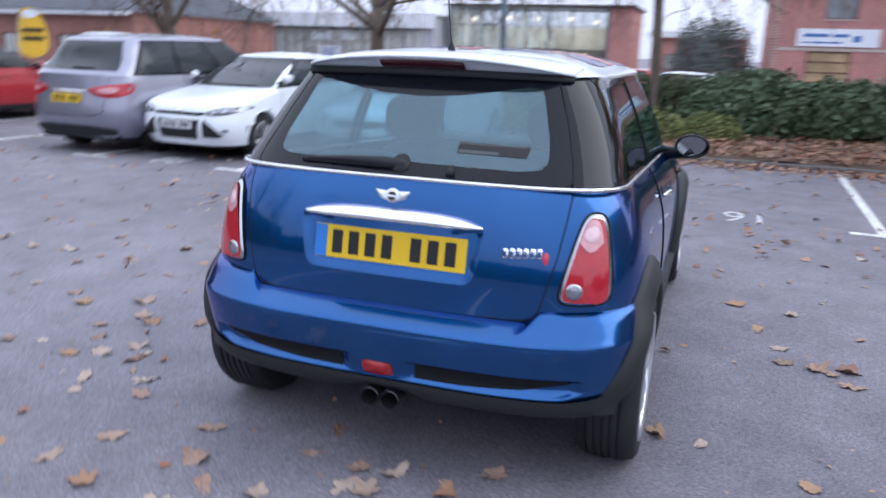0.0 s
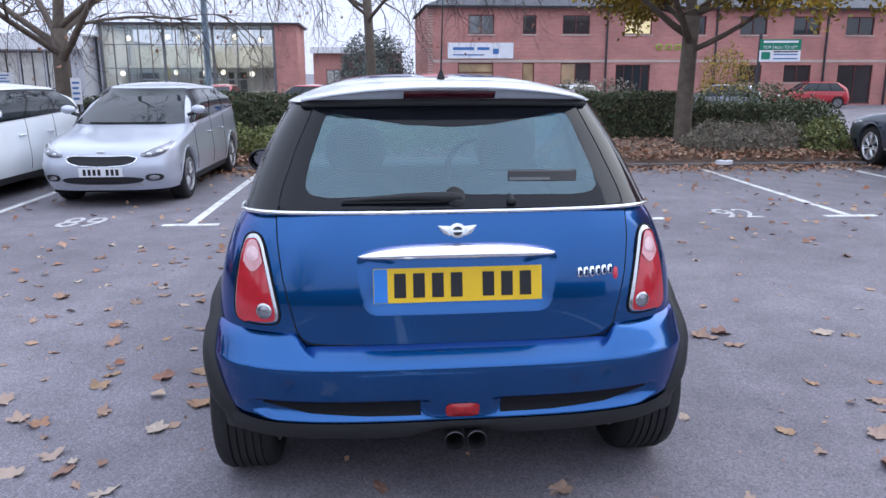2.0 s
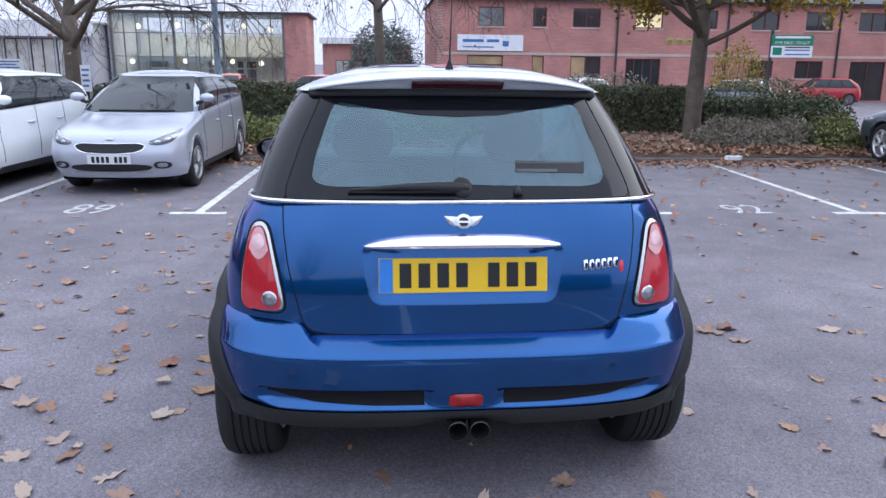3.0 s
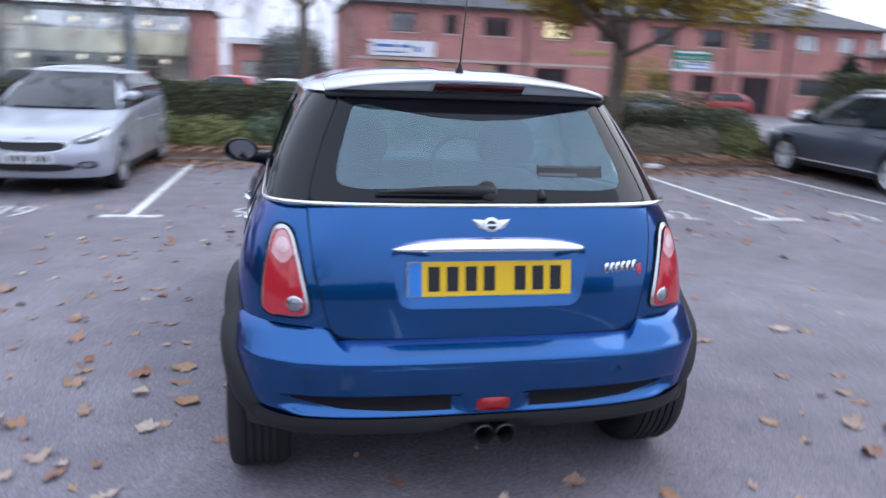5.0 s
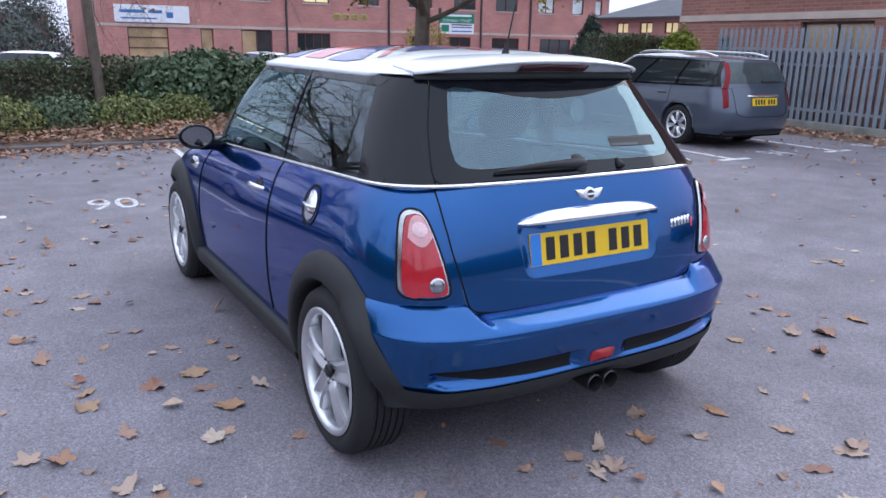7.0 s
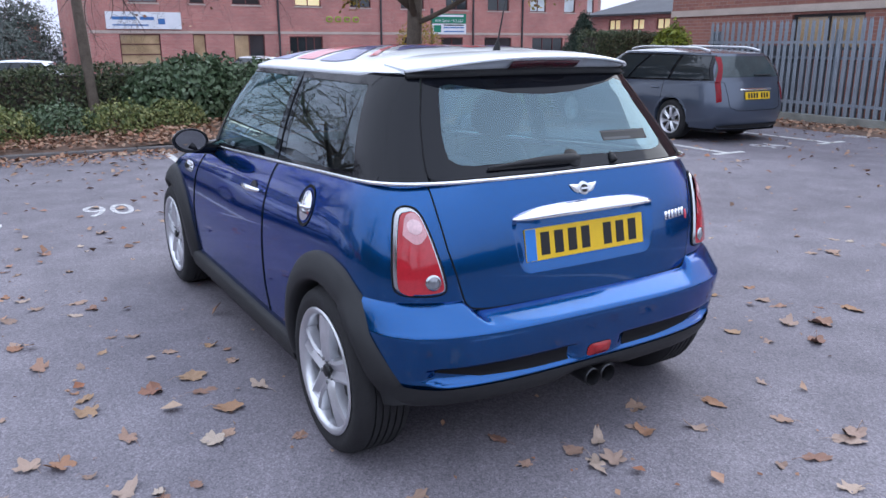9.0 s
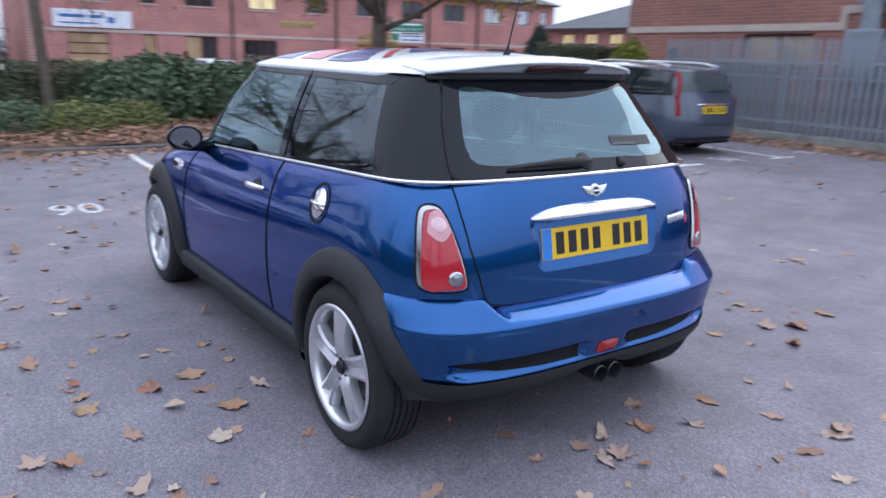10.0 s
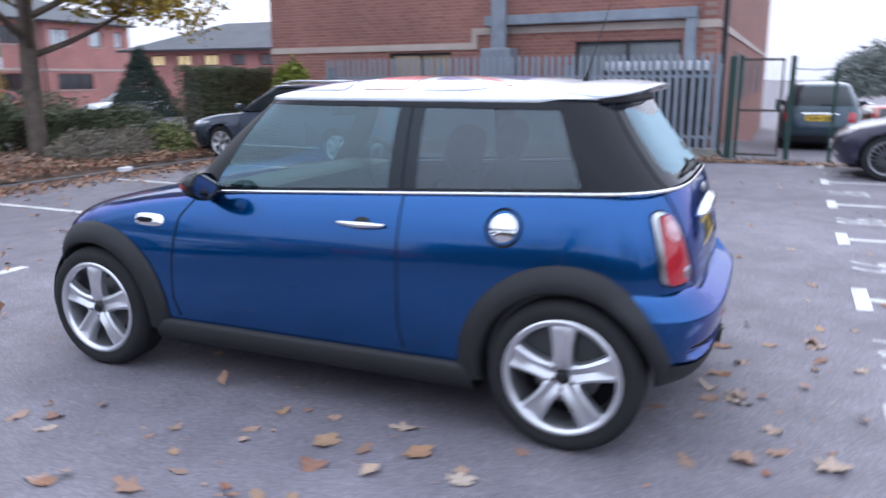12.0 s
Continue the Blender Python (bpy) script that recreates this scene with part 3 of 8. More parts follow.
# ---- buildings ----
def pierced_wall(width, z0, z1, openings, depth=0.14):
    """A wall's face along x at y = 0 with real openings (x0, x1, z0, z1) and their reveals."""
    xs = sorted({0.0, width, *[v for o in openings for v in o[:2]]})
    zs = sorted({z0, z1, *[v for o in openings for v in o[2:4]]})
    bm = bmesh.new()
    for xa, xb in zip(xs, xs[1:]):
        for za, zb in zip(zs, zs[1:]):
            cx, cz = (xa + xb) / 2, (za + zb) / 2
            if any(o[0] < cx < o[1] and o[2] < cz < o[3] for o in openings):
                continue
            bm.faces.new([bm.verts.new(p) for p in ((xa, 0, za), (xb, 0, za), (xb, 0, zb), (xa, 0, zb))])
    for x0, x1, a, b in [o[:4] for o in openings]:
        for p, q in (((x0, a), (x1, a)), ((x1, a), (x1, b)), ((x1, b), (x0, b)), ((x0, b), (x0, a))):
            bm.faces.new([bm.verts.new(c) for c in ((p[0], 0, p[1]), (q[0], 0, q[1]), (q[0], depth, q[1]), (p[0], depth, p[1]))])
    for x in (0.0, width):
        bm.faces.new([bm.verts.new(c) for c in ((x, 0, z0), (x, 0, z1), (x, 0.3, z1), (x, 0.3, z0))])
    bmesh.ops.remove_doubles(bm, verts=bm.verts, dist=1e-4)
    return bm


def window(parent, x0, x1, z0, z1, bars_x=1, bars_z=0, lit=(), frame=None, lit_mat=None, sill=True, depth=0.11, base=None):
    """A window with frame, sill and its panes."""
    fr = frame or M_FRAME
    t = 0.055
    bm = bmesh.new()
    for a, b, c, d in ((x0, x1, z0, z0 + t), (x0, x1, z1 - t, z1), (x0, x0 + t, z0 + t, z1 - t), (x1 - t, x1, z0 + t, z1 - t)):
        box(bm, a, b, depth - 0.05, depth + 0.02, c, d)
    win = part("window", bm, fr, parent)
    cols = bars_x + 1
    rows = bars_z + 1
    for k in range(1, cols):
        x = x0 + (x1 - x0) * k / cols
        part("mullion", boxed(x - t / 2, x + t / 2, depth - 0.045, depth + 0.018, z0 + t, z1 - t), fr, win)
    for k in range(1, rows):
        z = z0 + (z1 - z0) * k / rows
        part("transom", boxed(x0 + t, x1 - t, depth - 0.04, depth + 0.016, z - t / 2, z + t / 2), fr, win)
    for i in range(cols):
        for j in range(rows):
            a, b = x0 + (x1 - x0) * i / cols, x0 + (x1 - x0) * (i + 1) / cols
            c, d = z0 + (z1 - z0) * j / rows, z0 + (z1 - z0) * (j + 1) / rows
            part("pane", boxed(a + 0.01, b - 0.01, depth, depth + 0.012, c + 0.01, d - 0.01), ((lit_mat or M_LIT) if (i in lit) else (base or M_OFFICE)), win)
    if sill:
        part("window_sill", boxed(x0 - 0.06, x1 + 0.06, -0.05, 0.06, z0 - 0.08, z0, 0.008), M_STONE, win)
    return win


# the office block beyond the hedge
def office_block():
    X0 = 3.55
    b = thing("office_building", "two-storey red brick office block with stone band and slate roof", "building", pose(X0, 42.0, 0))
    K = 1.0725

    def fx(x):
        return (x + 0.282) * K - 0.282 - X0

    def fz(z):
        return 1.487 + (z - 1.487) * K
    up = [(5.19, 6.57, 1, ()), (8.12, 8.86, 0, ()), (10.29, 11.79, 1, ()), (13.72, 15.24, 1, (0, 1)), (17.0, 18.3, 1, ()), (20.25, 21.81, 1, ()), (23.34, 24.91, 1, ()), (26.42, 28.07, 1, ()), (29.75, 31.05, 1, ()), (32.6, 33.55, 0, ()), (34.6, 35.2, 0, ())]
    down = [(4.63, 6.56, 0.5, 1.97, 0, 2, (0,)), (8.15, 8.8, 0.6, 1.98, 0, 0, (0,)), (10.26, 11.93, 0.3, 1.97, 1, 0, (0,)), (13.33, 15.27, 0.0, 1.88, 3, 0, ()), (20.3, 21.7, 0.9, 1.85, 1, 0, ()), (23.0, 24.6, 0.9, 1.85, 1, 0, ()), (26.2, 28.3, -0.3, 1.85, 1, 0, ()), (30.0, 32.6, 0.9, 1.85, 2, 0, ())]
    ops = [(fx(a), fx(c), fz(3.47), fz(4.45)) for a, c, _, _ in up] + [(fx(a), fx(c), fz(z0), fz(z1)) for a, c, z0, z1, _, _, _ in down]
    width = 34.6
    wall = part("wall", pierced_wall(width, LOW - 0.2, 5.12, ops), M_BRICK, b)
    part("wall", boxed(0, 0.3, 0.004, 11, LOW - 0.2, 5.12), M_BRICK_END, b, m=pose(-0.3, 0, 0))
    part("wall", boxed(0, 0.3, 0.004, 11, LOW - 0.2, 5.12), M_BRICK_END, b, m=pose(width, 0, 0))
    for (a, c, n, lit) in up:
        # three windows towards the right carry the sky's reflection as colour
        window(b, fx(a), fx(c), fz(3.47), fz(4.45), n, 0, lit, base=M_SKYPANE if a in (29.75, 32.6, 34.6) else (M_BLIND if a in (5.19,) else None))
    for (a, c, z0, z1, n, r, lit) in down:
        window(b, fx(a), fx(c), fz(z0), fz(z1), n, r, lit, sill=z0 > 0.4, lit_mat=M_WARMROOM)
    # added near-black sheet, the unlit rooms' shade as plain colour
    part("shade_backing", boxed(0.2, width - 0.2, 0.4, 0.5, LOW, 5.0), M_GAPSHADE, b)
    part("stone_band", boxed(0, width, -0.03, 0.05, fz(1.98) + 0.02, fz(1.98) + 0.17), M_STONE, b)
    part("eaves_gutter", boxed(-0.4, width + 0.4, -0.45, -0.3, 5.02, 5.14, 0.02), M_DARKFRAME, b)
    part("soffit", boxed(-0.4, width + 0.4, -0.42, 0.1, 5.08, 5.13), M_DARKFRAME, b)
    bm = bmesh.new()
    vs = [bm.verts.new(p) for p in ((-0.5, -0.5, 5.14), (width + 0.5, -0.5, 5.14), (width + 0.5, 11.4, 5.14), (-0.5, 11.4, 5.14), (4.5, 5.4, 7.3), (width - 4.5, 5.4, 7.3))]
    for f in ((0, 1, 5, 4), (1, 2, 5), (2, 3, 4, 5), (3, 0, 4)):
        bm.faces.new([vs[i] for i in f])
    part("roof", bm, M_SLATE_ROOF, b)
    for x in (12.74, 18.9, 25.3, 29.1):
        part("downpipe", boxed(fx(x) - 0.05, fx(x) + 0.05, -0.13, -0.03, LOW, 5.05, 0.02), M_DARKFRAME, b)
    # wall sign, writing as bars
    sg = part("wall_sign", boxed(fx(4.08), fx(7.62), -0.1, -0.03, fz(2.2), fz(3.02), 0.01), M_SIGNWHITE, b, "white wall sign with blue writing")
    for k, (u, v, z, h) in enumerate(((0.3, 1.5, 2.72, 0.16), (1.7, 2.4, 2.72, 0.16), (0.3, 2.1, 2.42, 0.07), (2.6, 2.95, 2.5, 0.3))):
        part("sign_bar", boxed(fx(4.08) + u, fx(4.08) + v, -0.108, -0.1, z, z + h), M_SIGNBLUE, sg)
    # shop name as plain lime strokes
    for k in range(4):
        x = fx(15.45) + k * 0.58
        part("sign_letter", patch(lambda p, q, h: Vector((p, -0.06 - h, q)), rounded(x + 0.25, 2.9, 0.21, 0.17, 3), 2, inner_outline=rounded(x + 0.25, 2.9, 0.13, 0.1, 3), bulge=0.03, count=24), M_LIME, b)
    return b


office_block()


# glazed showroom
def glazed_showroom():
    b = thing("showroom_building", "glass-fronted showroom with brick end wall and glowing lamps", "building", pose(-15.6, 45, 0))
    W, top = 9.9, 4.25
    for k in range(15):
        x, hw = W * k / 14, (0.07 if k in (0, 5, 9, 14) else 0.022)
        part("mullion", boxed(x - hw, x + hw, -0.05, 0.1, LOW, top), M_GREYFRAME, b)
    for z in (0.5, 1.75, 3.1, 4.2):
        part("transom", boxed(0, W, -0.04, 0.09, z - 0.02, z + 0.02), M_GREYFRAME, b)
    pane_mat = glass_mat("showroom_glass", (0.88, 0.89, 0.88), 0.1)
    for k in range(7):
        for z0, z1 in ((LOW, 0.5), (0.5, 1.75), (1.75, 3.1), (3.1, 4.2)):
            part("pane", boxed(W * k / 7 + 0.06, W * (k + 1) / 7 - 0.06, 0.02, 0.035, z0, z1), pane_mat, b).visible_shadow = False
    for x in (0.1, 3.3, 6.6, 9.7):
        part("rear_column", boxed(x, x + 0.2, 5.3, 5.5, LOW, top), M_CLAD, b)
    part("rear_wall", boxed(0, W, 5.55, 5.7, LOW, 3.2), M_ROOM, b)
    for k in range(5):
        part("display_panel", boxed(0.5 + 1.9 * k, 1.7 + 1.9 * k, 5.5, 5.545, 0.0 if k % 2 else 0.5, 1.5), (M_DARKFRAME, M_CLAD, M_BLIND)[k % 3], b)
    part("rear_rail", boxed(0, W, 5.35, 5.45, 1.0, 1.1), M_CLAD, b)
    part("inner_floor", boxed(0, W, 0.1, 5.5, LOW - 0.1, LOW + 0.02), M_ROOM, b)
    part("gallery", boxed(0, W, 4.3, 5.5, 1.78, 1.95), M_ROOM, b)
    part("roof", boxed(-0.3, W + 1.6, -0.35, 6, top, top + 0.1, 0.02), M_DARKFRAME, b)
    part("wall", boxed(0, 1.3, 0, 5.8, LOW - 0.1, top), M_BRICK, b, m=pose(W + 0.06, 0, 0))
    part("wall", boxed(-0.12, 0, 0, 5.8, LOW - 0.1, top), M_CLAD, b, m=pose(-0.07, 0, 0))
    for x, y, z in ((1.2, 1.2, 3.5), (3.4, 1.6, 3.6), (5.3, 1.2, 3.55), (7.4, 1.5, 3.6), (9.0, 1.2, 3.4), (0.8, 0.9, 1.45), (3.9, 1.0, 1.5), (5.6, 1.0, 1.45), (6.6, 1.4, 1.5), (8.4, 1.0, 1.4)):
        bm = bmesh.new()
        bmesh.ops.create_icosphere(bm, subdivisions=2, radius=0.16)
        lamp = part("globe_lamp", bm, M_LAMPGLOW, b, smooth=True, m=pose(x, y, z))
        part("lamp_stem", boxed(-0.01, 0.01, -0.01, 0.01, 0.15, (4.25 if z > 2 else 1.95) - z), M_DARKFRAME, lamp)
    # unseen area lamp added under the ceiling to brighten the showroom
    ld = bpy.data.lights.new("showroom_fill_light", "AREA")
    ld.shape, ld.size, ld.size_y, ld.energy, ld.color = "RECTANGLE", W - 1, 4.0, 420, (1.0, 0.95, 0.87)
    lo = new("showroom_fill_light", ld)
    lo.parent = b
    lo.matrix_basis = pose(W / 2, 3.0, top - 0.1)
    return b


glazed_showroom()


def low_block(name, x0, x1, y, depth, top, wall_mat, label, fascia=0.5, windows=(), lit=()):
    """A plain far block with a fascia, windows and flat roof."""
    b = thing(name, label, "building", pose(x0, y, 0))
    w = x1 - x0
    part("wall", pierced_wall(w, LOW - 0.1, top, [o[:4] for o in windows]), wall_mat, b)
    part("wall", boxed(0, 0.2, 0.004, depth, LOW - 0.1, top), wall_mat, b, m=pose(-0.2, 0, 0))
    part("wall", boxed(0, 0.2, 0.004, depth, LOW - 0.1, top), wall_mat, b, m=pose(w, 0, 0))
    # backing sheet added, coloured near-black for the shade indoors
    part("shade_backing", boxed(0.1, w - 0.1, 0.35, 0.45, LOW, top - 0.1), M_GAPSHADE, b)
    for k, o in enumerate(windows):
        window(b, *o[:4], bars_x=o[4], bars_z=0, lit=(0, 1, 2, 3) if k in lit else (), sill=False, frame=M_DARKFRAME, base=M_SHOPGLASS)
    if fascia:
        part("fascia", boxed(-0.4, w + 0.4, -0.5, -0.3, top - fascia, top + 0.05, 0.02), M_FASCIA, b)
    part("roof", boxed(-0.4, w + 0.4, -0.45, depth, top, top + 0.1), M_CLAD, b)
    return b


unit = low_block("retail_unit", -34, -16.2, 43, 14, 3.5, M_CLAD, "low shop unit with glazed front and white fascia", 0.75, [(0.6 + 1.4 * k, 1.9 + 1.4 * k, 0.6, 2.65, 1) for k in range(12)])
for k in range(9):
    if k not in (4, 5):
        part("sign_bar", boxed(0, 0.24, -0.08, -0.02, 1.95, 2.35 if k % 3 else 2.5), M_SIGNWHITE, unit, m=pose(9.6 + 0.36 * k, 0, 0))
unit = low_block("brick_unit", -52, -25, 27, 12, 2.75, M_BRICK2, "red brick unit with dark slate roof behind parked cars", 0.16, [(15.5 + 3.6 * k, 17.4 + 3.6 * k, 0.7, 1.7, 2) for k in range(3)])
bm = bmesh.new()
eaves = [bm.verts.new(p) for p in ((-0.5, -0.6, 2.82), (27.5, -0.6, 2.82), (27.5, 12.4, 2.82), (-0.5, 12.4, 2.82), (3.5, 5.9, 5.8), (23.5, 5.9, 5.8))]
for f in ((0, 1, 5, 4), (1, 2, 5), (2, 3, 4, 5), (3, 0, 4)):
    bm.faces.new([eaves[i] for i in f])
part("pitched_roof", bm, M_SLATE_ROOF, unit)
low_block("distant_office", -4.2, 2.4, 60, 10, 3.3, M_BRICK, "distant low brick building with pale roof edge", 0.35, [(0.8, 2.0, 0.6, 1.7, 1), (3.6, 4.8, 0.6, 1.7, 1)])


# pitched-roof block to the north-east
def pitched_block():
    b = thing("pitched_roof_building", "brick block with grey pitched roof and lit windows", "building", pose(30.1, 33.5, 0, 0, 0, -90))
    W = 14.0
    wins = [(1.35 + 1.85 * k, 2.3 + 1.85 * k, 2.2, 2.8) for k in range(6)]
    part("wall", pierced_wall(W, LOW - 0.1, 3.05, wins), M_BRICK, b)
    part("wall", boxed(-0.2, 0, 0.004, 8, LOW - 0.1, 3.05), M_BRICK_END, b)
    # sheet added behind the windows, indoor shade as near-black colour
    part("shade_backing", boxed(0.1, W, 0.35, 0.45, LOW, 3.0), M_GAPSHADE, b)
    for k, o in enumerate(wins):
        window(b, *o, 1, 0, (0, 1) if k in (0, 1, 2) else (), sill=False, base=M_BLIND)
    bm = bmesh.new()
    vs = [bm.verts.new(p) for p in ((-0.5, -0.5, 3.05), (W, -0.5, 3.05), (W, 8.5, 3.05), (-0.5, 8.5, 3.05), (3.5, 4, 4.7), (W, 4, 4.7))]
    for f in ((0, 1, 5, 4), (1, 2, 5), (2, 3, 4, 5), (3, 0, 4)):
        bm.faces.new([vs[i] for i in f])
    part("roof", bm, M_SLATE_ROOF, b)
    part("eaves_gutter", boxed(-0.5, W, -0.62, -0.5, 2.96, 3.08, 0.02), M_DARKFRAME, b)
    return b


pitched_block()


# ---- the brick block behind the palisade fence ----
def fence_side_block():
    # its long wall runs from the far corner to the near corner; local x goes towards the near corner
    far, near = Vector((13.2, 11.84, 0)), Vector((11.9, 0.87, 0))
    d = (near - far)
    W = d.length
    turn = math.degrees(math.atan2(d.y, d.x))
    b = thing("brick_building", "brown-red brick building with stone band behind the fence", "building", pose(*far, 0, 0, turn))
    bnd, up = 2.17, 2.47
    # distances along the wall, from the far corner
    wins = [(3.65, 5.32, 1.35, 2.05), (8.25, 10.4, 1.1, 2.2)]
    step = 5.86
    part("wall", pierced_wall(W, LOW, 6.6, wins), M_BRICK2, b)
    # the end wall leaves the near corner at its own angle
    skew = pose(W, 0, 0, 0, 0, -1.2 - turn)
    end = brick_mat("brown_red_brick_end", (0.34, 0.15, 0.115), (0.265, 0.11, 0.09), (0.33, 0.235, 0.2), axis="x")
    part("end_wall", boxed(0.004, 26, 0.0, 0.25, LOW - 0.8, 6.6), end, b, m=skew)
    part("stone_band", boxed(0.0, 26, -0.03, -0.002, up - 0.07, up + 0.07), M_STONE, b, m=skew)
    for k in range(5):
        part("window", boxed(5 + 3.6 * k, 6.4 + 3.6 * k, -0.02, 0.0, 0.9, 2.1), M_DARKFRAME, b, m=skew)
    part("end_wall", boxed(0, 0.25, 0.004, 14, LOW, 6.6), M_BRICK_END, b)
    # near-black sheet added inside, standing in for room shade
    part("shade_backing", boxed(0.2, W - 0.2, 0.4, 0.5, LOW, 6), M_GAPSHADE, b)
    for k, (x0, x1, z0, z1) in enumerate(wins):
        window(b, x0, x1, z0, z1, 1, 0, (), frame=M_DARKFRAME, sill=False, base=M_WARMROOM if k == 0 else M_BLIND)
    part("stone_band", boxed(0, step, -0.03, 0.03, bnd - 0.07, bnd + 0.07), M_STONE, b)
    part("stone_band", boxed(step, step + 0.14, -0.032, 0.03, bnd - 0.07, up + 0.07), M_STONE, b)
    part("stone_band", boxed(step + 0.14, W, -0.03, 0.03, up - 0.07, up + 0.07), M_STONE, b)
    # grey metal duct over the band with its drop pipe
    part("metal_duct", boxed(step + 0.4, W - 0.35, -0.22, -0.04, up + 0.1, up + 0.3, 0.02), M_GALV, b, "grey metal duct along the wall")
    part("metal_duct", boxed(W - 0.56, W - 0.36, -0.2, -0.04, 0.3, up + 0.1, 0.02), M_GALV, b)
    part("metal_duct", boxed(step + 0.62, step + 0.95, -0.34, -0.23, 0.9, up + 1.0, 0.03), M_GALV, b)
    part("vent_hood", boxed(step + 0.45, step + 1.15, -0.5, -0.04, 1.2, 2.1, 0.05), M_GALV, b)
    part("downpipe", boxed(0.5, 0.6, -0.14, -0.04, LOW, 6.5, 0.02), M_DARKFRAME, b, m=skew)
    return b


fence_side_block()


# ---- palisade fence on a low plinth ----
def palisade():
    p0, p1 = Vector((10.934, 0.68, 0)), Vector((11.432, 9.15, 0))
    d = p1 - p0
    L = d.length
    f = thing("palisade_fence", "weathered grey steel palisade fence on a concrete plinth", "fence", pose(*p0, 0, 0, math.degrees(math.atan2(d.y, d.x))))
    part("plinth", boxed(0, L, -0.1, 0.1, -0.1, 0.22, 0.015), M_PLINTH, f)
    for z in (0.42, 1.5):
        part("rail", boxed(0, L, -0.028, 0.028, z - 0.025, z + 0.025), M_GALV, f)
    bm = bmesh.new()
    h = 1.66
    w = 0.04
    # a W-section pale with a split, pointed head
    prof = ((-w, 0.012), (-w * 0.55, -0.004), (0, 0.006), (w * 0.55, -0.004), (w, 0.012))
    rows = [[bm.verts.new((x, y, z)) for x, y in prof] for z in (0, h - 0.07)]
    heads = [bm.verts.new((x * 0.9, y, h + dz)) for (x, y), dz in zip(prof, (-0.01, 0.045, -0.015, 0.045, -0.01))]
    rows.append(heads)
    for a, b in zip(rows, rows[1:]):
        for i in range(4):
            bm.faces.new((a[i], a[i + 1], b[i + 1], b[i]))
    pale = finish(bm, "pale")
    pale = solid(pale, 0.003)
    n = int(L / 0.139)
    for i in range(n):
        part("pale", pale, M_GALV, f, m=pose(0.07 + i * 0.139, 0.032, 0.21 + random.uniform(-0.008, 0.008), 0, random.uniform(-0.5, 0.5), 180))
    # a second, shorter line of pales just behind, their shade put into the colour
    rear_pale = pale.copy()
    rear_pale.materials.clear()
    n2 = int((L - 2.2) / 0.139)
    for i in range(n2):
        part("rear_pale", rear_pale, M_SHADESTEEL, f, m=pose(2.27 + i * 0.139, -0.17, 0.21, 0, random.uniform(-0.5, 0.5), 180) @ Matrix.Diagonal((1.35, 1, 0.74, 1)))
    part("rear_rail", boxed(2.2, L, -0.14, -0.11, 1.2, 1.25), M_GALV, f)
    for i in range(5):
        part("fence_post", boxed(-0.05, 0.05, -0.09, -0.03, 0, 1.72, 0.008), M_GALV, f, m=pose(min(L - 0.06, 0.06 + i * 2.75), 0, 0))
    return f


palisade()


def gate():
    g = thing("mesh_gate", "dark green steel pedestrian gate standing closed beside the fence", "gate", pose(11.15, 0.51, 0))
    for x, y, h, w in ((0, 0, 1.84, 0.06), (0.0, -0.13, 1.86, 0.03), (0.06, -0.98, 1.84, 0.045), (0.2, -1.68, 1.72, 0.03)):
        part("gate_post", boxed(x - w, x + w, y - w, y + w, 0, h, 0.008), M_GREENSTEEL, g)
    leaf = part("gate_leaf", boxed(-0.02, 0.02, -0.84, -0.12, 1.76, 1.8), M_RUSTGREEN, g, "gate leaf of dull dark steel bars")
    for z in (0.1, 0.88):
        part("gate_rail", boxed(-0.02, 0.02, -0.8, -0.15, z, z + 0.04), M_RUSTGREEN, leaf)
    part("gate_stile", boxed(-0.02, 0.02, -0.84, -0.8, 0.1, 1.76), M_RUSTGREEN, leaf)
    for k in range(11):
        part("mesh_wire", boxed(-0.003, 0.003, -0.203 - 0.054 * k, -0.198 - 0.054 * k, 0.14, 1.76), M_RUSTGREEN, leaf)
    part("lock_box", boxed(-0.04, 0.04, -0.81, -0.74, 0.92, 1.1, 0.008), M_GREENSTEEL, leaf)
    part("brace", boxed(-0.015, 0.015, 0.08, 0.12, 0.0, 1.35), M_GREENSTEEL, g, m=pose(0, 0, 0.1, -24))
    part("gate_sill", boxed(-0.2, 0.2, -1.3, 0.1, -0.05, 0.05, 0.01), M_KERB, g)
    for z in (0.92, 1.62):
        part("strand", tube(bmesh.new(), [(0.06, -0.98, z), (0.13, -1.33, z - 0.02), (0.2, -1.68, z)], 0.009, 6), M_GREENSTEEL, g)
    return g


gate()


def storage_bin():
    """A long dark bin with a pale lid, close behind the pales."""
    g = thing("storage_bin", "long dark storage bin with pale lid behind the fence", "bin", pose(11.3, 0.95, 0))
    part("body", boxed(0, 0.5, 0, 1.9, 0.06, 1.6, 0.02), M_INK, g)
    for k in range(3):
        part("lid", boxed(-0.03, 0.53, 0.02 + 0.63 * k, 0.6 + 0.63 * k, 1.603, 1.78, 0.03), M_SIGNWHITE, g, "pale plastic lid")
    for y in (0.3, 0.95, 1.6):
        part("rib", boxed(-0.02, 0.0, y - 0.03, y + 0.03, 0.1, 1.58), M_INK, g)
    return g


storage_bin()

# leaf-strewn bank under the fence
bm = bmesh.new()
rows = []
for i in range(25):
    y = 0.9 + 11 * i / 24
    x = 10.95 + 0.059 * (y - 0.95)
    rows.append([bm.verts.new((x + dx + 0.05 * noise.noise((y, dx, 1)), y, z)) for dx, z in ((-0.62, -0.01), (-0.5, 0.03), (-0.2, 0.09), (0.3, 0.1), (0.7, -0.02))])
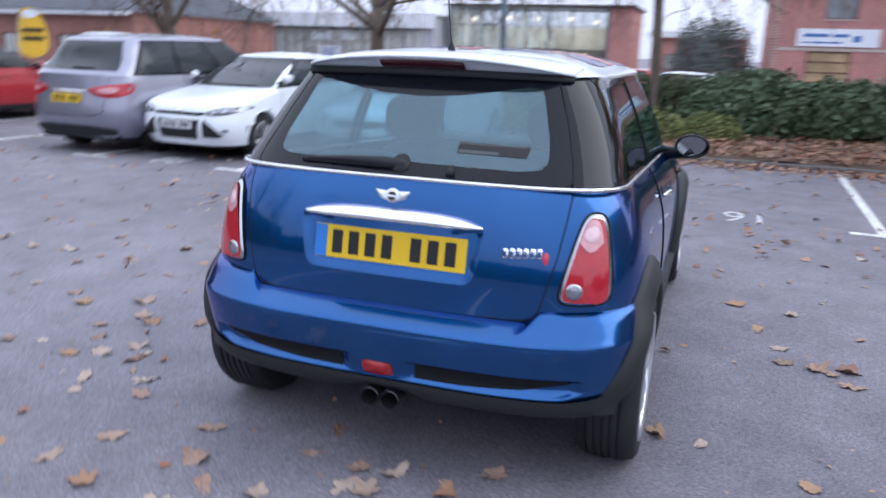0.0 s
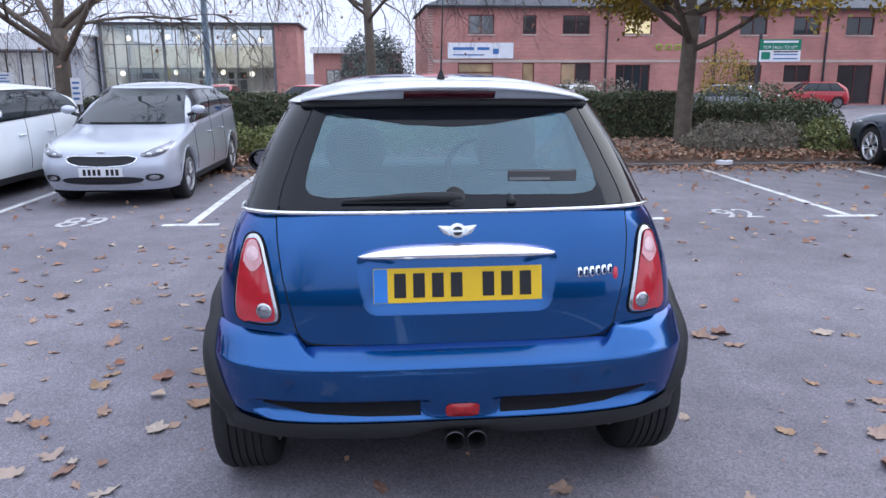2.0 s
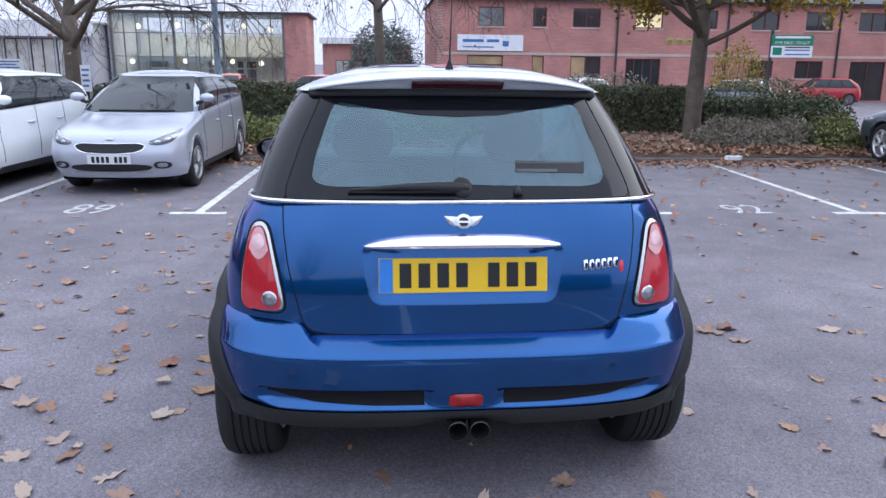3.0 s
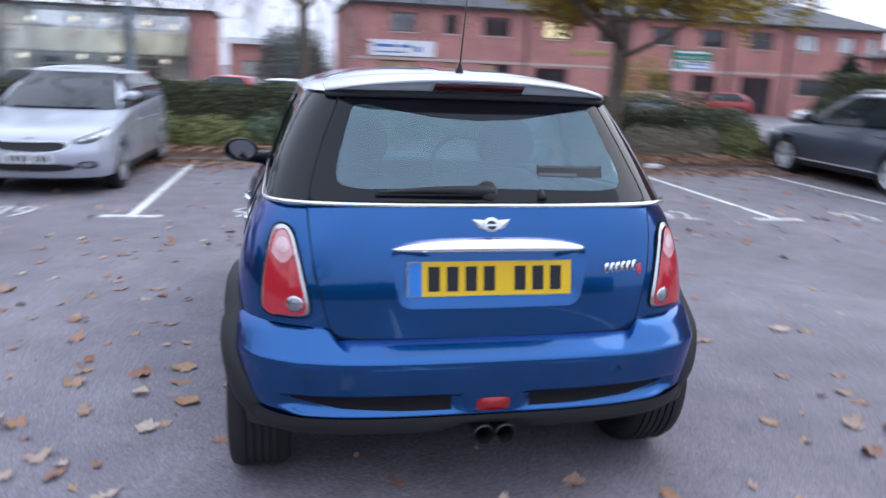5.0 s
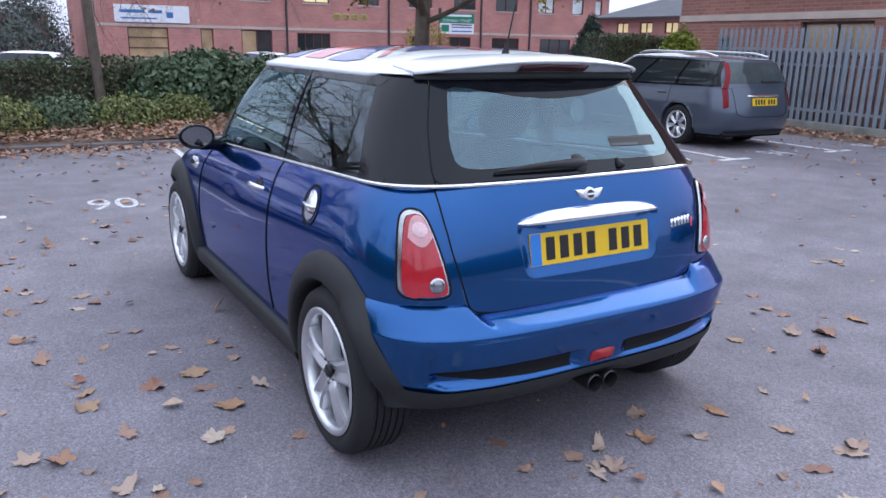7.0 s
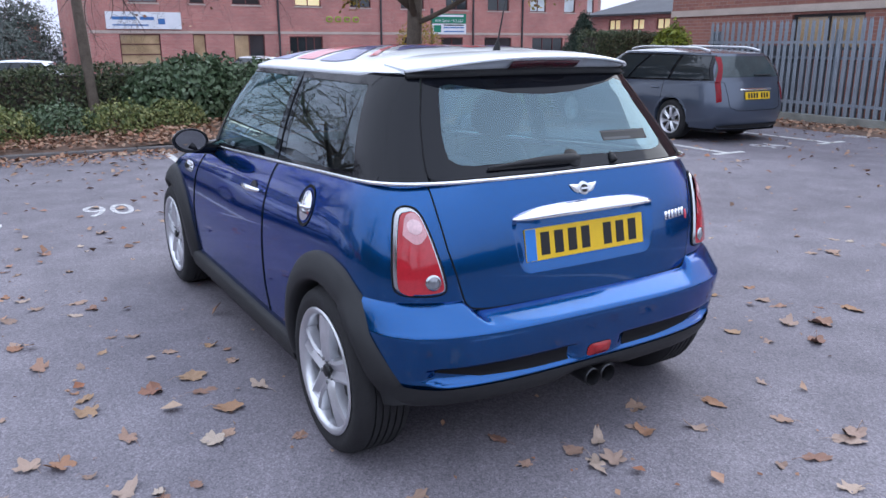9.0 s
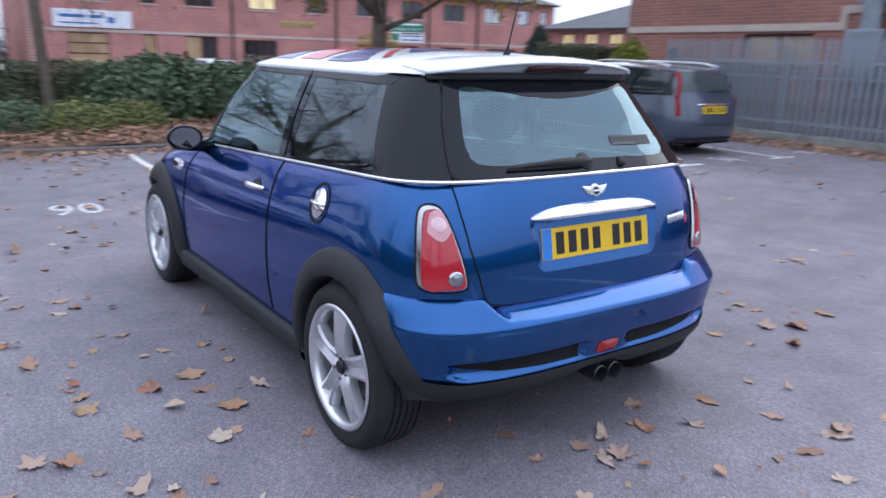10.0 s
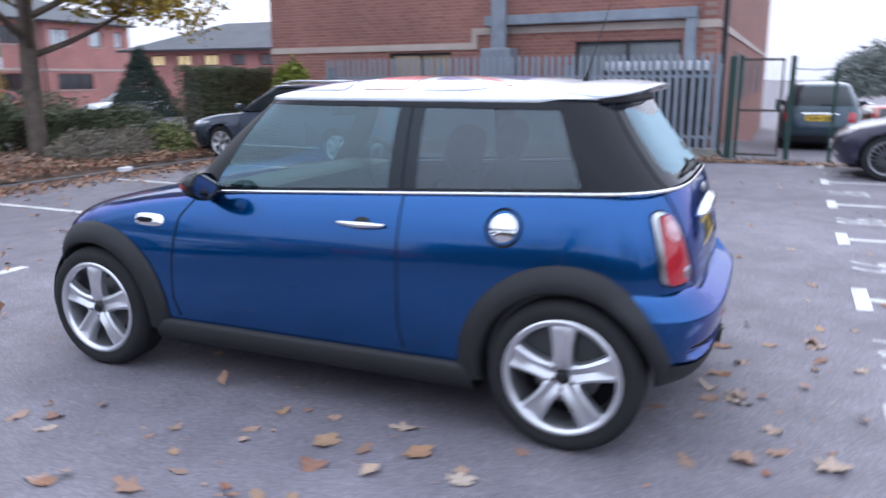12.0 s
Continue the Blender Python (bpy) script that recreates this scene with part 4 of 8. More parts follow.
for p, q in zip(rows, rows[1:]):
    for j in range(4):
        bm.faces.new((p[j], p[j + 1], q[j + 1], q[j]))
tagged(part("fence_bank", bm, M_SOIL, smooth=True), "strip of soil and leaves under the fence", "ground", kind="structure")


# ---- street furniture beyond the bed ----
def lamp_column():
    c = thing("lamp_column", "blue-grey painted steel lamp column behind the hedge", "lamp post", pose(-3.48, 13.9, 0))
    part("shaft", tube(bmesh.new(), [(0, 0, -0.1), (0, 0, 1.2), (0, 0, 1.25), (0, 0, 7.5)], [0.09, 0.088, 0.07, 0.045], 14), M_POST, c, smooth=True, auto=40)
    part("door_panel", boxed(-0.04, 0.04, -0.094, -0.085, 0.5, 1.0, 0.003), M_POST, c)
    part("lamp_head", boxed(-0.13, 0.13, -0.9, 0.05, 7.45, 7.58, 0.04), M_GALV, c)
    return c


lamp_column()


def letting_board():
    g = thing("letting_board", "green and white for-sale board on a dark post", "sign", pose(14.9, 26.5, LOW - 0.35, 0, 0, -12))
    part("post", boxed(-0.05, 0.05, -0.05, 0.05, 0, 3.75, 0.006), M_DARKFRAME, g)
    top = part("green_board", boxed(-0.02, 1.5, -0.09, -0.055, 3.15, 3.55, 0.004), M_SIGNGREEN, g)
    lettering("FOR SALE / TO LET", 0.15, M_SIGNWHITE, pose(0.74, -0.094, 3.25, 90), 0.002, "sign_words", top)
    part("sign_bar", boxed(0.1, 1.38, -0.095, -0.09, 3.42, 3.5), M_SIGNWHITE, top)
    low = part("white_board", boxed(-0.02, 1.5, -0.085, -0.055, 2.72, 3.14, 0.004), M_SIGNWHITE, g)
    part("sign_bar", boxed(0.05, 0.38, -0.089, -0.085, 2.8, 3.08), M_SIGNGREEN, low)
    for z in (2.8, 2.96, 3.06):
        part("sign_bar", boxed(0.5, 1.4, -0.089, -0.085, z, z + 0.05), M_INK if z > 3 else M_SIGNBLUE, low)
    return g


letting_board()


def info_board(x, y, w, h, z0, label):
    g = thing("notice_board", label, "sign", pose(x, y, 0.1, 0, 0, 14))
    for dx in (-w * 0.35, w * 0.35):
        part("post", boxed(dx - 0.025, dx + 0.025, 0.0, 0.05, 0, z0 + h), M_GALV, g)
    p = part("panel", boxed(-w / 2, w / 2, -0.03, 0.0, z0, z0 + h, 0.004), M_SIGNWHITE, g)
    for k in range(4):
        part("sign_bar", boxed(-w * 0.36, w * (0.36 - 0.1 * (k % 2)), -0.034, -0.03, z0 + h * (0.78 - 0.2 * k), z0 + h * (0.86 - 0.2 * k)), M_SIGNBLUE, p)
    return g


info_board(-5.62, 12.55, 0.17, 0.48, 0.82, "small white notice board with blue writing on posts")
info_board(-7.25, 13.2, 0.5, 0.28, 1.12, "white notice board with grey writing on posts")


def feather_banner():
    g = thing("feather_banner", "yellow feather banner on a thin pole", "banner", pose(-19.25, 15.8, -0.1, 0, 0, 47))
    part("pole", tube(bmesh.new(), [(0, 0, -0.1), (0, 0, 1.6), (0.1, 0, 2.5)], 0.02, 8), M_GALV, g)
    part("cloth", patch(lambda a, b, h: Vector((a, 0.03 * math.sin(4 * b), b)), smooth_loop([(0.0, 0.95), (0.75, 1.0), (0.85, 1.7), (0.6, 2.4), (0.1, 2.5), (-0.05, 1.7)], 2), 4, count=40), M_BANNER, g, smooth=True)
    part("banner_top", patch(lambda a, b, h: Vector((a, 0.03 * math.sin(4 * b) - 0.012, b)), rounded(0.36, 2.27, 0.22, 0.13, 2), 2, count=24), M_SIGNWHITE, g, smooth=True)
    for z in (1.5, 1.75):
        part("writing_bar", boxed(0.12, 0.7, -0.06, -0.05, z, z + 0.1), M_INK, g)
    return g


feather_banner()

# ---- the blue hatchback ----
def cushion(cx, z0, hw, z1, thick, p=3.2):
    """A padded upright cushion with a rounded outline, facing along y."""
    bm = bmesh.new()
    rows = []
    for k in range(-5, 6):
        a = math.pi / 2 * k / 5
        g = 0.72 + 0.28 * math.cos(a)
        rows.append([bm.verts.new((cx + (x - cx) * g, thick * math.sin(a), (z0 + z1) / 2 + (z - (z0 + z1) / 2) * g)) for x, z in rounded(cx, (z0 + z1) / 2, hw, (z1 - z0) / 2, p, 32)])
    for q, r in zip(rows, rows[1:]):
        for i in range(32):
            bm.faces.new((q[i], q[(i + 1) % 32], r[(i + 1) % 32], r[i]))
    bm.faces.new(rows[0])
    bm.faces.new(rows[-1])
    return bm


def wheel(parent, x, y, side, radius=0.318, width=0.205, rim=0.236, style="five", name="wheel", spokes=5, dark=False):
    """A wheel with tyre and alloy; side -1 faces -x."""
    hub = new(name)
    hub.parent = parent
    hub.matrix_basis = pose(x, y, radius - 0.003, 0, 0, 180 if side > 0 else 0)
    w = width / 2
    bm = bmesh.new()
    prof = [(rim - 0.012, -w + 0.012), (rim + 0.004, -w + 0.002), (rim + 0.03, -w - 0.006), (radius - 0.03, -w - 0.004), (radius - 0.012, -w + 0.008), (radius - 0.003, -w + 0.03)]
    for k in range(5):
        a = -w + 0.035 + k * (2 * w - 0.07) / 5
        b = a + (2 * w - 0.07) / 5
        prof += [(radius, a), (radius, b - 0.008), (radius - 0.008, b - 0.007), (radius - 0.008, b - 0.001)]
    prof += [(radius, w - 0.035), (radius - 0.003, w - 0.03), (radius - 0.012, w - 0.008), (radius - 0.03, w + 0.004), (rim + 0.02, w + 0.004), (rim - 0.012, w - 0.012)]
    lathe(bm, prof, 48)
    part("tyre", bm, M_RUBBER, hub, smooth=True, auto=35)
    bm = bmesh.new()
    lathe(bm, [(rim - 0.002, -w + 0.003), (rim + 0.006, -w - 0.003), (rim - 0.001, -w - 0.008), (rim - 0.009, -w - 0.007), (rim - 0.019, -w + 0.001), (rim - 0.024, -w + 0.014), (rim - 0.027, -w + 0.05), (rim - 0.03, w - 0.02), (rim - 0.01, w)], 56)
    # spokes, broad towards the rim, with a shallow trough
    for s in range(spokes):
        a0 = 2 * math.pi * s / spokes + math.pi / 2
        rows = []
        for r, hw, xo in ((0.03, 0.03, -w + 0.014), (rim * 0.25, 0.047, -w + 0.006), (rim * 0.36, 0.041, -w + 0.002), (rim * 0.55, 0.043, -w + 0.0), (rim * 0.78, 0.053, -w + 0.003), (rim * 0.9, 0.062, -w + 0.008), (rim - 0.012, 0.08, -w + 0.012)):
            row = []
            k = 5 / spokes
            for j, (f, dx) in enumerate(((-1, 0.04), (-0.9, 0.006), (-0.62, -0.001), (0, 0.012), (0.62, -0.001), (0.9, 0.006), (1, 0.04))):
                t = f * hw * (k if spokes > 5 else 1)
                row.append(bm.verts.new((xo + dx, r * math.cos(a0) - t * math.sin(a0), r * math.sin(a0) + t * math.cos(a0))))
            rows.append(row)
        for p, q in zip(rows, rows[1:]):
            for j in range(6):
                bm.faces.new((p[j], p[j + 1], q[j + 1], q[j]))
    part("rim", bm, M_ALLOY_DULL if dark else M_ALLOY, hub, smooth=True, auto=40)
    bm = bmesh.new()
    lathe(bm, [(0.001, -w + 0.002), (0.02, -w + 0.002), (0.023, -w + 0.004), (0.026, -w + 0.012)], 24)
    part("centre_cap", bm, M_INK, hub, smooth=True)
    bolt = bmesh.new()
    lathe(bolt, [(0.001, -w + 0.006), (0.008, -w + 0.006), (0.009, -w + 0.02)], 8)
    bolt = finish(bolt, "wheel_bolt", True)
    for s in range(5):
        a = 2 * math.pi * (s + 0.5) / 5 + math.pi / 2
        part("wheel_bolt", bolt, M_STEEL, hub, m=Matrix.Translation((0, 0.047 * math.cos(a), 0.047 * math.sin(a))))
    bm = bmesh.new()
    lathe(bm, [(0.03, 0.0), (0.14, -0.004), (0.14, 0.02), (0.05, 0.03)], 32)
    part("brake_disc", bm, M_STEEL, hub, smooth=True, auto=30)
    # near-black disc behind the spokes, wheel-well shade as colour
    bm = bmesh.new()
    lathe(bm, [(0.02, 0.045), (rim - 0.02, 0.045)], 24)
    part("wheel_back", bm, M_GAPSHADE, hub)
    return hub


class Cabin(Hull):
    """The glasshouse: it stands on the rising waistline and ends in a level roof."""
    base, rise = 1.047, 0.33

    def drop(self, y, z):
        k = self.shear * (min(max(y, self.sy[0]), self.sy[1]) - self.sy[0])
        return z - k * (1 - (z - self.base) / self.rise)

    def lift(self, y, z):
        k = self.shear * (min(max(y, self.sy[0]), self.sy[1]) - self.sy[0])
        return (z + k * (1 + self.base / self.rise)) / (1 + k / self.rise)


AXLES = (0.482, 2.947)


def in_arch(p, r=0.36, axles=AXLES, zc=0.306):
    return any((p.y - a) ** 2 + (p.z - zc) ** 2 < r * r for a in axles) and abs(p.x) > 0.4


def blue_hatchback():
    car = thing("hatchback_car", "metallic blue three-door hatchback with white flag roof, parked", "car", pose(0.005, 0, 0))
    low = Hull(
        tail=[(0.2, 0.065), (0.35, 0.015), (0.5, 0.003), (0.63, 0.004), (0.76, 0.013), (0.88, 0.036), (0.97, 0.061), (1.047, 0.09)],
        nose=[(0.2, 3.34), (0.4, 3.42), (0.6, 3.44), (0.75, 3.40), (0.83, 3.32), (0.9, 3.2), (0.96, 2.99), (1.0, 2.79), (1.03, 2.6), (1.047, 2.5)],
        width=[(0.2, 0.79), (0.35, 0.82), (0.55, 0.832), (0.7, 0.828), (0.82, 0.815), (0.92, 0.79), (1.0, 0.758), (1.047, 0.728)],
        tail_pow=3.6, nose_len=0.52, nose_pow=2.7, shear=0.046)
    gh = Cabin(
        tail=[(1.04, 0.092), (1.084, 0.13), (1.15, 0.185), (1.214, 0.236), (1.27, 0.277), (1.34, 0.324), (1.4, 0.366)],
        nose=[(1.04, 2.56), (1.2, 2.36), (1.38, 2.1)],
        width=[(1.04, 0.729), (1.15, 0.694), (1.25, 0.651), (1.33, 0.607), (1.4, 0.562)],
        tail_len=0.46, tail_pow=4.0, nose_len=0.3, nose_pow=2.8, shear=0.046)
    rear = low.rear

    def belt(y):
        return low.drop(y, 1.047)

    # painted shell, open at the arches and behind the number plate
    zs = [0.26, 0.3, 0.36, 0.42, 0.48, 0.54, 0.6, 0.66, 0.71, 0.76, 0.8, 0.83, 0.86, 0.885, 0.91, 0.93, 0.95, 0.97, 0.985, 1.0, 1.012, 1.023, 1.033, 1.041, 1.047]
    v, f = low.shell(zs, lambda c: not in_arch(c, 0.375) and not (c.y < 0.5 and c.z < 0.4) and not (c.y < 0.13 and abs(c.x) < 0.46 and 0.69 < c.z < 0.96), n=22, flank=60)
    part("body_shell", mesh_of("body_shell", v, f), M_BLUE, car)
    # plenum and bonnet end under the windscreen
    part("scuttle_panel", patch(lambda a, b, h: Vector((a, b, low.drop(b, 1.046) + h)), [(-0.6, 2.1), (0.6, 2.1), (0.5, 2.4), (0, 2.5), (-0.5, 2.4)], 3, count=30), M_TRIM, car)

    # tailgate with its plate recess
    gate_l = [(0.588, 1.04), (0.583, 0.95), (0.568, 0.84), (0.536, 0.71), (0.525, 0.668), (0.513, 0.648), (0.49, 0.635), (0.44, 0.629), (0.3, 0.627), (0.0, 0.625)]
    # both loops run the same way from the middle of the top edge
    rec_half = [(0.0, 0.915), (0.30, 0.915), (0.328, 0.905), (0.333, 0.885), (0.312, 0.76), (0.30, 0.737), (0.275, 0.724), (0.0, 0.722)]
    # equal share of points to like-placed sides
    def even(loop_half, count):
        return resample(loop_half, count, closed=False)
    gh_half, rc_half = even([(0.0, 1.04)] + gate_l, 60), even(rec_half, 60)
    gate_even = gh_half + [Vector((-p.x, p.y)) for p in reversed(gh_half[1:-1])]
    rec_even = rc_half + [Vector((-p.x, p.y)) for p in reversed(rc_half[1:-1])]

    def strip(surf, loops, name_bm=None):
        bm = bmesh.new()
        rows = [[bm.verts.new(surf(p.x, p.y, h)) for p in loop] for loop, h in loops]
        k = len(rows[0])
        for p, q in zip(rows, rows[1:]):
            for i in range(k):
                bm.faces.new((p[i], p[(i + 1) % k], q[(i + 1) % k], q[i]))
        return bm
    loops = [(gate_even, -0.004), (gate_even, 0.003)]
    for k in range(1, 13):
        loops.append(([a.lerp(b, k / 12) for a, b in zip(gate_even, rec_even)], 0.003))
    floor = [Vector((p.x * 0.905, 0.90 + (p.y - 0.90) * 0.80)) for p in rec_even]
    rim_bulge = [([p * 1.0 for p in rec_even], 0.003), ([p.lerp(q, 0.25) for p, q in zip(rec_even, floor)], 0.001), ([p.lerp(q, 0.75) for p, q in zip(rec_even, floor)], -0.007), (floor, -0.009)]
    tailgate = part("tailgate", strip(rear, loops), M_BLUE, car, smooth=True, auto=40)
    part("plate_recess", strip(rear, rim_bulge + [([Vector((p.x * s, 0.83 + (p.y - 0.83) * s)) for p in floor], -0.010) for s in (0.7, 0.35, 0.02)]), M_BLUE, tailgate, smooth=True, auto=40)
    seam = [(x + 0.002, z - (0.004 if z < 0.66 else 0.0)) for x, z in gate_l]
    part("tailgate_gap", line_on(rear, seam + [(-x, z) for x, z in reversed(seam[:-1])], 0.0026, 0.0015, 140), M_GAPSHADE, car)

    # number plate with plain bars for its characters
    plate = part("number_plate", boxed(-0.278, 0.278, -0.004, 0.004, -0.057, 0.057, 0.003), M_YELLOW, tailgate, "yellow rear number plate", m=pose(0, 0.036, 0.815, -10.5))
    part("blue_strip", boxed(-0.276, -0.232, -0.006, -0.004, -0.055, 0.055), M_EUBLUE, plate)
    bars(plate, -0.222, 0.272, -0.04, 0.04, -0.0042, (4, 3), M_INK)
    # bright handle over the plate
    bm = bmesh.new()
    rows = []
    for i in range(61):
        a = -1 + 2 * i / 60
        x = 0.326 * a
        top = 0.915 + 0.035 * (1 - abs(a) ** 3.6) ** 0.7
        k = (1 - abs(a) ** 6) ** 0.5
        rows.append([bm.verts.new(rear(x, z, o)) for z, o in ((0.910, -0.004), (0.909, 0.004 + 0.026 * k), (0.912 + 0.001 * k, 0.006 + 0.032 * k), (0.915 + (top - 0.915) * 0.4, 0.006 + 0.027 * k), (0.915 + (top - 0.915) * 0.75, 0.005 + 0.013 * k), (top, 0.002), (top + 0.002, -0.006))])
    for p, q in zip(rows, rows[1:]):
        for k in range(6):
            bm.faces.new((p[k], q[k], q[k + 1], p[k + 1]))
    part("tailgate_handle", bm, M_CHROME, tailgate, "wide chrome handle over the number plate", smooth=True)
    # winged emblem as plain shapes
    emb = part("emblem", patch(lambda a, b, h: rear(a, b, 0.006 + h), rounded(0, 0.989, 0.027, 0.023, 2), 4, bulge=0.004, count=32), M_ALLOY, tailgate, smooth=True)
    part("emblem_core", patch(lambda a, b, h: rear(a, b, 0.0112 + h), rounded(0, 0.989, 0.0165, 0.014, 2), 3, bulge=0.0005, count=28), M_TRIM, emb, smooth=True)
    part("emblem_stripe", quad(lambda a, b, h: rear(a, b, h), (-0.018, 0.986), (0.018, 0.986), (0.018, 0.992), (-0.018, 0.992), 4, 1, 0.0135), M_ALLOY, emb)
    for s in (-1, 1):
        part("emblem_wing", patch(lambda a, b, h: rear(a, b, 0.006 + h), [(s * 0.022, 1.003), (s * 0.064, 1.006), (s * 0.057, 0.994), (s * 0.045, 0.98), (s * 0.024, 0.972)], 3, bulge=0.007, count=30), M_ALLOY, emb, smooth=True)
    # model badge as plain raised strokes
    x = 0.398
    for k in range(6):
        part("badge_bar", patch(lambda a, b, h: rear(a, b, 0.004 + h), rounded(x + 0.009, 0.842 + k * 0.001, 0.0095, 0.017, 3), 2, inner_outline=rounded(x + 0.009, 0.842 + k * 0.001, 0.0045, 0.011, 3), bulge=0.005, count=20), M_CHROME, tailgate)
        x += 0.0215
    part("badge_bar", patch(lambda a, b, h: rear(a, b, 0.004 + h), rounded(x + 0.008, 0.834, 0.009, 0.02, 2.5), 2, bulge=0.004, count=20), M_FLAGRED, tailgate)

    # tail lamps
    for s in (-1, 1):
        out = smooth_loop([(s * 0.736, 0.70), (s * 0.74, 0.75), (s * 0.728, 0.85), (s * 0.71, 0.935), (s * 0.694, 0.97), (s * 0.665, 0.981), (s * 0.638, 0.968), (s * 0.622, 0.91), (s * 0.594, 0.78), (s * 0.58, 0.705), (s * 0.605, 0.688), (s * 0.70, 0.688)], 2)
        mid = sum(out, Vector((0, 0))) / len(out)
        inn = [p.lerp(q, 0.5 if abs(p.x) > 0.69 else 1.0) for p, q in zip(resample(out, 72), inset(out, 0.013))]
        lamp = part("tail_lamp", patch(lambda a, b, h: rear(a, b, 0.002 + h), out, 4, inner_outline=inn, bulge=0.009, count=64), M_SATIN, car, "tail lamp with red lens and chrome surround", smooth=True)
        part("lamp_gap", line_on(lambda a, b, h: rear(a, b, h), out, 0.004, 0.002, 64, True), M_GAPSHADE, lamp)
        def crown(a, b, h, s=s):
            u = (a * s - 0.662 - 0.06 * (0.83 - b)) / 0.085
            return rear(a, b, 0.008 + h + 0.009 * max(0, 1 - u * u))
        part("lens", patch(crown, inn, 10, count=64), M_REDLENS, lamp, smooth=True)
        tip = [p for p in inset(out, 0.016) if p.y > 0.885]
        tip += [tip[-1].lerp(tip[0], k / 8) - Vector((0, 0.03 * math.sin(math.pi * k / 8))) for k in range(1, 8)]
        part("upper_lens", patch(lambda a, b, h: crown(a, b, 0.0025 + h), tip, 6, count=44), M_PINKLENS, lamp, smooth=True)
        part("upper_lens", patch(lambda a, b, h: crown(a, b, 0.0045 + h), rounded(s * 0.668, 0.918, 0.021, 0.024, 2), 4, bulge=0.002, count=28), M_BLUSHLENS, lamp, smooth=True)
        clear = part("reversing_lens", patch(lambda a, b, h: crown(a, b, 0.002 + h), rounded(s * 0.633, 0.738, 0.026, 0.026, 2), 4, inner_outline=rounded(s * 0.633, 0.738, 0.02, 0.02, 2), bulge=0.003, count=28), M_SATIN, lamp, smooth=True)
        part("lens_face", patch(lambda a, b, h: crown(a, b, 0.003 + h), rounded(s * 0.633, 0.738, 0.0205, 0.0205, 2), 3, bulge=0.003, count=10), M_LAMPDARK, clear)

    # rear bumper
    bump = Hull(
        tail=[(0.33, -0.01), (0.36, -0.04), (0.41, -0.056), (0.48, -0.071), (0.54, -0.083), (0.564, -0.087), (0.574, -0.085), (0.581, -0.079), (0.589, -0.067), (0.605, -0.039), (0.621, -0.009), (0.636, 0.03)],
        nose=[(0.3, 3.4), (0.7, 3.4)],
        width=[(0.33, 0.81), (0.41, 0.832), (0.5, 0.838), (0.58, 0.838), (0.61, 0.836), (0.642, 0.828)], tail_len=0.46, tail_pow=3.5)

    def ease(v, a, b):
        k = min(1, max(0, (v - a) / (b - a)))
        return k * k * (3 - 2 * k)

    def bump_surf(x, z, off=0.0):
        """The top edge is cut lower under the tailgate; two air slots are sunk over a raised lower lip."""
        ax = abs(x)
        span = ease(ax, 0.09, 0.14) * (1 - ease(ax, 0.63, 0.70))
        u = (z - 0.384) / 0.072
        if 0 < u < 1:
            off -= 0.022 * span * (u / 0.4 if u < 0.4 else min(1, (1 - u) / 0.14))
        off += 0.007 * (1 - ease(ax, 0.68, 0.76)) * math.exp(-((z - 0.381 - 0.02 * ease(ax, 0.6, 0.7)) / 0.0075) ** 2)
        p = bump.rear(x, z, off)
        shelf = max(0, min(1, (z - 0.584) / 0.036))
        inner = 0.445 + 0.05 * shelf
        p.z += 0.037 * shelf * ease(abs(p.x), inner, inner + 0.04)
        return p
    bm = bmesh.new()
    rows = []
    zb = [0.365, 0.372, 0.377, 0.381, 0.385, 0.39, 0.396, 0.403, 0.41, 0.417, 0.424, 0.43, 0.436, 0.441, 0.446, 0.45, 0.456, 0.465, 0.48, 0.5, 0.53, 0.55, 0.562, 0.57, 0.576, 0.581, 0.586, 0.592, 0.6, 0.608, 0.616, 0.624, 0.63, 0.636]
    for z in zb:
        row = []
        for i in range(161):
            a = -1 + 2 * i / 160
            xx = math.copysign(1 - (1 - abs(a)) ** 1.9, a)
            row.append(bm.verts.new(bump_surf(xx * (bump.width(z) - 0.004) * 0.992, z)))
        rows.append(row)
    for p, q in zip(rows, rows[1:]):
        for i in range(160):
            c = (p[i].co + p[i + 1].co + q[i].co) / 3
            if c.y < 0.4 and not in_arch(c, 0.388):
                bm.faces.new((p[i], p[i + 1], q[i + 1], q[i]))
    bumper = part("rear_bumper", bm, M_BLUE, car, smooth=True)
    # slot mesh and recess shade both put into one near-black face
    for s in (-1, 1):
        slot = [(s * 0.132, 0.396), (s * 0.135, 0.447), (s * 0.3, 0.449), (s * 0.64, 0.448), (s * 0.655, 0.436), (s * 0.5, 0.406), (s * 0.3, 0.397)]
        part("bumper_slot", patch(lambda a, b, h: bump_surf(a, b, 0.003 + h), slot, 5, count=70), M_GAPSHADE, bumper, smooth=True)
    part("fog_lamp", patch(lambda a, b, h: bump_surf(a, b, 0.002 + h), [Vector((x, z)) for x, z in rounded(0.004, 0.414, 0.056, 0.025, 5)], 4, bulge=0.012, count=36), M_FOGLENS, bumper, smooth=True)
    # black valance under the bumper
    val = Hull(tail=[(0.28, 0.08), (0.295, 0.0), (0.31, -0.03), (0.345, -0.052), (0.375, -0.058)], nose=[(0.2, 3.4), (0.4, 3.4)], width=[(0.22, 0.79), (0.3, 0.82), (0.375, 0.836)], tail_len=0.46, tail_pow=3.5)
    bm = bmesh.new()
    rows = []
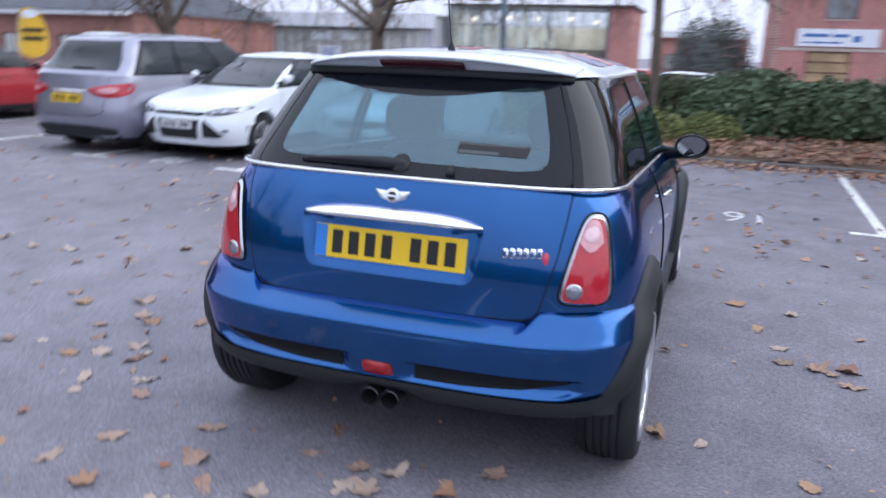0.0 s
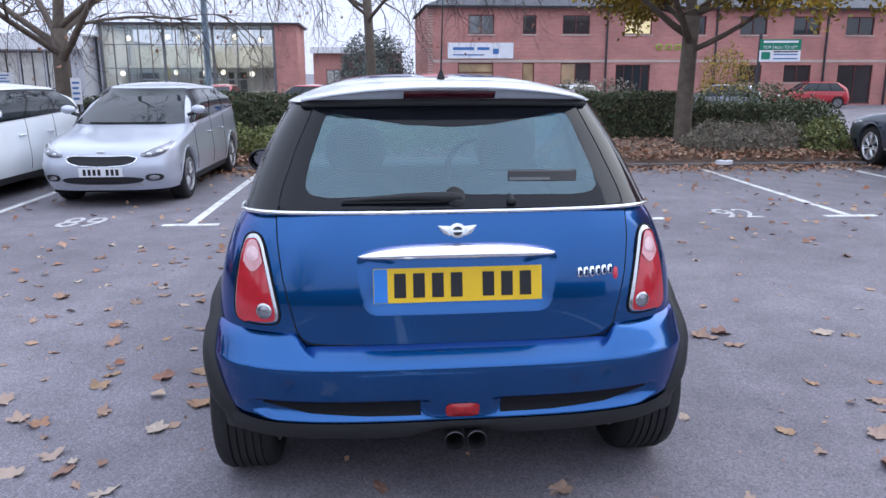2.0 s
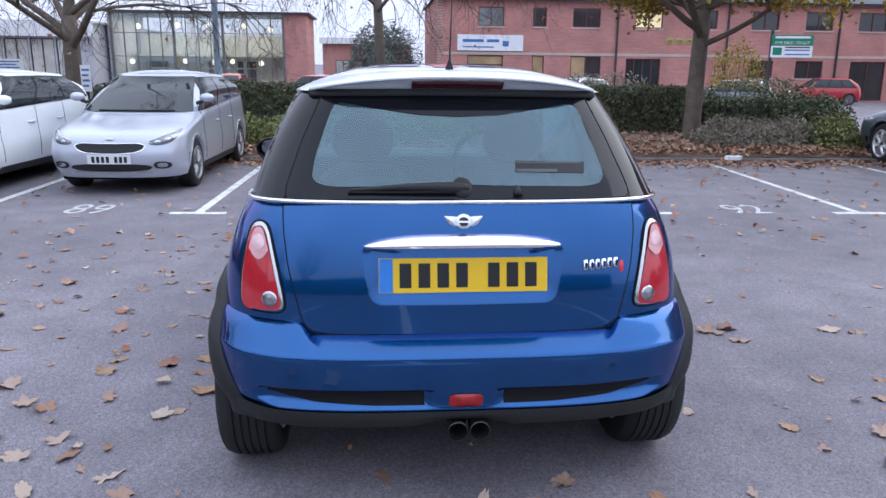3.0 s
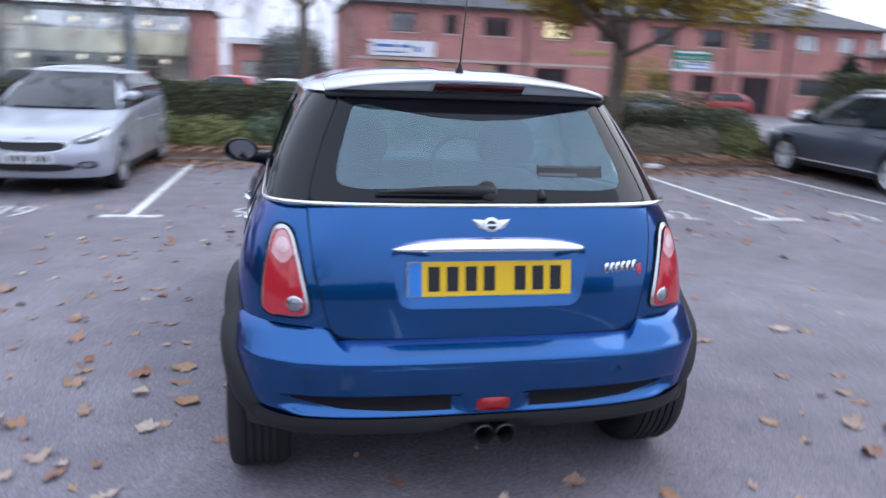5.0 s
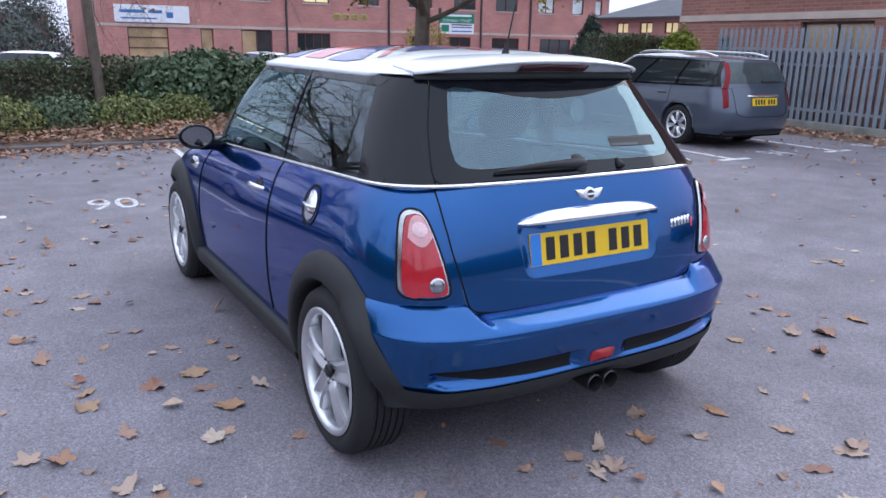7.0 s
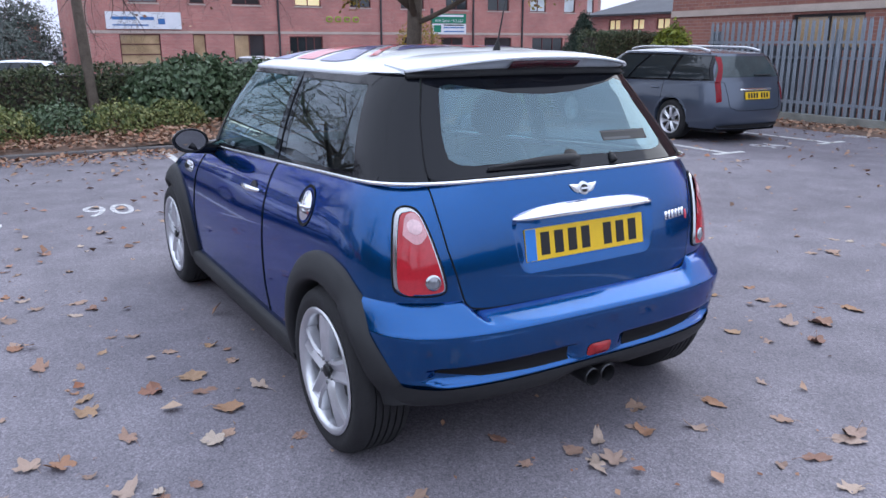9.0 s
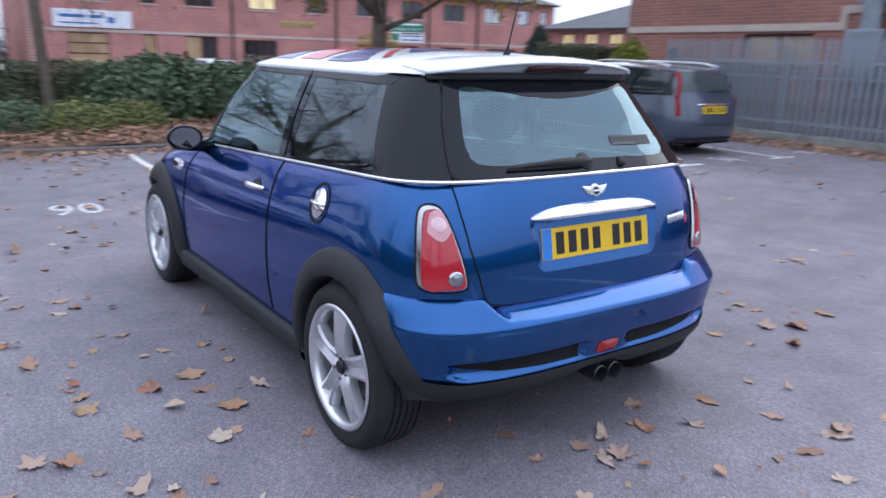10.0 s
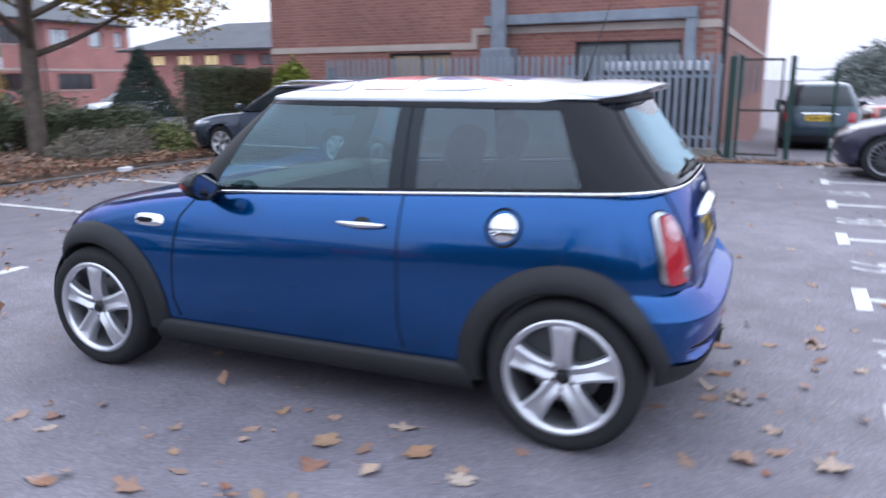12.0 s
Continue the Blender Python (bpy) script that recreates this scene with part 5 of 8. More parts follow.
    for z in (0.285, 0.295, 0.31, 0.325, 0.345, 0.36, 0.372, 0.376):
        row = []
        for i in range(81):
            a = -1 + 2 * i / 80
            xx = math.copysign(1 - (1 - abs(a)) ** 1.9, a)
            p = val.rear(xx * val.width(z) * 0.992, z)
            edge = max(0, abs(p.x) - 0.62) / 0.2
            if z >= 0.36:
                p.z += 0.03 * min(1, edge) ** 1.5
            p.z = max(p.z, 0.285 + 0.025 * min(1, edge))
            if z < 0.33 and abs(p.x) < 0.17:
                p.z += 0.03 * (1 - (p.x / 0.17) ** 2)
            row.append(bm.verts.new(p))
        rows.append(row)
    for p, q in zip(rows, rows[1:]):
        for i in range(80):
            c = (p[i].co + p[i + 1].co + q[i].co) / 3
            if c.y < 0.2 and not in_arch(c, 0.352):
                bm.faces.new((p[i], p[i + 1], q[i + 1], q[i]))
    part("rear_valance", bm, M_TRIM, car, smooth=True)
    for x in (-0.022, 0.052):
        bm = bmesh.new()
        lathe(bm, [(0.03, 0.3), (0.033, 0.02), (0.035, 0.0), (0.032, -0.004), (0.03, 0.004), (0.029, 0.12), (0.001, 0.12)], 28, m=pose(x, -0.06, 0.303, 0, 0, 90))
        part("exhaust_tailpipe", bm, M_SOOT, car, smooth=True, auto=40)
    # underside block in near-black, with the shade below put into its colour
    part("underbody", boxed(-0.62, 0.62, 0.3, 3.25, 0.225, 0.3, 0.03), M_GAPSHADE, car)

    # black wheel arches, sills and wheels
    for s in (-1, 1):
        for ay in AXLES:
            bm = bmesh.new()
            prof = ((0.338, -0.10), (0.345, 0.016), (0.35, 0.034), (0.36, 0.041), (0.40, 0.037), (0.436, 0.022), (0.452, 0.01), (0.456, -0.02))
            rows = []
            back = ay < 1
            a0, a1 = (-14, 180) if back else (-10, 194)
            for i in range(61):
                a = radians(a0 + (a1 - a0) * i / 60)
                row = []
                for r, off in prof:
                    if back and a > 1.9:
                        r = min(r, 0.36) + max(0, r - 0.36) * (1 - 0.42 * min(1, (a - 1.9) / 0.6))
                    yy, zz = ay + r * math.cos(a), 0.312 + r * math.sin(a)
                    zz = max(zz, 0.315 if back and yy < ay else 0.25)
                    hull = bump if (back and yy < 0.2 and zz < 0.6) else low
                    base = max(low.half(yy, low.lift(yy, zz)), 0.80 if (0.2 < yy < 2.98) else 0)
                    if back and yy < 0.3:
                        k = min(1, max(0, (0.665 - zz) / 0.06))
                        base += k * max(0, bump.half(yy, min(max(zz, 0.36), 0.6)) - base)
                    if back and yy < ay and zz < 0.42:
                        base -= 0.16 * (0.42 - zz)
                    row.append(bm.verts.new((s * (base + off), yy, zz)))
                rows.append(row)
            for p, q in zip(rows, rows[1:]):
                for j in range(len(prof) - 1):
                    bm.faces.new((p[j], p[j + 1], q[j + 1], q[j]))
            part("wheel_arch", bm, M_TRIM, car, "grained black plastic wheel-arch trim", smooth=True)
            bm = bmesh.new()
            rings = []
            for i in range(33):
                a = radians(-4 + (170 if back else 192) * i / 32)
                rings.append([bm.verts.new((s * xx, ay + r * math.cos(a), 0.306 + r * math.sin(a))) for r, xx in ((0.37, 0.8), (0.37, 0.55), (0.1, 0.54))])
            for p, q in zip(rings, rings[1:]):
                for j in range(2):
                    bm.faces.new((p[j], p[j + 1], q[j + 1], q[j]))
            part("arch_liner", bm, M_GAPSHADE, car)
            wheel(car, s * 0.752, ay, s)
        bm = bmesh.new()
        rows = []
        for i in range(31):
            y = 0.86 + (2.56 - 0.86) * i / 30
            rows.append([bm.verts.new((s * xx, y, z)) for xx, z in ((0.70, 0.18), (0.80, 0.185), (0.83, 0.21), (0.84, 0.25), (0.839, 0.285), (0.833, 0.3), (0.81, 0.306))])
        for p, q in zip(rows, rows[1:]):
            for j in range(6):
                bm.faces.new((p[j], p[j + 1], q[j + 1], q[j]))
        part("side_sill", bm, M_TRIM, car, smooth=True)

        def flank(y, z, off=0.0, s=s):
            return low.side(y, z, s, off)
        # door outline
        part("door_gap", line_on(flank, [(1.215, belt(1.2) - 0.005), (1.215, 0.8), (1.21, 0.45), (1.19, 0.33)], 0.0035, 0.001, 50), M_GAPSHADE, car)
        part("door_gap", line_on(flank, [(2.30, belt(2.3) - 0.005), (2.40, 0.82), (2.44, 0.6), (2.45, 0.42), (2.42, 0.33)], 0.0035, 0.001, 50), M_GAPSHADE, car)
        # door handle in its cup
        hz = 0.868
        part("handle_cup", patch(lambda a, b, h: flank(a, b, 0.003 + h), rounded(1.39, hz - 0.004, 0.044, 0.026, 2), 3, count=32), M_INK, car, smooth=True)
        bm = bmesh.new()
        pts = [flank(1.275 + 0.24 * k / 12, hz - 0.006, 0.012 + 0.022 * math.sin(math.pi * k / 12)) for k in range(13)]
        tube(bm, pts, [0.008 + 0.007 * math.sin(math.pi * k / 12) for k in range(13)], 10)
        part("door_handle", bm, M_CHROME, car, smooth=True)
        # side repeater in its bright scuttle
        mk = patch(lambda a, b, h: flank(a, b, 0.003 + h), rounded(2.58, 0.80, 0.092, 0.03, 3), 4, bulge=0.01, count=40)
        rep = part("side_repeater", mk, M_CHROME, car, smooth=True)
        part("repeater_grille", patch(lambda a, b, h: flank(a, b, 0.014 + h), rounded(2.60, 0.80, 0.05, 0.012, 3), 2, bulge=0.003, count=24), M_GAPSHADE, rep, smooth=True)
    # fuel cap
    def left(y, z, off=0.0):
        return low.side(y, z, -1, off)
    cup = part("fuel_cap", patch(lambda a, b, h: left(a, b, 0.003 + h), rounded(0.748, 0.889, 0.078, 0.078, 2), 3, inner_outline=rounded(0.748, 0.889, 0.058, 0.058, 2), bulge=-0.004, count=44), M_GAPSHADE, car, "chrome fuel filler cap in a dark ring", smooth=True)
    part("cap_disc", patch(lambda a, b, h: left(a, b, 0.004 + h), rounded(0.748, 0.889, 0.056, 0.056, 2), 6, bulge=0.012, count=44), M_CHROME, cup, smooth=True)
    bm = bmesh.new()
    tube(bm, [left(0.748 + 0.05 * k / 6, 0.889, 0.02 - 0.01 * abs(k) / 6) for k in range(-6, 7)], 0.008, 8)
    part("cap_grip", bm, M_CHROME, cup, smooth=True)

    # bright waist moulding
    ring = gh.ring(1.047, 40, 0.008, 60)
    k0 = len(ring) // 2
    loop = ring[k0:] + ring[:k0]
    pts = [p for p in loop if p.y < 2.36]
    part("waist_moulding", tube(bmesh.new(), pts, 0.0075, 8), M_CHROME, car, "thin chrome waist moulding", smooth=True)

    # glasshouse
    R = gh.rear
    outer_half = [(0.0, 1.054), (0.588, 1.054), (0.572, 1.12), (0.531, 1.24), (0.484, 1.345), (0.458, 1.4), (0.0, 1.402)]
    inner_half = [(0.0, 1.098), (0.41, 1.092), (0.474, 1.099), (0.496, 1.122), (0.487, 1.18), (0.446, 1.30), (0.43, 1.344), (0.395, 1.354), (0.30, 1.338), (0.15, 1.316), (0.0, 1.308)]
    oh, ih = resample(outer_half, 50, False), resample(inner_half, 50, False)
    oe, ie = oh + [Vector((-p.x, p.y)) for p in reversed(oh[1:-1])], ih + [Vector((-p.x, p.y)) for p in reversed(ih[1:-1])]
    frame_bm = strip(R, [([a.lerp(b, k / 4) for a, b in zip(oe, ie)], 0.004) for k in range(5)])
    window = part("rear_window", frame_bm, M_GLOSSBLACK, tailgate, "rear window with black printed border", smooth=True)
    part("pane", patch(lambda a, b, h: R(a, b, 0.004 + h), ie, 8, count=98), M_BACKPANE, window, smooth=True).visible_shadow = False
    part("pane_gap", line_on(R, oe, 0.003, 0.003, 110, True), M_GAPSHADE, window)
    # wiper
    wp = part("rear_wiper", tube(bmesh.new(), [R(0.02 - 0.39 * k / 14, 1.09 + 0.008 * math.sin(math.pi * k / 14) - 0.006 * k / 14, 0.016 + 0.012 * math.sin(math.pi * k / 14)) for k in range(15)], [0.012 + 0.009 * min(1, k / 1.5) - 0.0165 * (k / 14) ** 0.8 for k in range(15)], 10), M_TRIM, tailgate, smooth=True)
    part("wiper_blade", tube(bmesh.new(), [R(-0.03 - 0.345 * k / 10, 1.079, 0.012) for k in range(11)], 0.006, 6), M_INK, wp)
    part("wiper_pivot", patch(lambda a, b, h: R(a, b, 0.008 + h), rounded(0.0, 1.092, 0.034, 0.03, 2), 4, bulge=0.02, count=28), M_TRIM, wp, smooth=True)
    bm = bmesh.new()
    part("washer_nozzle", tube(bm, [R(0.185, 1.066, 0.006), R(0.185, 1.082, 0.008), R(0.185, 1.098, 0.008)], [0.017, 0.013, 0.004], 8), M_TRIM, tailgate, smooth=True)
    # small dealer sticker in the glass, its writing as bars
    st = part("window_sticker", quad(R, (0.185, 1.137), (0.425, 1.133), (0.43, 1.168), (0.188, 1.172), 6, 2, 0.0055), M_INK, window)
    part("sticker_bar", quad(R, (0.19, 1.139), (0.33, 1.137), (0.33, 1.146), (0.19, 1.148), 4, 1, 0.007), M_GREYPLASTIC, st)
    part("sticker_bar", quad(R, (0.19, 1.166), (0.42, 1.163), (0.42, 1.167), (0.19, 1.170), 4, 1, 0.007), M_GREYPLASTIC, st)
    for s in (-1, 1):
        def cab(y, z, off=0.0, s=s):
            return gh.side(y, z, s, off)
        # door pane, quarter pane and the black panels between them
        def q(name, p00, p10, p11, p01, material, off=0.003, nu=10, nv=8, label=""):
            return part(name, quad(cab, p00, p10, p11, p01, nu, nv, off), material, car, label, smooth=True)
        top = 1.382
        q("door_window", (2.25, belt(2.25) + 0.016), (1.3, belt(1.3) + 0.016), (1.29, 1.362), (1.995, 1.356), M_PANE, 0.0).visible_shadow = False
        q("quarter_window", (1.17, belt(1.17) + 0.016), (0.44, belt(0.44) + 0.022), (0.575, 1.347), (1.18, 1.362), M_PRIVACY, 0.0).visible_shadow = False
        q("door_pillar", (1.303, belt(1.3)), (1.165, belt(1.165)), (1.175, top), (1.295, top), M_BACKED, 0.0015)
        # the rear pillar wraps round the corner to the edge of the rear window
        bm = bmesh.new()
        rows = []
        for j in range(15):
            v = j / 14
            z = belt(0.2) + 0.002 + (1.38 - belt(0.2)) * v
            xe = lerp_table([(x, e) for e, x in outer_half[1:6]], z) + 0.003
            edge_y = R(xe, z).y
            fore = 0.455 + (0.6 - 0.455) * v
            rows.append([bm.verts.new(cab(edge_y + (fore - edge_y) * (i / 24) ** 2.2, z, 0.002)) for i in range(25)])
        for p, r in zip(rows, rows[1:]):
            for i in range(24):
                bm.faces.new((p[i], p[i + 1], r[i + 1], r[i]))
        part("rear_pillar", bm, M_GLOSSBLACK, car, smooth=True)
        q("windscreen_pillar", (2.43, belt(2.43) + 0.0), (2.24, belt(2.24)), (1.985, top), (2.05, top), M_TRIM)
        q("roof_rail", (2.05, 1.358), (0.56, 1.346), (0.52, top + 0.004), (2.05, top + 0.004), M_GLOSSBLACK, 0.004, 20, 2)
        q("waist_seal", (2.42, belt(2.42) - 0.002), (0.3, belt(0.3) - 0.002), (0.3, belt(0.3) + 0.02), (2.42, belt(2.42) + 0.018), M_GLOSSBLACK, 0.004, 24, 2)
        part("pillar_gap", line_on(cab, [(1.23, belt(1.23)), (1.235, top)], 0.003, 0.003, 12), M_GAPSHADE, car)
    # windscreen
    W = gh.front
    part("windscreen", quad(lambda a, b, h: W(a, b, h), (-0.66, 1.06), (0.66, 1.06), (0.53, 1.368), (-0.53, 1.368), 20, 8), M_PANE, car, smooth=True).visible_shadow = False
    part("windscreen_header", quad(lambda a, b, h: W(a, b, h), (-0.55, 1.352), (0.55, 1.352), (0.54, 1.39), (-0.54, 1.39), 20, 2, 0.003), M_GLOSSBLACK, car, smooth=True)

    # roof: a shallow white dome with a printed flag
    edge = gh.ring(1.388, 20, 0.012, 40)
    mid = Vector((0, 1.12, 0))

    def dome(p, s):
        return Vector((p.x * s, mid.y + (p.y - mid.y) * s, p.z + 0.092 * (1 - s ** 3.2)))

    def on_roof(x, y, off=0.0):
        hw = lambda yy: max(0.05, gh.half(yy, 1.388) + 0.012)
        yr, yf = gh.tail(1.388) - 0.012, gh.nose(1.388) + 0.012
        # the scale at which the outline passes through (x, y)
        lo, hi = 0.0, 1.0
        for _ in range(26):
            s = (lo + hi) / 2
            yy = mid.y + (y - mid.y) / max(s, 1e-4)
            inside = yr < yy < yf and abs(x) / max(s, 1e-4) <= hw(yy)
            lo, hi = (lo, s) if inside else (s, hi)
        yy = mid.y + (y - mid.y) / max(hi, 1e-3)
        return Vector((x, y, gh.drop(yy, 1.388) + 0.092 * (1 - hi ** 3.2) + off))
    bm = bmesh.new()
    def tuck(p, d):
        """The lower roof edge, drawn in behind the spoiler."""
        k = min(1, max(0, (0.66 - p.y) / 0.14))
        k = k * k * (3 - 2 * k)
        return Vector((p.x * (1 - 0.05 * k), p.y + 0.07 * k, p.z - d + (d + 0.004) * k))
    rows = [[bm.verts.new(tuck(p, 0.022)) for p in gh.ring(1.388, 20, 0.006, 40)], [bm.verts.new(tuck(p, 0.012)) for p in gh.ring(1.388, 20, 0.014, 40)]]
    for s in (1.0, 0.99, 0.975, 0.955, 0.93, 0.9, 0.86, 0.8, 0.72, 0.62, 0.5, 0.36, 0.2, 0.02):
        rows.append([bm.verts.new(dome(p, s)) for p in edge])
    for p, q in zip(rows, rows[1:]):
        for i in range(len(p)):
            bm.faces.new((p[i], p[(i + 1) % len(p)], q[(i + 1) % len(p)], q[i]))
    bm.faces.new(rows[-1])
    roof = part("roof", bm, M_WHITE, car, "white roof printed with a faded flag", smooth=True)
    part("headlining", patch(lambda a, b, h: Vector((a, b, 1.372)), [(p.x * 0.97, mid.y + (p.y - mid.y) * 0.97) for p in edge], 3, count=60), M_GREYPLASTIC, car)
    yc = 1.42
    part("flag_cross", quad(on_roof, (-0.05, 0.76), (0.05, 0.76), (0.05, 2.03), (-0.05, 2.03), 3, 30, 0.003), M_FLAGRED, roof, smooth=True)
    for s in (-1, 1):
        part("flag_cross", quad(on_roof, (s * 0.052, yc - 0.11), (s * 0.51, yc - 0.11), (s * 0.51, yc + 0.11), (s * 0.052, yc + 0.11), 12, 4, 0.003), M_FLAGRED, roof, smooth=True)
        for e in (-1, 1):
            near, far = yc + e * 0.19, yc + e * 0.62
            part("flag_field", quad(on_roof, (s * 0.10, near + e * 0.09), (s * 0.10, far), (s * 0.36, far), (s * 0.22, near + e * 0.22), 10, 6, 0.003), M_FLAGBLUE, roof, smooth=True)
            part("flag_field", quad(on_roof, (s * 0.17, near), (s * 0.52, near), (s * 0.52, near + e * 0.2), (s * 0.49, far - e * 0.12), 10, 6, 0.003), M_FLAGBLUE, roof, smooth=True)
            part("flag_saltire", quad(on_roof, (s * 0.12, near + e * 0.03), (s * 0.145, near + e * 0.02), (s * 0.46, far - e * 0.05), (s * 0.435, far - e * 0.02), 10, 3, 0.003), M_FLAGRED, roof, smooth=True)
    # spoiler: a white blade with a hollow underside that carries the brake lamp, closed by a black seal on the glass
    bm, seal, lampbm = bmesh.new(), bmesh.new(), bmesh.new()
    rows, seal_rows, lamp_rows = [], [], []
    for i in range(73):
        x = -0.518 + 1.036 * i / 72
        u = abs(x) / 0.518
        g = R(x * 0.98, 1.398)
        yl = 0.262 + (g.y - 0.03 - 0.262) * u ** 2.6
        zl = 1.449 - 0.047 * u ** 2.4
        pa = on_roof(x * 0.985, 0.6, 0.004)
        row = []
        for k in range(9):
            t = k / 8
            row.append((x, 0.6 + (yl - 0.6) * t, pa.z + (zl - pa.z) * t + 0.012 * (1 - u * u) * math.sin(math.pi * t)))
        zb = 1.396 - 0.006 * u * u
        swell = 0.024 * max(0.0, 1 - (x / 0.22) ** 4)      # the lamp's housing stands out of the hollow
        under = [(x, yl - 0.005, zl - 0.005), (x, yl - 0.003, zl - 0.01), (x, yl + 0.03 * (1 - 0.7 * u), zl - 0.014),
                 (x, yl + 0.036 * (1 - u) + 0.016 - swell * 0.9, zl + 0.3 * (zb - zl)), (x, yl + 0.075 * (1 - u) + 0.02 - swell, zl + 0.62 * (zb - zl)), (x, g.y - 0.02, zb + 0.004), (x, g.y + 0.02, zb)]
        rows.append([bm.verts.new(p) for p in row + under])
        low_g = R(x * 0.98, 1.376)
        seal_rows.append([seal.verts.new(p) for p in ((x, g.y - 0.024, zb + 0.006), (x, g.y - 0.028, zb - 0.004), (x, low_g.y - 0.016, zb - 0.016), (x, low_g.y + 0.01, zb - 0.022))])
        if abs(x) < 0.17:
            e = 0.008 * math.sqrt(max(0, 1 - (x / 0.17) ** 6))
            lamp_rows.append([lampbm.verts.new((x, yl + yy - swell - e * d, zl + c * (zb - zl))) for yy, c, d in ((0.044 * (1 - u) + 0.014, 0.36, 0.2), (0.05 * (1 - u) + 0.014, 0.44, 1.0), (0.07 * (1 - u) + 0.018, 0.72, 1.0), (0.08 * (1 - u) + 0.024, 0.86, 0.4))])
    for rws, b in ((rows, bm), (seal_rows, seal), (lamp_rows, lampbm)):
        for p, q in zip(rws, rws[1:]):
            for j in range(len(p) - 1):
                b.faces.new((p[j], q[j], q[j + 1], p[j + 1]))
    for end in (rows[0], rows[-1]):      # its side walls down to the pillar
        foot = [bm.verts.new((v.co.x * 1.0, v.co.y, 1.384)) for v in end[:9]]
        for j in range(8):
            bm.faces.new((end[j], end[j + 1], foot[j + 1], foot[j]))
    sp = part("roof_spoiler", bm, M_WHITE, car, "white roof spoiler over the rear window", smooth=True, auto=50)
    part("spoiler_seal", seal, M_TRIM, sp, smooth=True)
    part("high_brake_lamp", lampbm, M_DARKRED, sp, smooth=True)
    # aerial
    a0 = on_roof(0.0, 0.62)
    bm = tube(bmesh.new(), [a0 - Vector((0, 0, 0.01)), a0 + Vector((0, -0.005, 0.02)), a0 + Vector((0, -0.012, 0.045)), a0 + Vector((0, -0.1, 0.34))], [0.02, 0.013, 0.0035, 0.0018], 8)
    part("aerial", bm, M_INK, car, smooth=True)

    # door mirrors
    for s in (-1, 1):
        bm = bmesh.new()
        c = Vector((s * 0.885, 2.17, 0.995))
        rows = []
        for k in range(9):
            t = k / 8
            r = math.sqrt(max(0.0, 1 - t * t)) if k else 1.0
            rows.append([bm.verts.new(c + Vector((math.cos(a) * 0.088 * max(r, 0.02), 0.1 * t, math.sin(a) * 0.062 * max(r, 0.02)))) for a in [2 * math.pi * j / 28 for j in range(28)]])
        for p, q2 in zip(rows, rows[1:]):
            for j in range(28):
                bm.faces.new((p[j], p[(j + 1) % 28], q2[(j + 1) % 28], q2[j]))
        mir = part("door_mirror", bm, M_GLOSSBLACK, car, "door mirror with flag-printed cap" if s < 0 else "gloss black door mirror", smooth=True)
        bm = bmesh.new()
        lathe(bm, [(1.0, 0.02), (1.06, 0.0), (1.05, -0.18), (0.98, -0.22), (0.9, -0.2), (0.86, -0.05)], 32, m=Matrix.Translation(c) @ Matrix(((0, s * 0.088, 0, 0), (0.1, 0, 0, 0), (0, 0, 0.062, 0), (0, 0, 0, 1))))
        part("mirror_rim", bm, M_GLOSSBLACK, mir, smooth=True)
        bm = bmesh.new()
        lathe(bm, [(0.001, 0.0), (0.9, 0.0)], 32, m=Matrix.Translation(c + Vector((0, -0.004, 0))) @ pose(0, 0, 0, 4, 0, -12 if s < 0 else 10) @ Matrix(((0, s * 0.088, 0, 0), (0.1, 0, 0, 0), (0, 0, 0.062, 0), (0, 0, 0, 1))))
        part("mirror_glass", bm, M_MIRROR, mir)
        part("mirror_foot", tube(bmesh.new(), [low.side(2.24, belt(2.24) - 0.012, s, -0.02), Vector((s * 0.79, 2.21, 0.95)), c + Vector((-s * 0.03, 0.02, -0.045)), c + Vector((0, 0.02, -0.02))], [0.05, 0.036, 0.03, 0.03], 10), M_GLOSSBLACK, mir, smooth=True)
        if s < 0:
            def shell_pt(a, b, off=0.0):
                u, v = a / 0.088, b / 0.062
                return c + Vector((a, 0.1 * math.sqrt(max(0.02, 1 - u * u - v * v)) + 0.003, b))
            part("cap_stripe", quad(shell_pt, (-0.085, -0.014), (0.085, -0.014), (0.085, 0.014), (-0.085, 0.014), 12, 2), M_FLAGRED, mir, smooth=True)
            part("cap_field", quad(shell_pt, (-0.06, 0.024), (-0.015, 0.024), (-0.012, 0.058), (-0.04, 0.05), 5, 4), M_FLAGBLUE, mir, smooth=True)
            part("cap_field", quad(shell_pt, (-0.06, -0.024), (-0.015, -0.024), (-0.012, -0.058), (-0.04, -0.05), 5, 4), M_FLAGBLUE, mir, smooth=True)

    # cabin
    v, f = low.shell([0.34, 0.6, 0.8, 0.95, 1.03], lambda c: c.y < 2.5, off=-0.05, n=10, flank=20)
    part("cabin_lining", mesh_of("cabin_lining", v, f), M_GREYPLASTIC, car)
    part("cabin_floor", boxed(-0.7, 0.7, 0.2, 2.5, 0.3, 0.36), M_FABRIC, car)
    part("parcel_shelf", boxed(-0.56, 0.56, 0.16, 0.5, 0.93, 0.95, 0.008), M_FABRIC, car)
    part("dashboard", boxed(-0.66, 0.66, 1.95, 2.32, 0.62, 0.985, 0.07), M_TRIM, car)
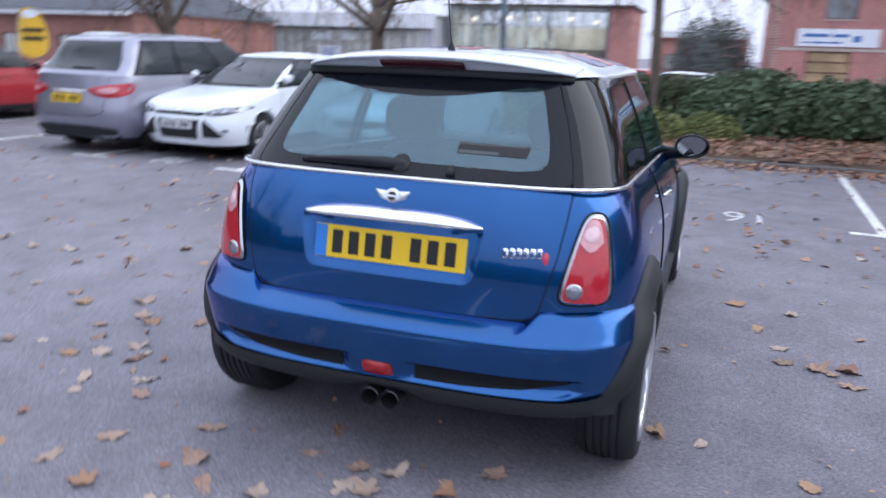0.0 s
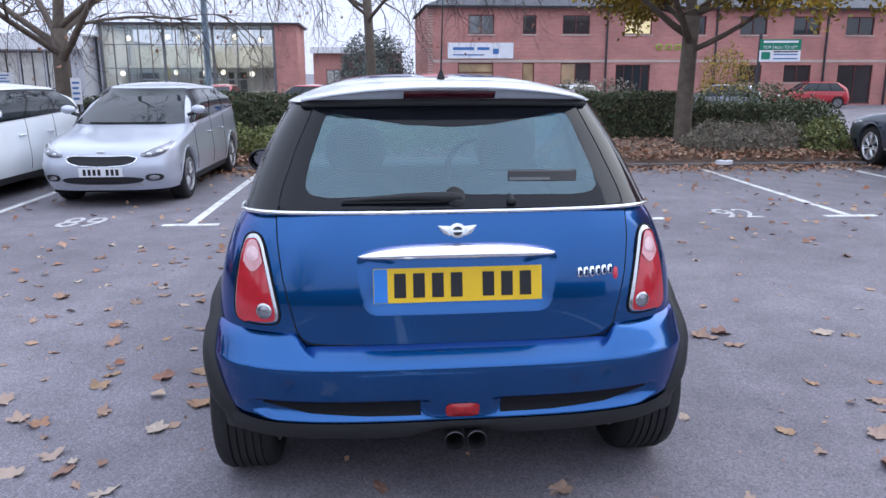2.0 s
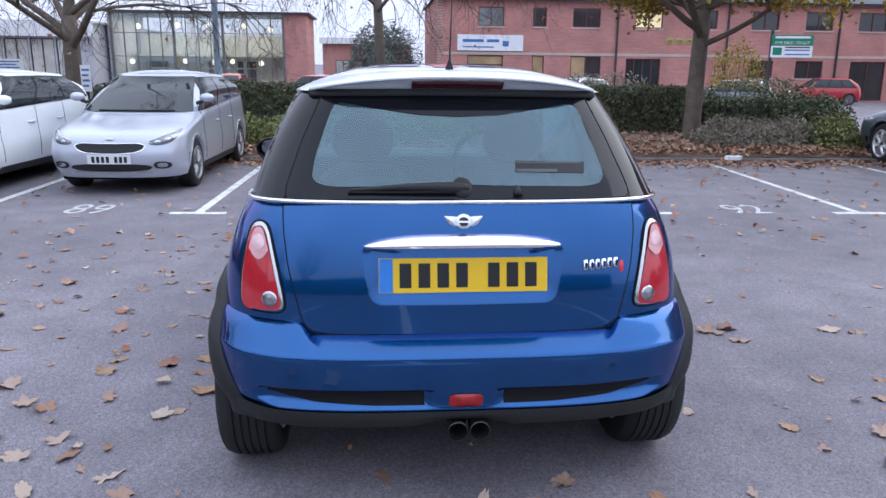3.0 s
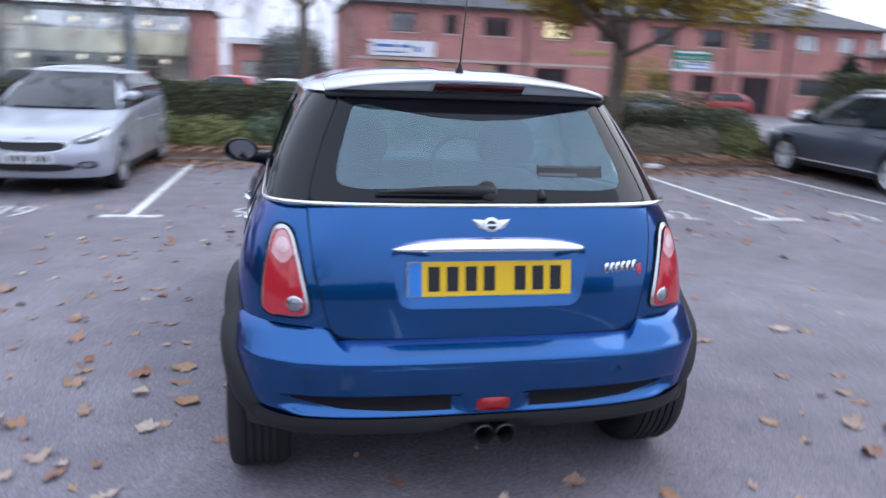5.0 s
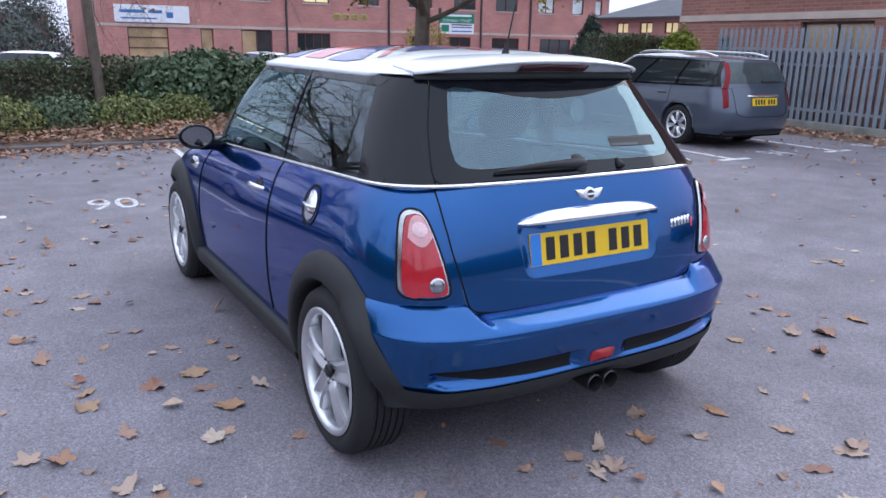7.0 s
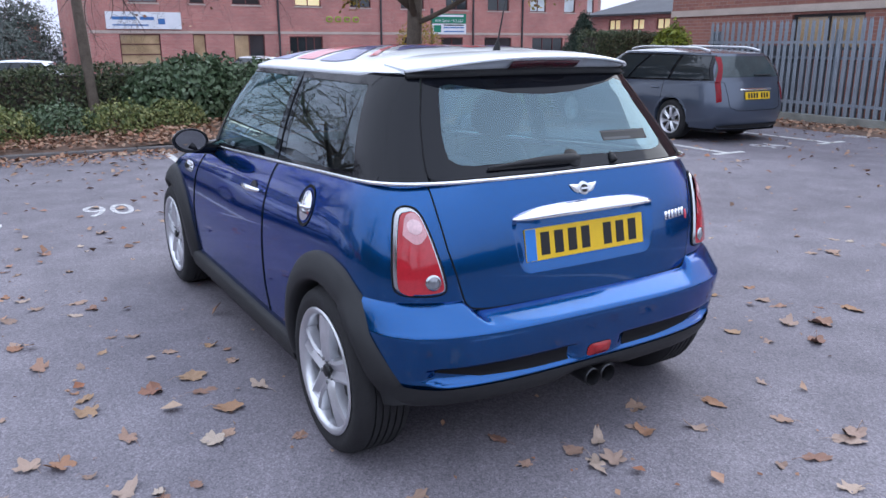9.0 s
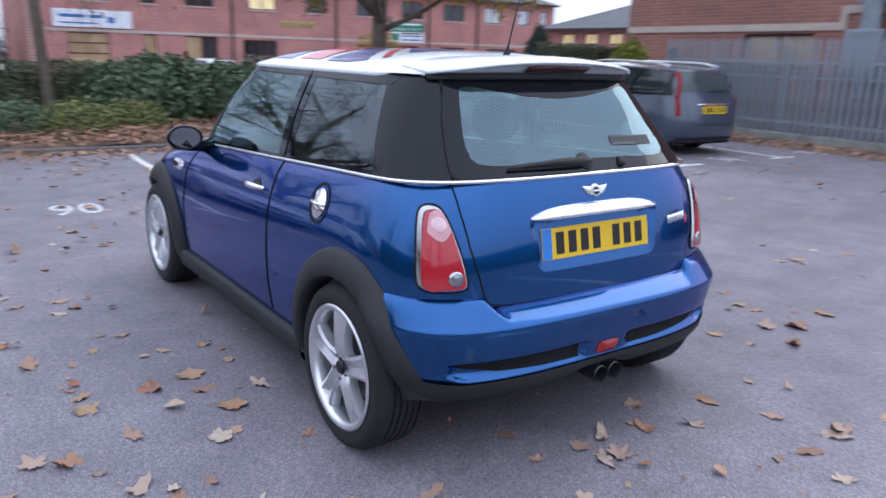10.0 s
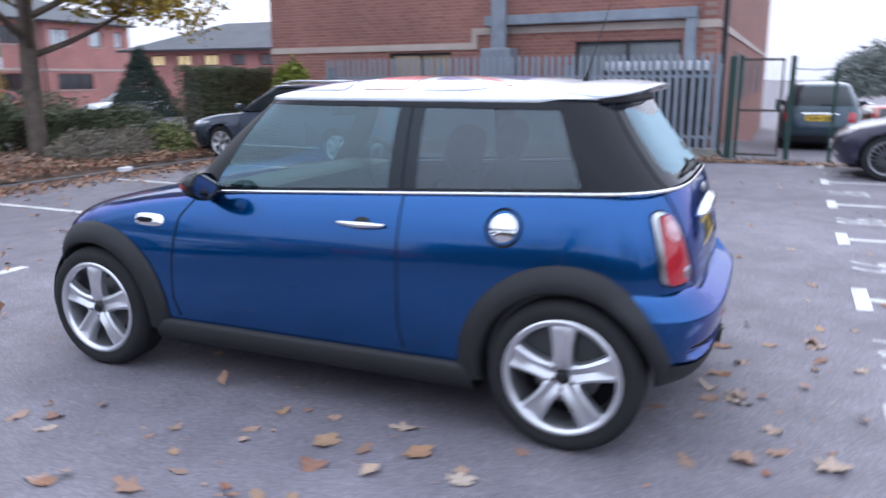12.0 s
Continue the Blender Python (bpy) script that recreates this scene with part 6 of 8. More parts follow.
    for x, y, rake in ((-0.34, 1.25, 14), (0.34, 1.25, 14), (-0.3, 0.62, 12), (0.3, 0.62, 12)):
        tall = y > 1
        seat = part("front_seat" if tall else "rear_seat", boxed(-0.24, 0.24, 0.0, 0.5, 0.0, 0.16, 0.06), M_FABRIC, car, m=pose(x, y, 0.42))
        part("seat_back", cushion(0, 0.1, 0.23, 0.64 if tall else 0.5, 0.075), M_FABRIC, seat, m=pose(0, 0.02, 0, rake), smooth=True)
        part("headrest", cushion(0, 0.65 if tall else 0.51, 0.135, 0.87 if tall else 0.66, 0.06, 2.6), M_FABRIC, seat, m=pose(0, 0.02, 0, rake), smooth=True)
    bm = bmesh.new()
    tube(bm, [(0.185 * math.cos(a), 0, 0.185 * math.sin(a)) for a in [2 * math.pi * k / 32 for k in range(33)]], 0.016, 8)
    box(bm, -0.17, 0.17, -0.01, 0.015, -0.03, 0.03, 0.01)
    box(bm, -0.02, 0.02, 0.0, 0.2, -0.02, 0.02)
    part("steering_wheel", bm, M_TRIM, car, m=pose(0.34, 1.86, 0.95, -22), smooth=True, auto=40)
    part("rear_view_mirror", boxed(-0.12, 0.12, -0.02, 0.02, -0.03, 0.035, 0.015), M_TRIM, car, m=pose(0, 1.92, 1.31))
    # front: lamp and grille
    for s in (-1, 1):
        F = low.front
        part("headlamp", patch(lambda a, b, h: F(a, b, 0.002 + h), rounded(s * 0.52, 0.80, 0.13, 0.1, 2), 5, bulge=0.02, count=40), M_CLEARLENS, car, smooth=True)
    part("front_grille", patch(lambda a, b, h: low.front(a, b, 0.004 + h), rounded(0, 0.62, 0.34, 0.07, 3.5), 4, count=40), M_TRIM, car, smooth=True)
    return car


blue_hatchback()

# ---- other parked cars ----
class Arched(Hull):
    """A cabin over a waist that falls towards the nose, its roof falling away to the tail."""

    def fit_roof(self, base, top, fall, crown):
        self.base, self.rise, self.fall, self.crown = base, top - base, fall, crown
        return self

    def terms(self, y):
        k = self.shear * (min(max(y, self.sy[0]), self.sy[1]) - self.sy[0])
        return k, self.fall * ((y - self.crown) / 4.0) ** 2

    def drop(self, y, z):
        k, q = self.terms(y)
        v = (z - self.base) / self.rise
        return z - k * (1 - v) - q * v

    def lift(self, y, z):
        k, q = self.terms(y)
        return (z + k + (k - q) * self.base / self.rise) / (1 + (k - q) / self.rise)


def parked_car(name, label, m, colour, L=4.3, W=1.8, H=1.48, wheelbase=2.65, rear_over=0.75, belt=0.93, bonnet=0.88, screen=0.62, roof_front=0.40, roof_rear=0.16, tail_rake=0.35,
               plate_front=None, plate_rear=None, front="plain", rear_style="plain", rails=False, R=0.315, spokes=10, rim=0.215, group="", trim_low=True, glass=None, wedge=0.0, fall=0.12, cowl=0.12, pane_rear=0.3):
    """A parked car, nose towards +y, its tail at y = 0. screen, roof_front and roof_rear are shares of its length from the tail."""
    car = thing(name, label, "car", m, group)
    hw = W / 2
    glass = glass or M_DARKGLASS
    ax = (rear_over, rear_over + wheelbase)
    ys = L * screen + L * cowl
    low = Hull(
        tail=[(0.2, 0.10), (0.32, 0.03), (0.5, 0.0), (0.62, 0.015), (0.78, 0.05), (belt, 0.09)],
        nose=[(0.2, L - 0.1), (0.35, L - 0.02), (0.5, L), (0.6, L - 0.02), (bonnet - 0.2, L - 0.075), (bonnet - 0.13, L - 0.18), (bonnet - 0.06, L - 0.42), (bonnet - 0.01, L - 0.68), (max(belt, bonnet + 0.03), ys)],
        width=[(0.2, hw - 0.07), (0.35, hw - 0.02), (0.55, hw), (0.72, hw - 0.012), (belt - 0.06, hw - 0.035), (belt + 0.1, hw - 0.075)],
        tail_len=0.5, tail_pow=3.0, nose_len=0.6, nose_pow=3.3, shear=wedge, shear_from=0.5, shear_span=belt - 0.5, shear_y=(0.3, ys))
    zs = [0.22, 0.3, 0.4, 0.5, 0.58, 0.66, 0.73] + [0.73 + (belt - 0.73) * k / 9 for k in range(1, 10)]
    v, f = low.shell(zs, lambda c: not in_arch(c, R + 0.055, ax, R), n=14, flank=44)
    part("body_shell", mesh_of("body_shell", v, f), colour, car)
    part("bonnet", patch(lambda a, b, h: Vector((a, b, low.drop(b, belt) + 0.006 * (1 - (a / hw) ** 2))), [(p.x, p.y) for p in low.ring(belt - 0.0005, 10, 0, 10)], 6, count=70), colour, car, smooth=True)
    gh = Arched(
        tail=[(belt, 0.10), (belt + 0.2, 0.10 + tail_rake * 0.3), (H - 0.12, L * roof_rear * 0.75), (H, L * roof_rear)],
        nose=[(belt, ys + 0.03), (belt + (H - 0.1 - belt) * 0.5, (ys + L * screen) / 2 - 0.02), (H - 0.1, L * screen - 0.1), (H - 0.03, L * screen - 0.22), (H, L * screen - 0.4)],
        width=[(belt, hw - 0.06), (belt + 0.2, hw - 0.12), (H - 0.12, hw - 0.225), (H - 0.05, hw - 0.275), (H, hw - 0.35)],
        tail_len=0.4, tail_pow=3.2, nose_len=0.42, nose_pow=3.0, shear=wedge, shear_y=(0.3, ys)).fit_roof(belt, H - 0.05, fall, L * screen - 0.5)
    zz = [belt - 0.01 + (H - 0.05 - belt + 0.01) * k / 9 for k in range(10)]
    v, f = gh.shell(zz, n=12, flank=24)
    part("cabin_shell", mesh_of("cabin_shell", v, f), colour, car)
    edge = gh.ring(H - 0.05, 14, 0.0, 20)
    ym = (gh.tail(H - 0.05) + gh.nose(H - 0.05)) / 2
    bm = bmesh.new()
    rows = [[bm.verts.new((p.x * u, ym + (p.y - ym) * u, p.z + 0.055 * (1 - u ** 2.6))) for p in edge] for u in (1.0, 0.985, 0.96, 0.92, 0.86, 0.76, 0.62, 0.45, 0.25, 0.02)]
    for p, q in zip(rows, rows[1:]):
        for i in range(len(p)):
            bm.faces.new((p[i], p[(i + 1) % len(p)], q[(i + 1) % len(p)], q[i]))
    bm.faces.new(rows[-1])
    part("roof", bm, colour, car, smooth=True)
    t0, t1 = belt + 0.035, H - 0.10

    def ylim(z):
        return gh.tail(z) + pane_rear, gh.nose(z) - 0.2
    # side glass in three lights with dark posts
    for s in (-1, 1):
        def sd(y, z, off=0.0, s=s):
            return Vector((s * (gh.half(y, z) + off), y, gh.drop(y, z)))
        a0, a1 = ylim(t0)
        b0, b1 = ylim(t1)
        part("window_surround", quad(sd, (a0 - 0.03, t0 - 0.025), (a1 + 0.05, t0 - 0.025), (b1 + 0.03, t1 + 0.02), (b0 - 0.02, t1 + 0.02), 24, 8, 0.012), M_GLOSSBLACK, car, smooth=True)
        cuts = (0.0, 0.30, 0.64, 1.0)
        for u, w in zip(cuts, cuts[1:]):
            q = [(a0 + (a1 - a0) * u + 0.03, t0), (a0 + (a1 - a0) * w - 0.03, t0), (b0 + (b1 - b0) * w - 0.03, t1), (b0 + (b1 - b0) * u + 0.03, t1)]
            part("side_window", quad(sd, *q, 12, 8, 0.018), glass, car, smooth=True)

        def fl(y, z, off=0.0, s=s):
            return low.side(y, z, s, off)
        for u in (0.335, 0.64):
            y = a0 + (a1 - a0) * u
            part("door_gap", line_on(fl, [(y, belt - 0.01), (y + 0.02, 0.62), (y, 0.34)], 0.004, 0.0, 16), M_GAPSHADE, car)
            part("door_handle", tube(bmesh.new(), [fl(y + 0.08 + 0.18 * k / 6, 0.8, 0.012 + 0.014 * math.sin(math.pi * k / 6)) for k in range(7)], 0.012, 6), colour, car, smooth=True)
        part("door_gap", line_on(fl, [(a1 - 0.02, belt - 0.01), (a1 + 0.03, 0.62), (a1 - 0.03, 0.34)], 0.004, 0.0, 16), M_GAPSHADE, car)
        if rails:
            part("sill_strip", line_on(fl, [(ax[0] + R + 0.08, 0.3), (ax[1] - R - 0.08, 0.3)], 0.012, 0.006, 14), M_RAIL, car, "bright strip along the sill")
        part("sill", quad(fl, (ax[0] + R + 0.06, 0.2), (ax[1] - R - 0.06, 0.2), (ax[1] - R - 0.06, 0.29), (ax[0] + R + 0.06, 0.29), 14, 2, 0.006), M_TRIM, car, smooth=True)
        # mirror
        mc = fl(a1 - 0.05, belt - 0.02) + Vector((s * 0.12, 0.0, 0.08))
        bm = bmesh.new()
        bmesh.ops.create_uvsphere(bm, u_segments=16, v_segments=10, radius=1, matrix=Matrix.Translation(mc) @ Matrix.Diagonal((0.1, 0.06, 0.06, 1)))
        mir = part("door_mirror", bm, colour, car, smooth=True)
        part("mirror_foot", tube(bmesh.new(), [fl(a1 - 0.03, belt - 0.015, -0.02), mc - Vector((s * 0.05, 0, 0.05))], 0.024, 8), M_TRIM, mir)
        part("mirror_glass", boxed(-0.075, 0.075, -0.004, 0.0, -0.042, 0.042, 0.002), M_MIRROR, mir, m=Matrix.Translation(mc - Vector((0, 0.052, 0))))
        # arches, wheels
        for y in ax:
            bm = bmesh.new()
            rows = []
            for i in range(31):
                a = radians(-8 + 196 * i / 30)
                rows.append([bm.verts.new(Vector((s * (max(low.half(min(max(y + r * math.cos(a), 0.12), L - 0.1), low.lift(y, max(0.23, R + r * math.sin(a)))), (hw - 0.1) if 0.35 < y + r * math.cos(a) < L - 0.62 else 0.0) + o), y + r * math.cos(a), max(0.23, R + r * math.sin(a))))) for r, o in ((R + 0.03, -0.16), (R + 0.034, -0.006), (R + 0.042, 0.003), (R + 0.062, 0.004), (R + 0.07, -0.01))])
            for p, q in zip(rows, rows[1:]):
                for j in range(4):
                    bm.faces.new((p[j], p[j + 1], q[j + 1], q[j]))
            part("wheel_arch", bm, colour, car, smooth=True)
            bm = bmesh.new()
            rg = []
            for i in range(17):
                a = radians(-10 + 200 * i / 16)
                rg.append([bm.verts.new((s * xx, y + r * math.cos(a), R + r * math.sin(a))) for r, xx in ((R + 0.05, hw - 0.04), (R + 0.05, hw - 0.32), (0.1, hw - 0.33))])
            for p, q in zip(rg, rg[1:]):
                for j in range(2):
                    bm.faces.new((p[j], p[j + 1], q[j + 1], q[j]))
            part("arch_liner", bm, M_GAPSHADE, car)
            wheel(car, s * (hw - 0.125), y, s, R, 0.205, rim, spokes=spokes, dark=not rails)
    # windscreen and rear window
    fw, rw = gh.width(t0) * 0.93, gh.width(t1) * 0.88
    part("windscreen", quad(lambda a, b, h: gh.front(a, b, h), (-fw, t0 - 0.02), (fw, t0 - 0.02), (rw, H - 0.07), (-rw, H - 0.07), 16, 8, 0.006), glass, car, smooth=True)
    wide = 0.025 if rear_style == "tall" else -0.04
    part("rear_window", quad(lambda a, b, h: gh.rear(a, b, h), (-fw + 0.02 - wide, t0 + 0.03), (fw - 0.02 + wide, t0 + 0.03), (rw + 0.02 + wide, H - 0.09), (-rw - 0.02 - wide, H - 0.09), 18, 8, 0.006), M_BACKGLASS if rear_style == "tall" else glass, car, smooth=True)
    part("rear_wiper", tube(bmesh.new(), [gh.rear(-0.02 + 0.36 * k / 6, t0 + 0.06, 0.02) for k in range(7)], 0.011, 6), M_TRIM, car)
    for k in range(2):
        part("windscreen_wiper", tube(bmesh.new(), [gh.front(-0.5 + 0.5 * k + 0.5 * j / 6, t0 - 0.005, 0.02) for j in range(7)], 0.009, 6), M_TRIM, car)
    # underside slab coloured near-black in place of shade
    part("underbody", boxed(-hw + 0.16, hw - 0.16, 0.2, L - 0.25, 0.17, 0.3, 0.03), M_GAPSHADE, car)
    F, B = low.front, low.rear

    def fp(n, loop, material, off=0.004, bulge=0.0, inner=None, lab=""):
        return part(n, patch(lambda a, b, h: F(a, b, off + h), loop, 4, bulge=bulge, count=40, inner_outline=inner), material, car, lab, smooth=True)

    def rp(n, loop, material, off=0.004, bulge=0.0, lab=""):
        return part(n, patch(lambda a, b, h: B(a, b, off + h), loop, 4, bulge=bulge, count=40), material, car, lab, smooth=True)
    # front
    if front == "wide":       # slim upper grille, broad intake with fog lamps
        fp("upper_grille", smooth_loop([(-0.43, 0.70), (-0.38, 0.565), (0, 0.525), (0.38, 0.565), (0.43, 0.70), (0, 0.685)], 1), M_TRIM, 0.006)
        fp("grille_surround", smooth_loop([(-0.45, 0.712), (-0.392, 0.556), (0, 0.513), (0.392, 0.556), (0.45, 0.712), (0, 0.698)], 1), M_CHROME, 0.004, inner=smooth_loop([(-0.43, 0.70), (-0.38, 0.565), (0, 0.525), (0.38, 0.565), (0.43, 0.70), (0, 0.685)], 1))
        fp("badge", rounded(0, 0.765, 0.06, 0.028, 2), M_SATIN, 0.006, 0.008)
        fp("lower_intake", smooth_loop([(-0.52, 0.40), (-0.47, 0.30), (0.47, 0.30), (0.52, 0.40)], 2), M_TRIM, 0.006)
        fp("intake_blade", rounded(0, 0.285, 0.5, 0.012, 4), M_CHROME, 0.008)
        for s in (-1, 1):
            hl = smooth_loop([(s * 0.44, 0.68), (s * 0.60, 0.655), (s * 0.745, 0.72), (s * 0.79, 0.87), (s * 0.765, 0.91), (s * 0.66, 0.85), (s * 0.50, 0.755)], 2)
            lamp = fp("headlamp", hl, M_LAMPDARK, 0.004, 0.014, lab="clear headlamp")
            for cx, cz, rr in ((0.57, 0.72, 0.042), (0.67, 0.76, 0.05)):
                part("lamp_reflector", patch(lambda a, b, h: F(a, b, 0.015 + h), rounded(s * cx, cz, rr * 0.75, rr * 0.7, 2), 3, bulge=0.006, count=24), M_SATIN, lamp, smooth=True)
            part("lamp_strip", line_on(F, [(s * 0.48, 0.735), (s * 0.62, 0.81), (s * 0.75, 0.885)], 0.009, 0.014, 14), M_CLEARLENS, lamp, smooth=True)
            fog = fp("fog_lamp", rounded(s * 0.61, 0.38, 0.1, 0.045, 2.4), M_TRIM, 0.008)
            part("fog_lens", patch(lambda a, b, h: F(a, b, 0.011 + h), rounded(s * 0.61, 0.38, 0.06, 0.03, 2), 3, bulge=0.006, count=24), M_SATIN, fog, smooth=True)
    elif front == "trapezium":
        fp("upper_grille", smooth_loop([(-0.42, 0.70), (-0.40, 0.65), (0.40, 0.65), (0.42, 0.70)], 0), M_TRIM, 0.006)
        fp("badge", rounded(0, 0.72, 0.06, 0.028, 2), M_CHROME, 0.006, 0.008)
        fp("lower_grille", smooth_loop([(-0.36, 0.58), (-0.32, 0.31), (0.32, 0.31), (0.36, 0.58)], 0), M_TRIM, 0.006)
        for s in (-1, 1):
            fp("side_intake", smooth_loop([(s * 0.42, 0.6), (s * 0.405, 0.34), (s * 0.6, 0.335), (s * 0.68, 0.36), (s * 0.6, 0.44)], 0), M_TRIM, 0.006)
            hl = smooth_loop([(s * 0.40, 0.675), (s * 0.60, 0.645), (s * 0.80, 0.70), (s * 0.85, 0.79), (s * 0.80, 0.81), (s * 0.64, 0.785), (s * 0.46, 0.73)], 2)
            lamp = fp("headlamp", hl, M_LAMPDARK, 0.004, 0.014, lab="clear swept headlamp")
            for cx, cz, rr in ((0.56, 0.695, 0.032), (0.69, 0.725, 0.042)):
                part("lamp_reflector", patch(lambda a, b, h: F(a, b, 0.015 + h), rounded(s * cx, cz, rr * 0.75, rr * 0.7, 2), 3, bulge=0.006, count=24), M_SATIN, lamp, smooth=True)
            fp("fog_lamp", rounded(s * 0.70, 0.43, 0.036, 0.024, 2), M_LAMPDARK, 0.005)
    else:
        fp("upper_grille", rounded(0, 0.66, 0.36, 0.05, 5), M_TRIM, 0.006)
        fp("lower_intake", rounded(0, 0.4, 0.45, 0.07, 5), M_TRIM, 0.006)
        for s in (-1, 1):
            fp("headlamp", smooth_loop([(s * 0.46, 0.60), (s * 0.66, 0.60), (s * 0.82, 0.70), (s * 0.80, 0.77), (s * 0.5, 0.70)], 2), M_CLEARLENS, 0.004, 0.012)
            fp("fog_lamp", rounded(s * 0.64, 0.38, 0.07, 0.03, 2.4), M_CHROME, 0.008)
    # tail
    edge = 0.29 if rear_style == "tall" else 0.37
    rp("bumper_trim", smooth_loop([(-hw + 0.13, edge), (-hw + 0.15, 0.23), (hw - 0.15, 0.23), (hw - 0.13, edge)], 1), M_TRIM, 0.02)
    for s in (-1, 1):
        if rear_style == "tall":
            lp = smooth_loop([(s * (hw - 0.1), 0.62), (s * (hw - 0.17), 0.64), (s * (hw - 0.19), belt + 0.005), (s * (hw - 0.125), belt + 0.005)], 0)
        elif rear_style == "wide":
            lp = smooth_loop([(s * (hw - 0.03), 0.76), (s * 0.60, 0.735), (s * 0.44, 0.775), (s * 0.33, 0.85), (s * 0.50, 0.885), (s * (hw - 0.1), 0.925), (s * (hw - 0.03), 0.93)], 2)
        else:
            lp = smooth_loop([(s * (hw - 0.12), 0.62), (s * (hw - 0.28), 0.64), (s * (hw - 0.24), belt - 0.05), (s * (hw - 0.11), belt - 0.06)], 2)
        rp("tail_lamp", lp, M_DEEPRED if rear_style == "tall" else M_REDLENS, 0.004, 0.012, "red tail lamp")
        if rear_style == "wide":
            rp("pale_lens", smooth_loop([(s * (hw - 0.12), 0.80), (s * 0.56, 0.79), (s * 0.47, 0.83), (s * 0.58, 0.86), (s * (hw - 0.12), 0.88)], 2), M_PINKLENS, 0.018, 0.004)
        if rear_style == "tall":
            part("upper_tail_lamp", quad(lambda a, b, h: gh.rear(a, b, h), (s * (hw - 0.112), belt - 0.01), (s * (hw - 0.178), belt - 0.01), (s * (hw - 0.305), H - 0.1), (s * (hw - 0.255), H - 0.1), 4, 10, 0.012), M_DEEPRED, car, "tall red tail lamp", smooth=True)
    part("tailgate_gap", line_on(B, [(-hw + 0.24, belt - 0.02), (-hw + 0.28, 0.55), (-0.4, 0.5), (0.4, 0.5), (hw - 0.28, 0.55), (hw - 0.24, belt - 0.02)], 0.004, 0.001, 50), M_GAPSHADE, car)
    for where, col in (("f", plate_front), ("r", plate_rear)):
        if col is None:
            continue
        if where == "f":
            z = 0.455 if front != "trapezium" else 0.5
            p = F(0, z, 0.02)
            pl = part("number_plate", boxed(-0.26, 0.26, -0.006, 0.006, -0.056, 0.056, 0.003), col, car, "number plate with plain bars", m=Matrix.Translation(p) @ pose(0, 0, 0, 4, 0, 180))
        else:
            z = 0.72
            p = B(0, z, 0.012)
            pl = part("number_plate", boxed(-0.26, 0.26, -0.006, 0.006, -0.056, 0.056, 0.003), col, car, "number plate with plain bars", m=Matrix.Translation(p) @ pose(0, 0, 0, -10))
            rp("tailgate_strip", rounded(0, 0.81, 0.34, 0.016, 4), M_CHROME, 0.006, 0.01)
        bars(pl, -0.22, 0.245, -0.038, 0.038, -0.0062, (4, 3), M_INK)
    if rails:
        for s in (-1, 1):
            y0, y1 = gh.tail(H - 0.05) + 0.25, gh.nose(H - 0.05) - 0.35
            part("roof_rail", tube(bmesh.new(), [Vector((s * (hw - 0.27), y0 + (y1 - y0) * k / 12, gh.drop(y0 + (y1 - y0) * k / 12, H - 0.02) + 0.045 * min(1, min(k, 12 - k) / 1.5))) for k in range(13)], 0.02, 8), M_RAIL, car, smooth=True)
    return car


def bay(x, tail_or_nose, face, yaw=0.0, dz=0.0, L=4.3):
    """A pose for a parked car: face 'n' has its tail at that y, 's' its nose."""
    if face == "n":
        return pose(x, tail_or_nose, dz, 0, 0, yaw)
    return pose(x, tail_or_nose + L, dz, 0, 0, 180 + yaw)


parked_car("silver_hatchback", "silver five-door hatchback parked nose out in its bay", bay(-3.07, 6.36, "s", -2.4, L=4.3 * 0.91) @ Matrix.Scale(0.91, 4), M_SILVER, L=4.3, W=1.7, H=1.5, wheelbase=2.65, rear_over=0.78, belt=1.09, bonnet=1.0, screen=0.585, cowl=0.175, front="wide", plate_front=M_PLATEWHITE, plate_rear=M_YELLOW, roof_rear=0.13, spokes=10, R=0.32, wedge=0.048, fall=0.34)
parked_car("white_hatchback", "white five-door hatchback parked nose out in its bay", bay(-5.16, 5.72, "s", -4.0, L=4.3 * 0.93) @ Matrix.Scale(0.93, 4), M_WHITECAR, L=4.3, W=1.68, H=1.47, wheelbase=2.68, rear_over=0.78, belt=1.05, bonnet=1.0, screen=0.59, cowl=0.17, front="trapezium", plate_front=M_PLATEWHITE, plate_rear=M_YELLOW, roof_rear=0.13, spokes=10, wedge=0.03, fall=0.3)
parked_car("people_carrier", "silver-grey people carrier parked nose in", bay(-7.06, 5.55, "n", -4.0), M_PURPLE_GREY, L=4.5, W=1.74, H=1.57, wheelbase=2.75, rear_over=0.85, belt=1.02, bonnet=0.98, rear_style="wide", plate_rear=M_YELLOW, roof_rear=0.13, tail_rake=0.7, R=0.325, spokes=10)
parked_car("red_car", "red hatchback parked nose in near the hedge", bay(-12.0, 6.0, "n", -3.0), M_RED, L=4.2, W=1.72, H=1.38, wheelbase=2.55, belt=0.92, bonnet=0.88, plate_rear=M_YELLOW, spokes=10)
parked_car("estate_car", "slate-grey estate car with roof rails parked nose in", bay(8.36, 5.55, "n", -4.0), M_SLATE, L=4.55, W=1.62, H=1.41, wheelbase=2.62, rear_over=1.02, belt=0.93, bonnet=0.9, rear_style="tall", plate_rear=M_YELLOW, roof_rear=0.07, tail_rake=0.2, rails=True, spokes=7, wedge=0.02, fall=0.1, pane_rear=0.17)
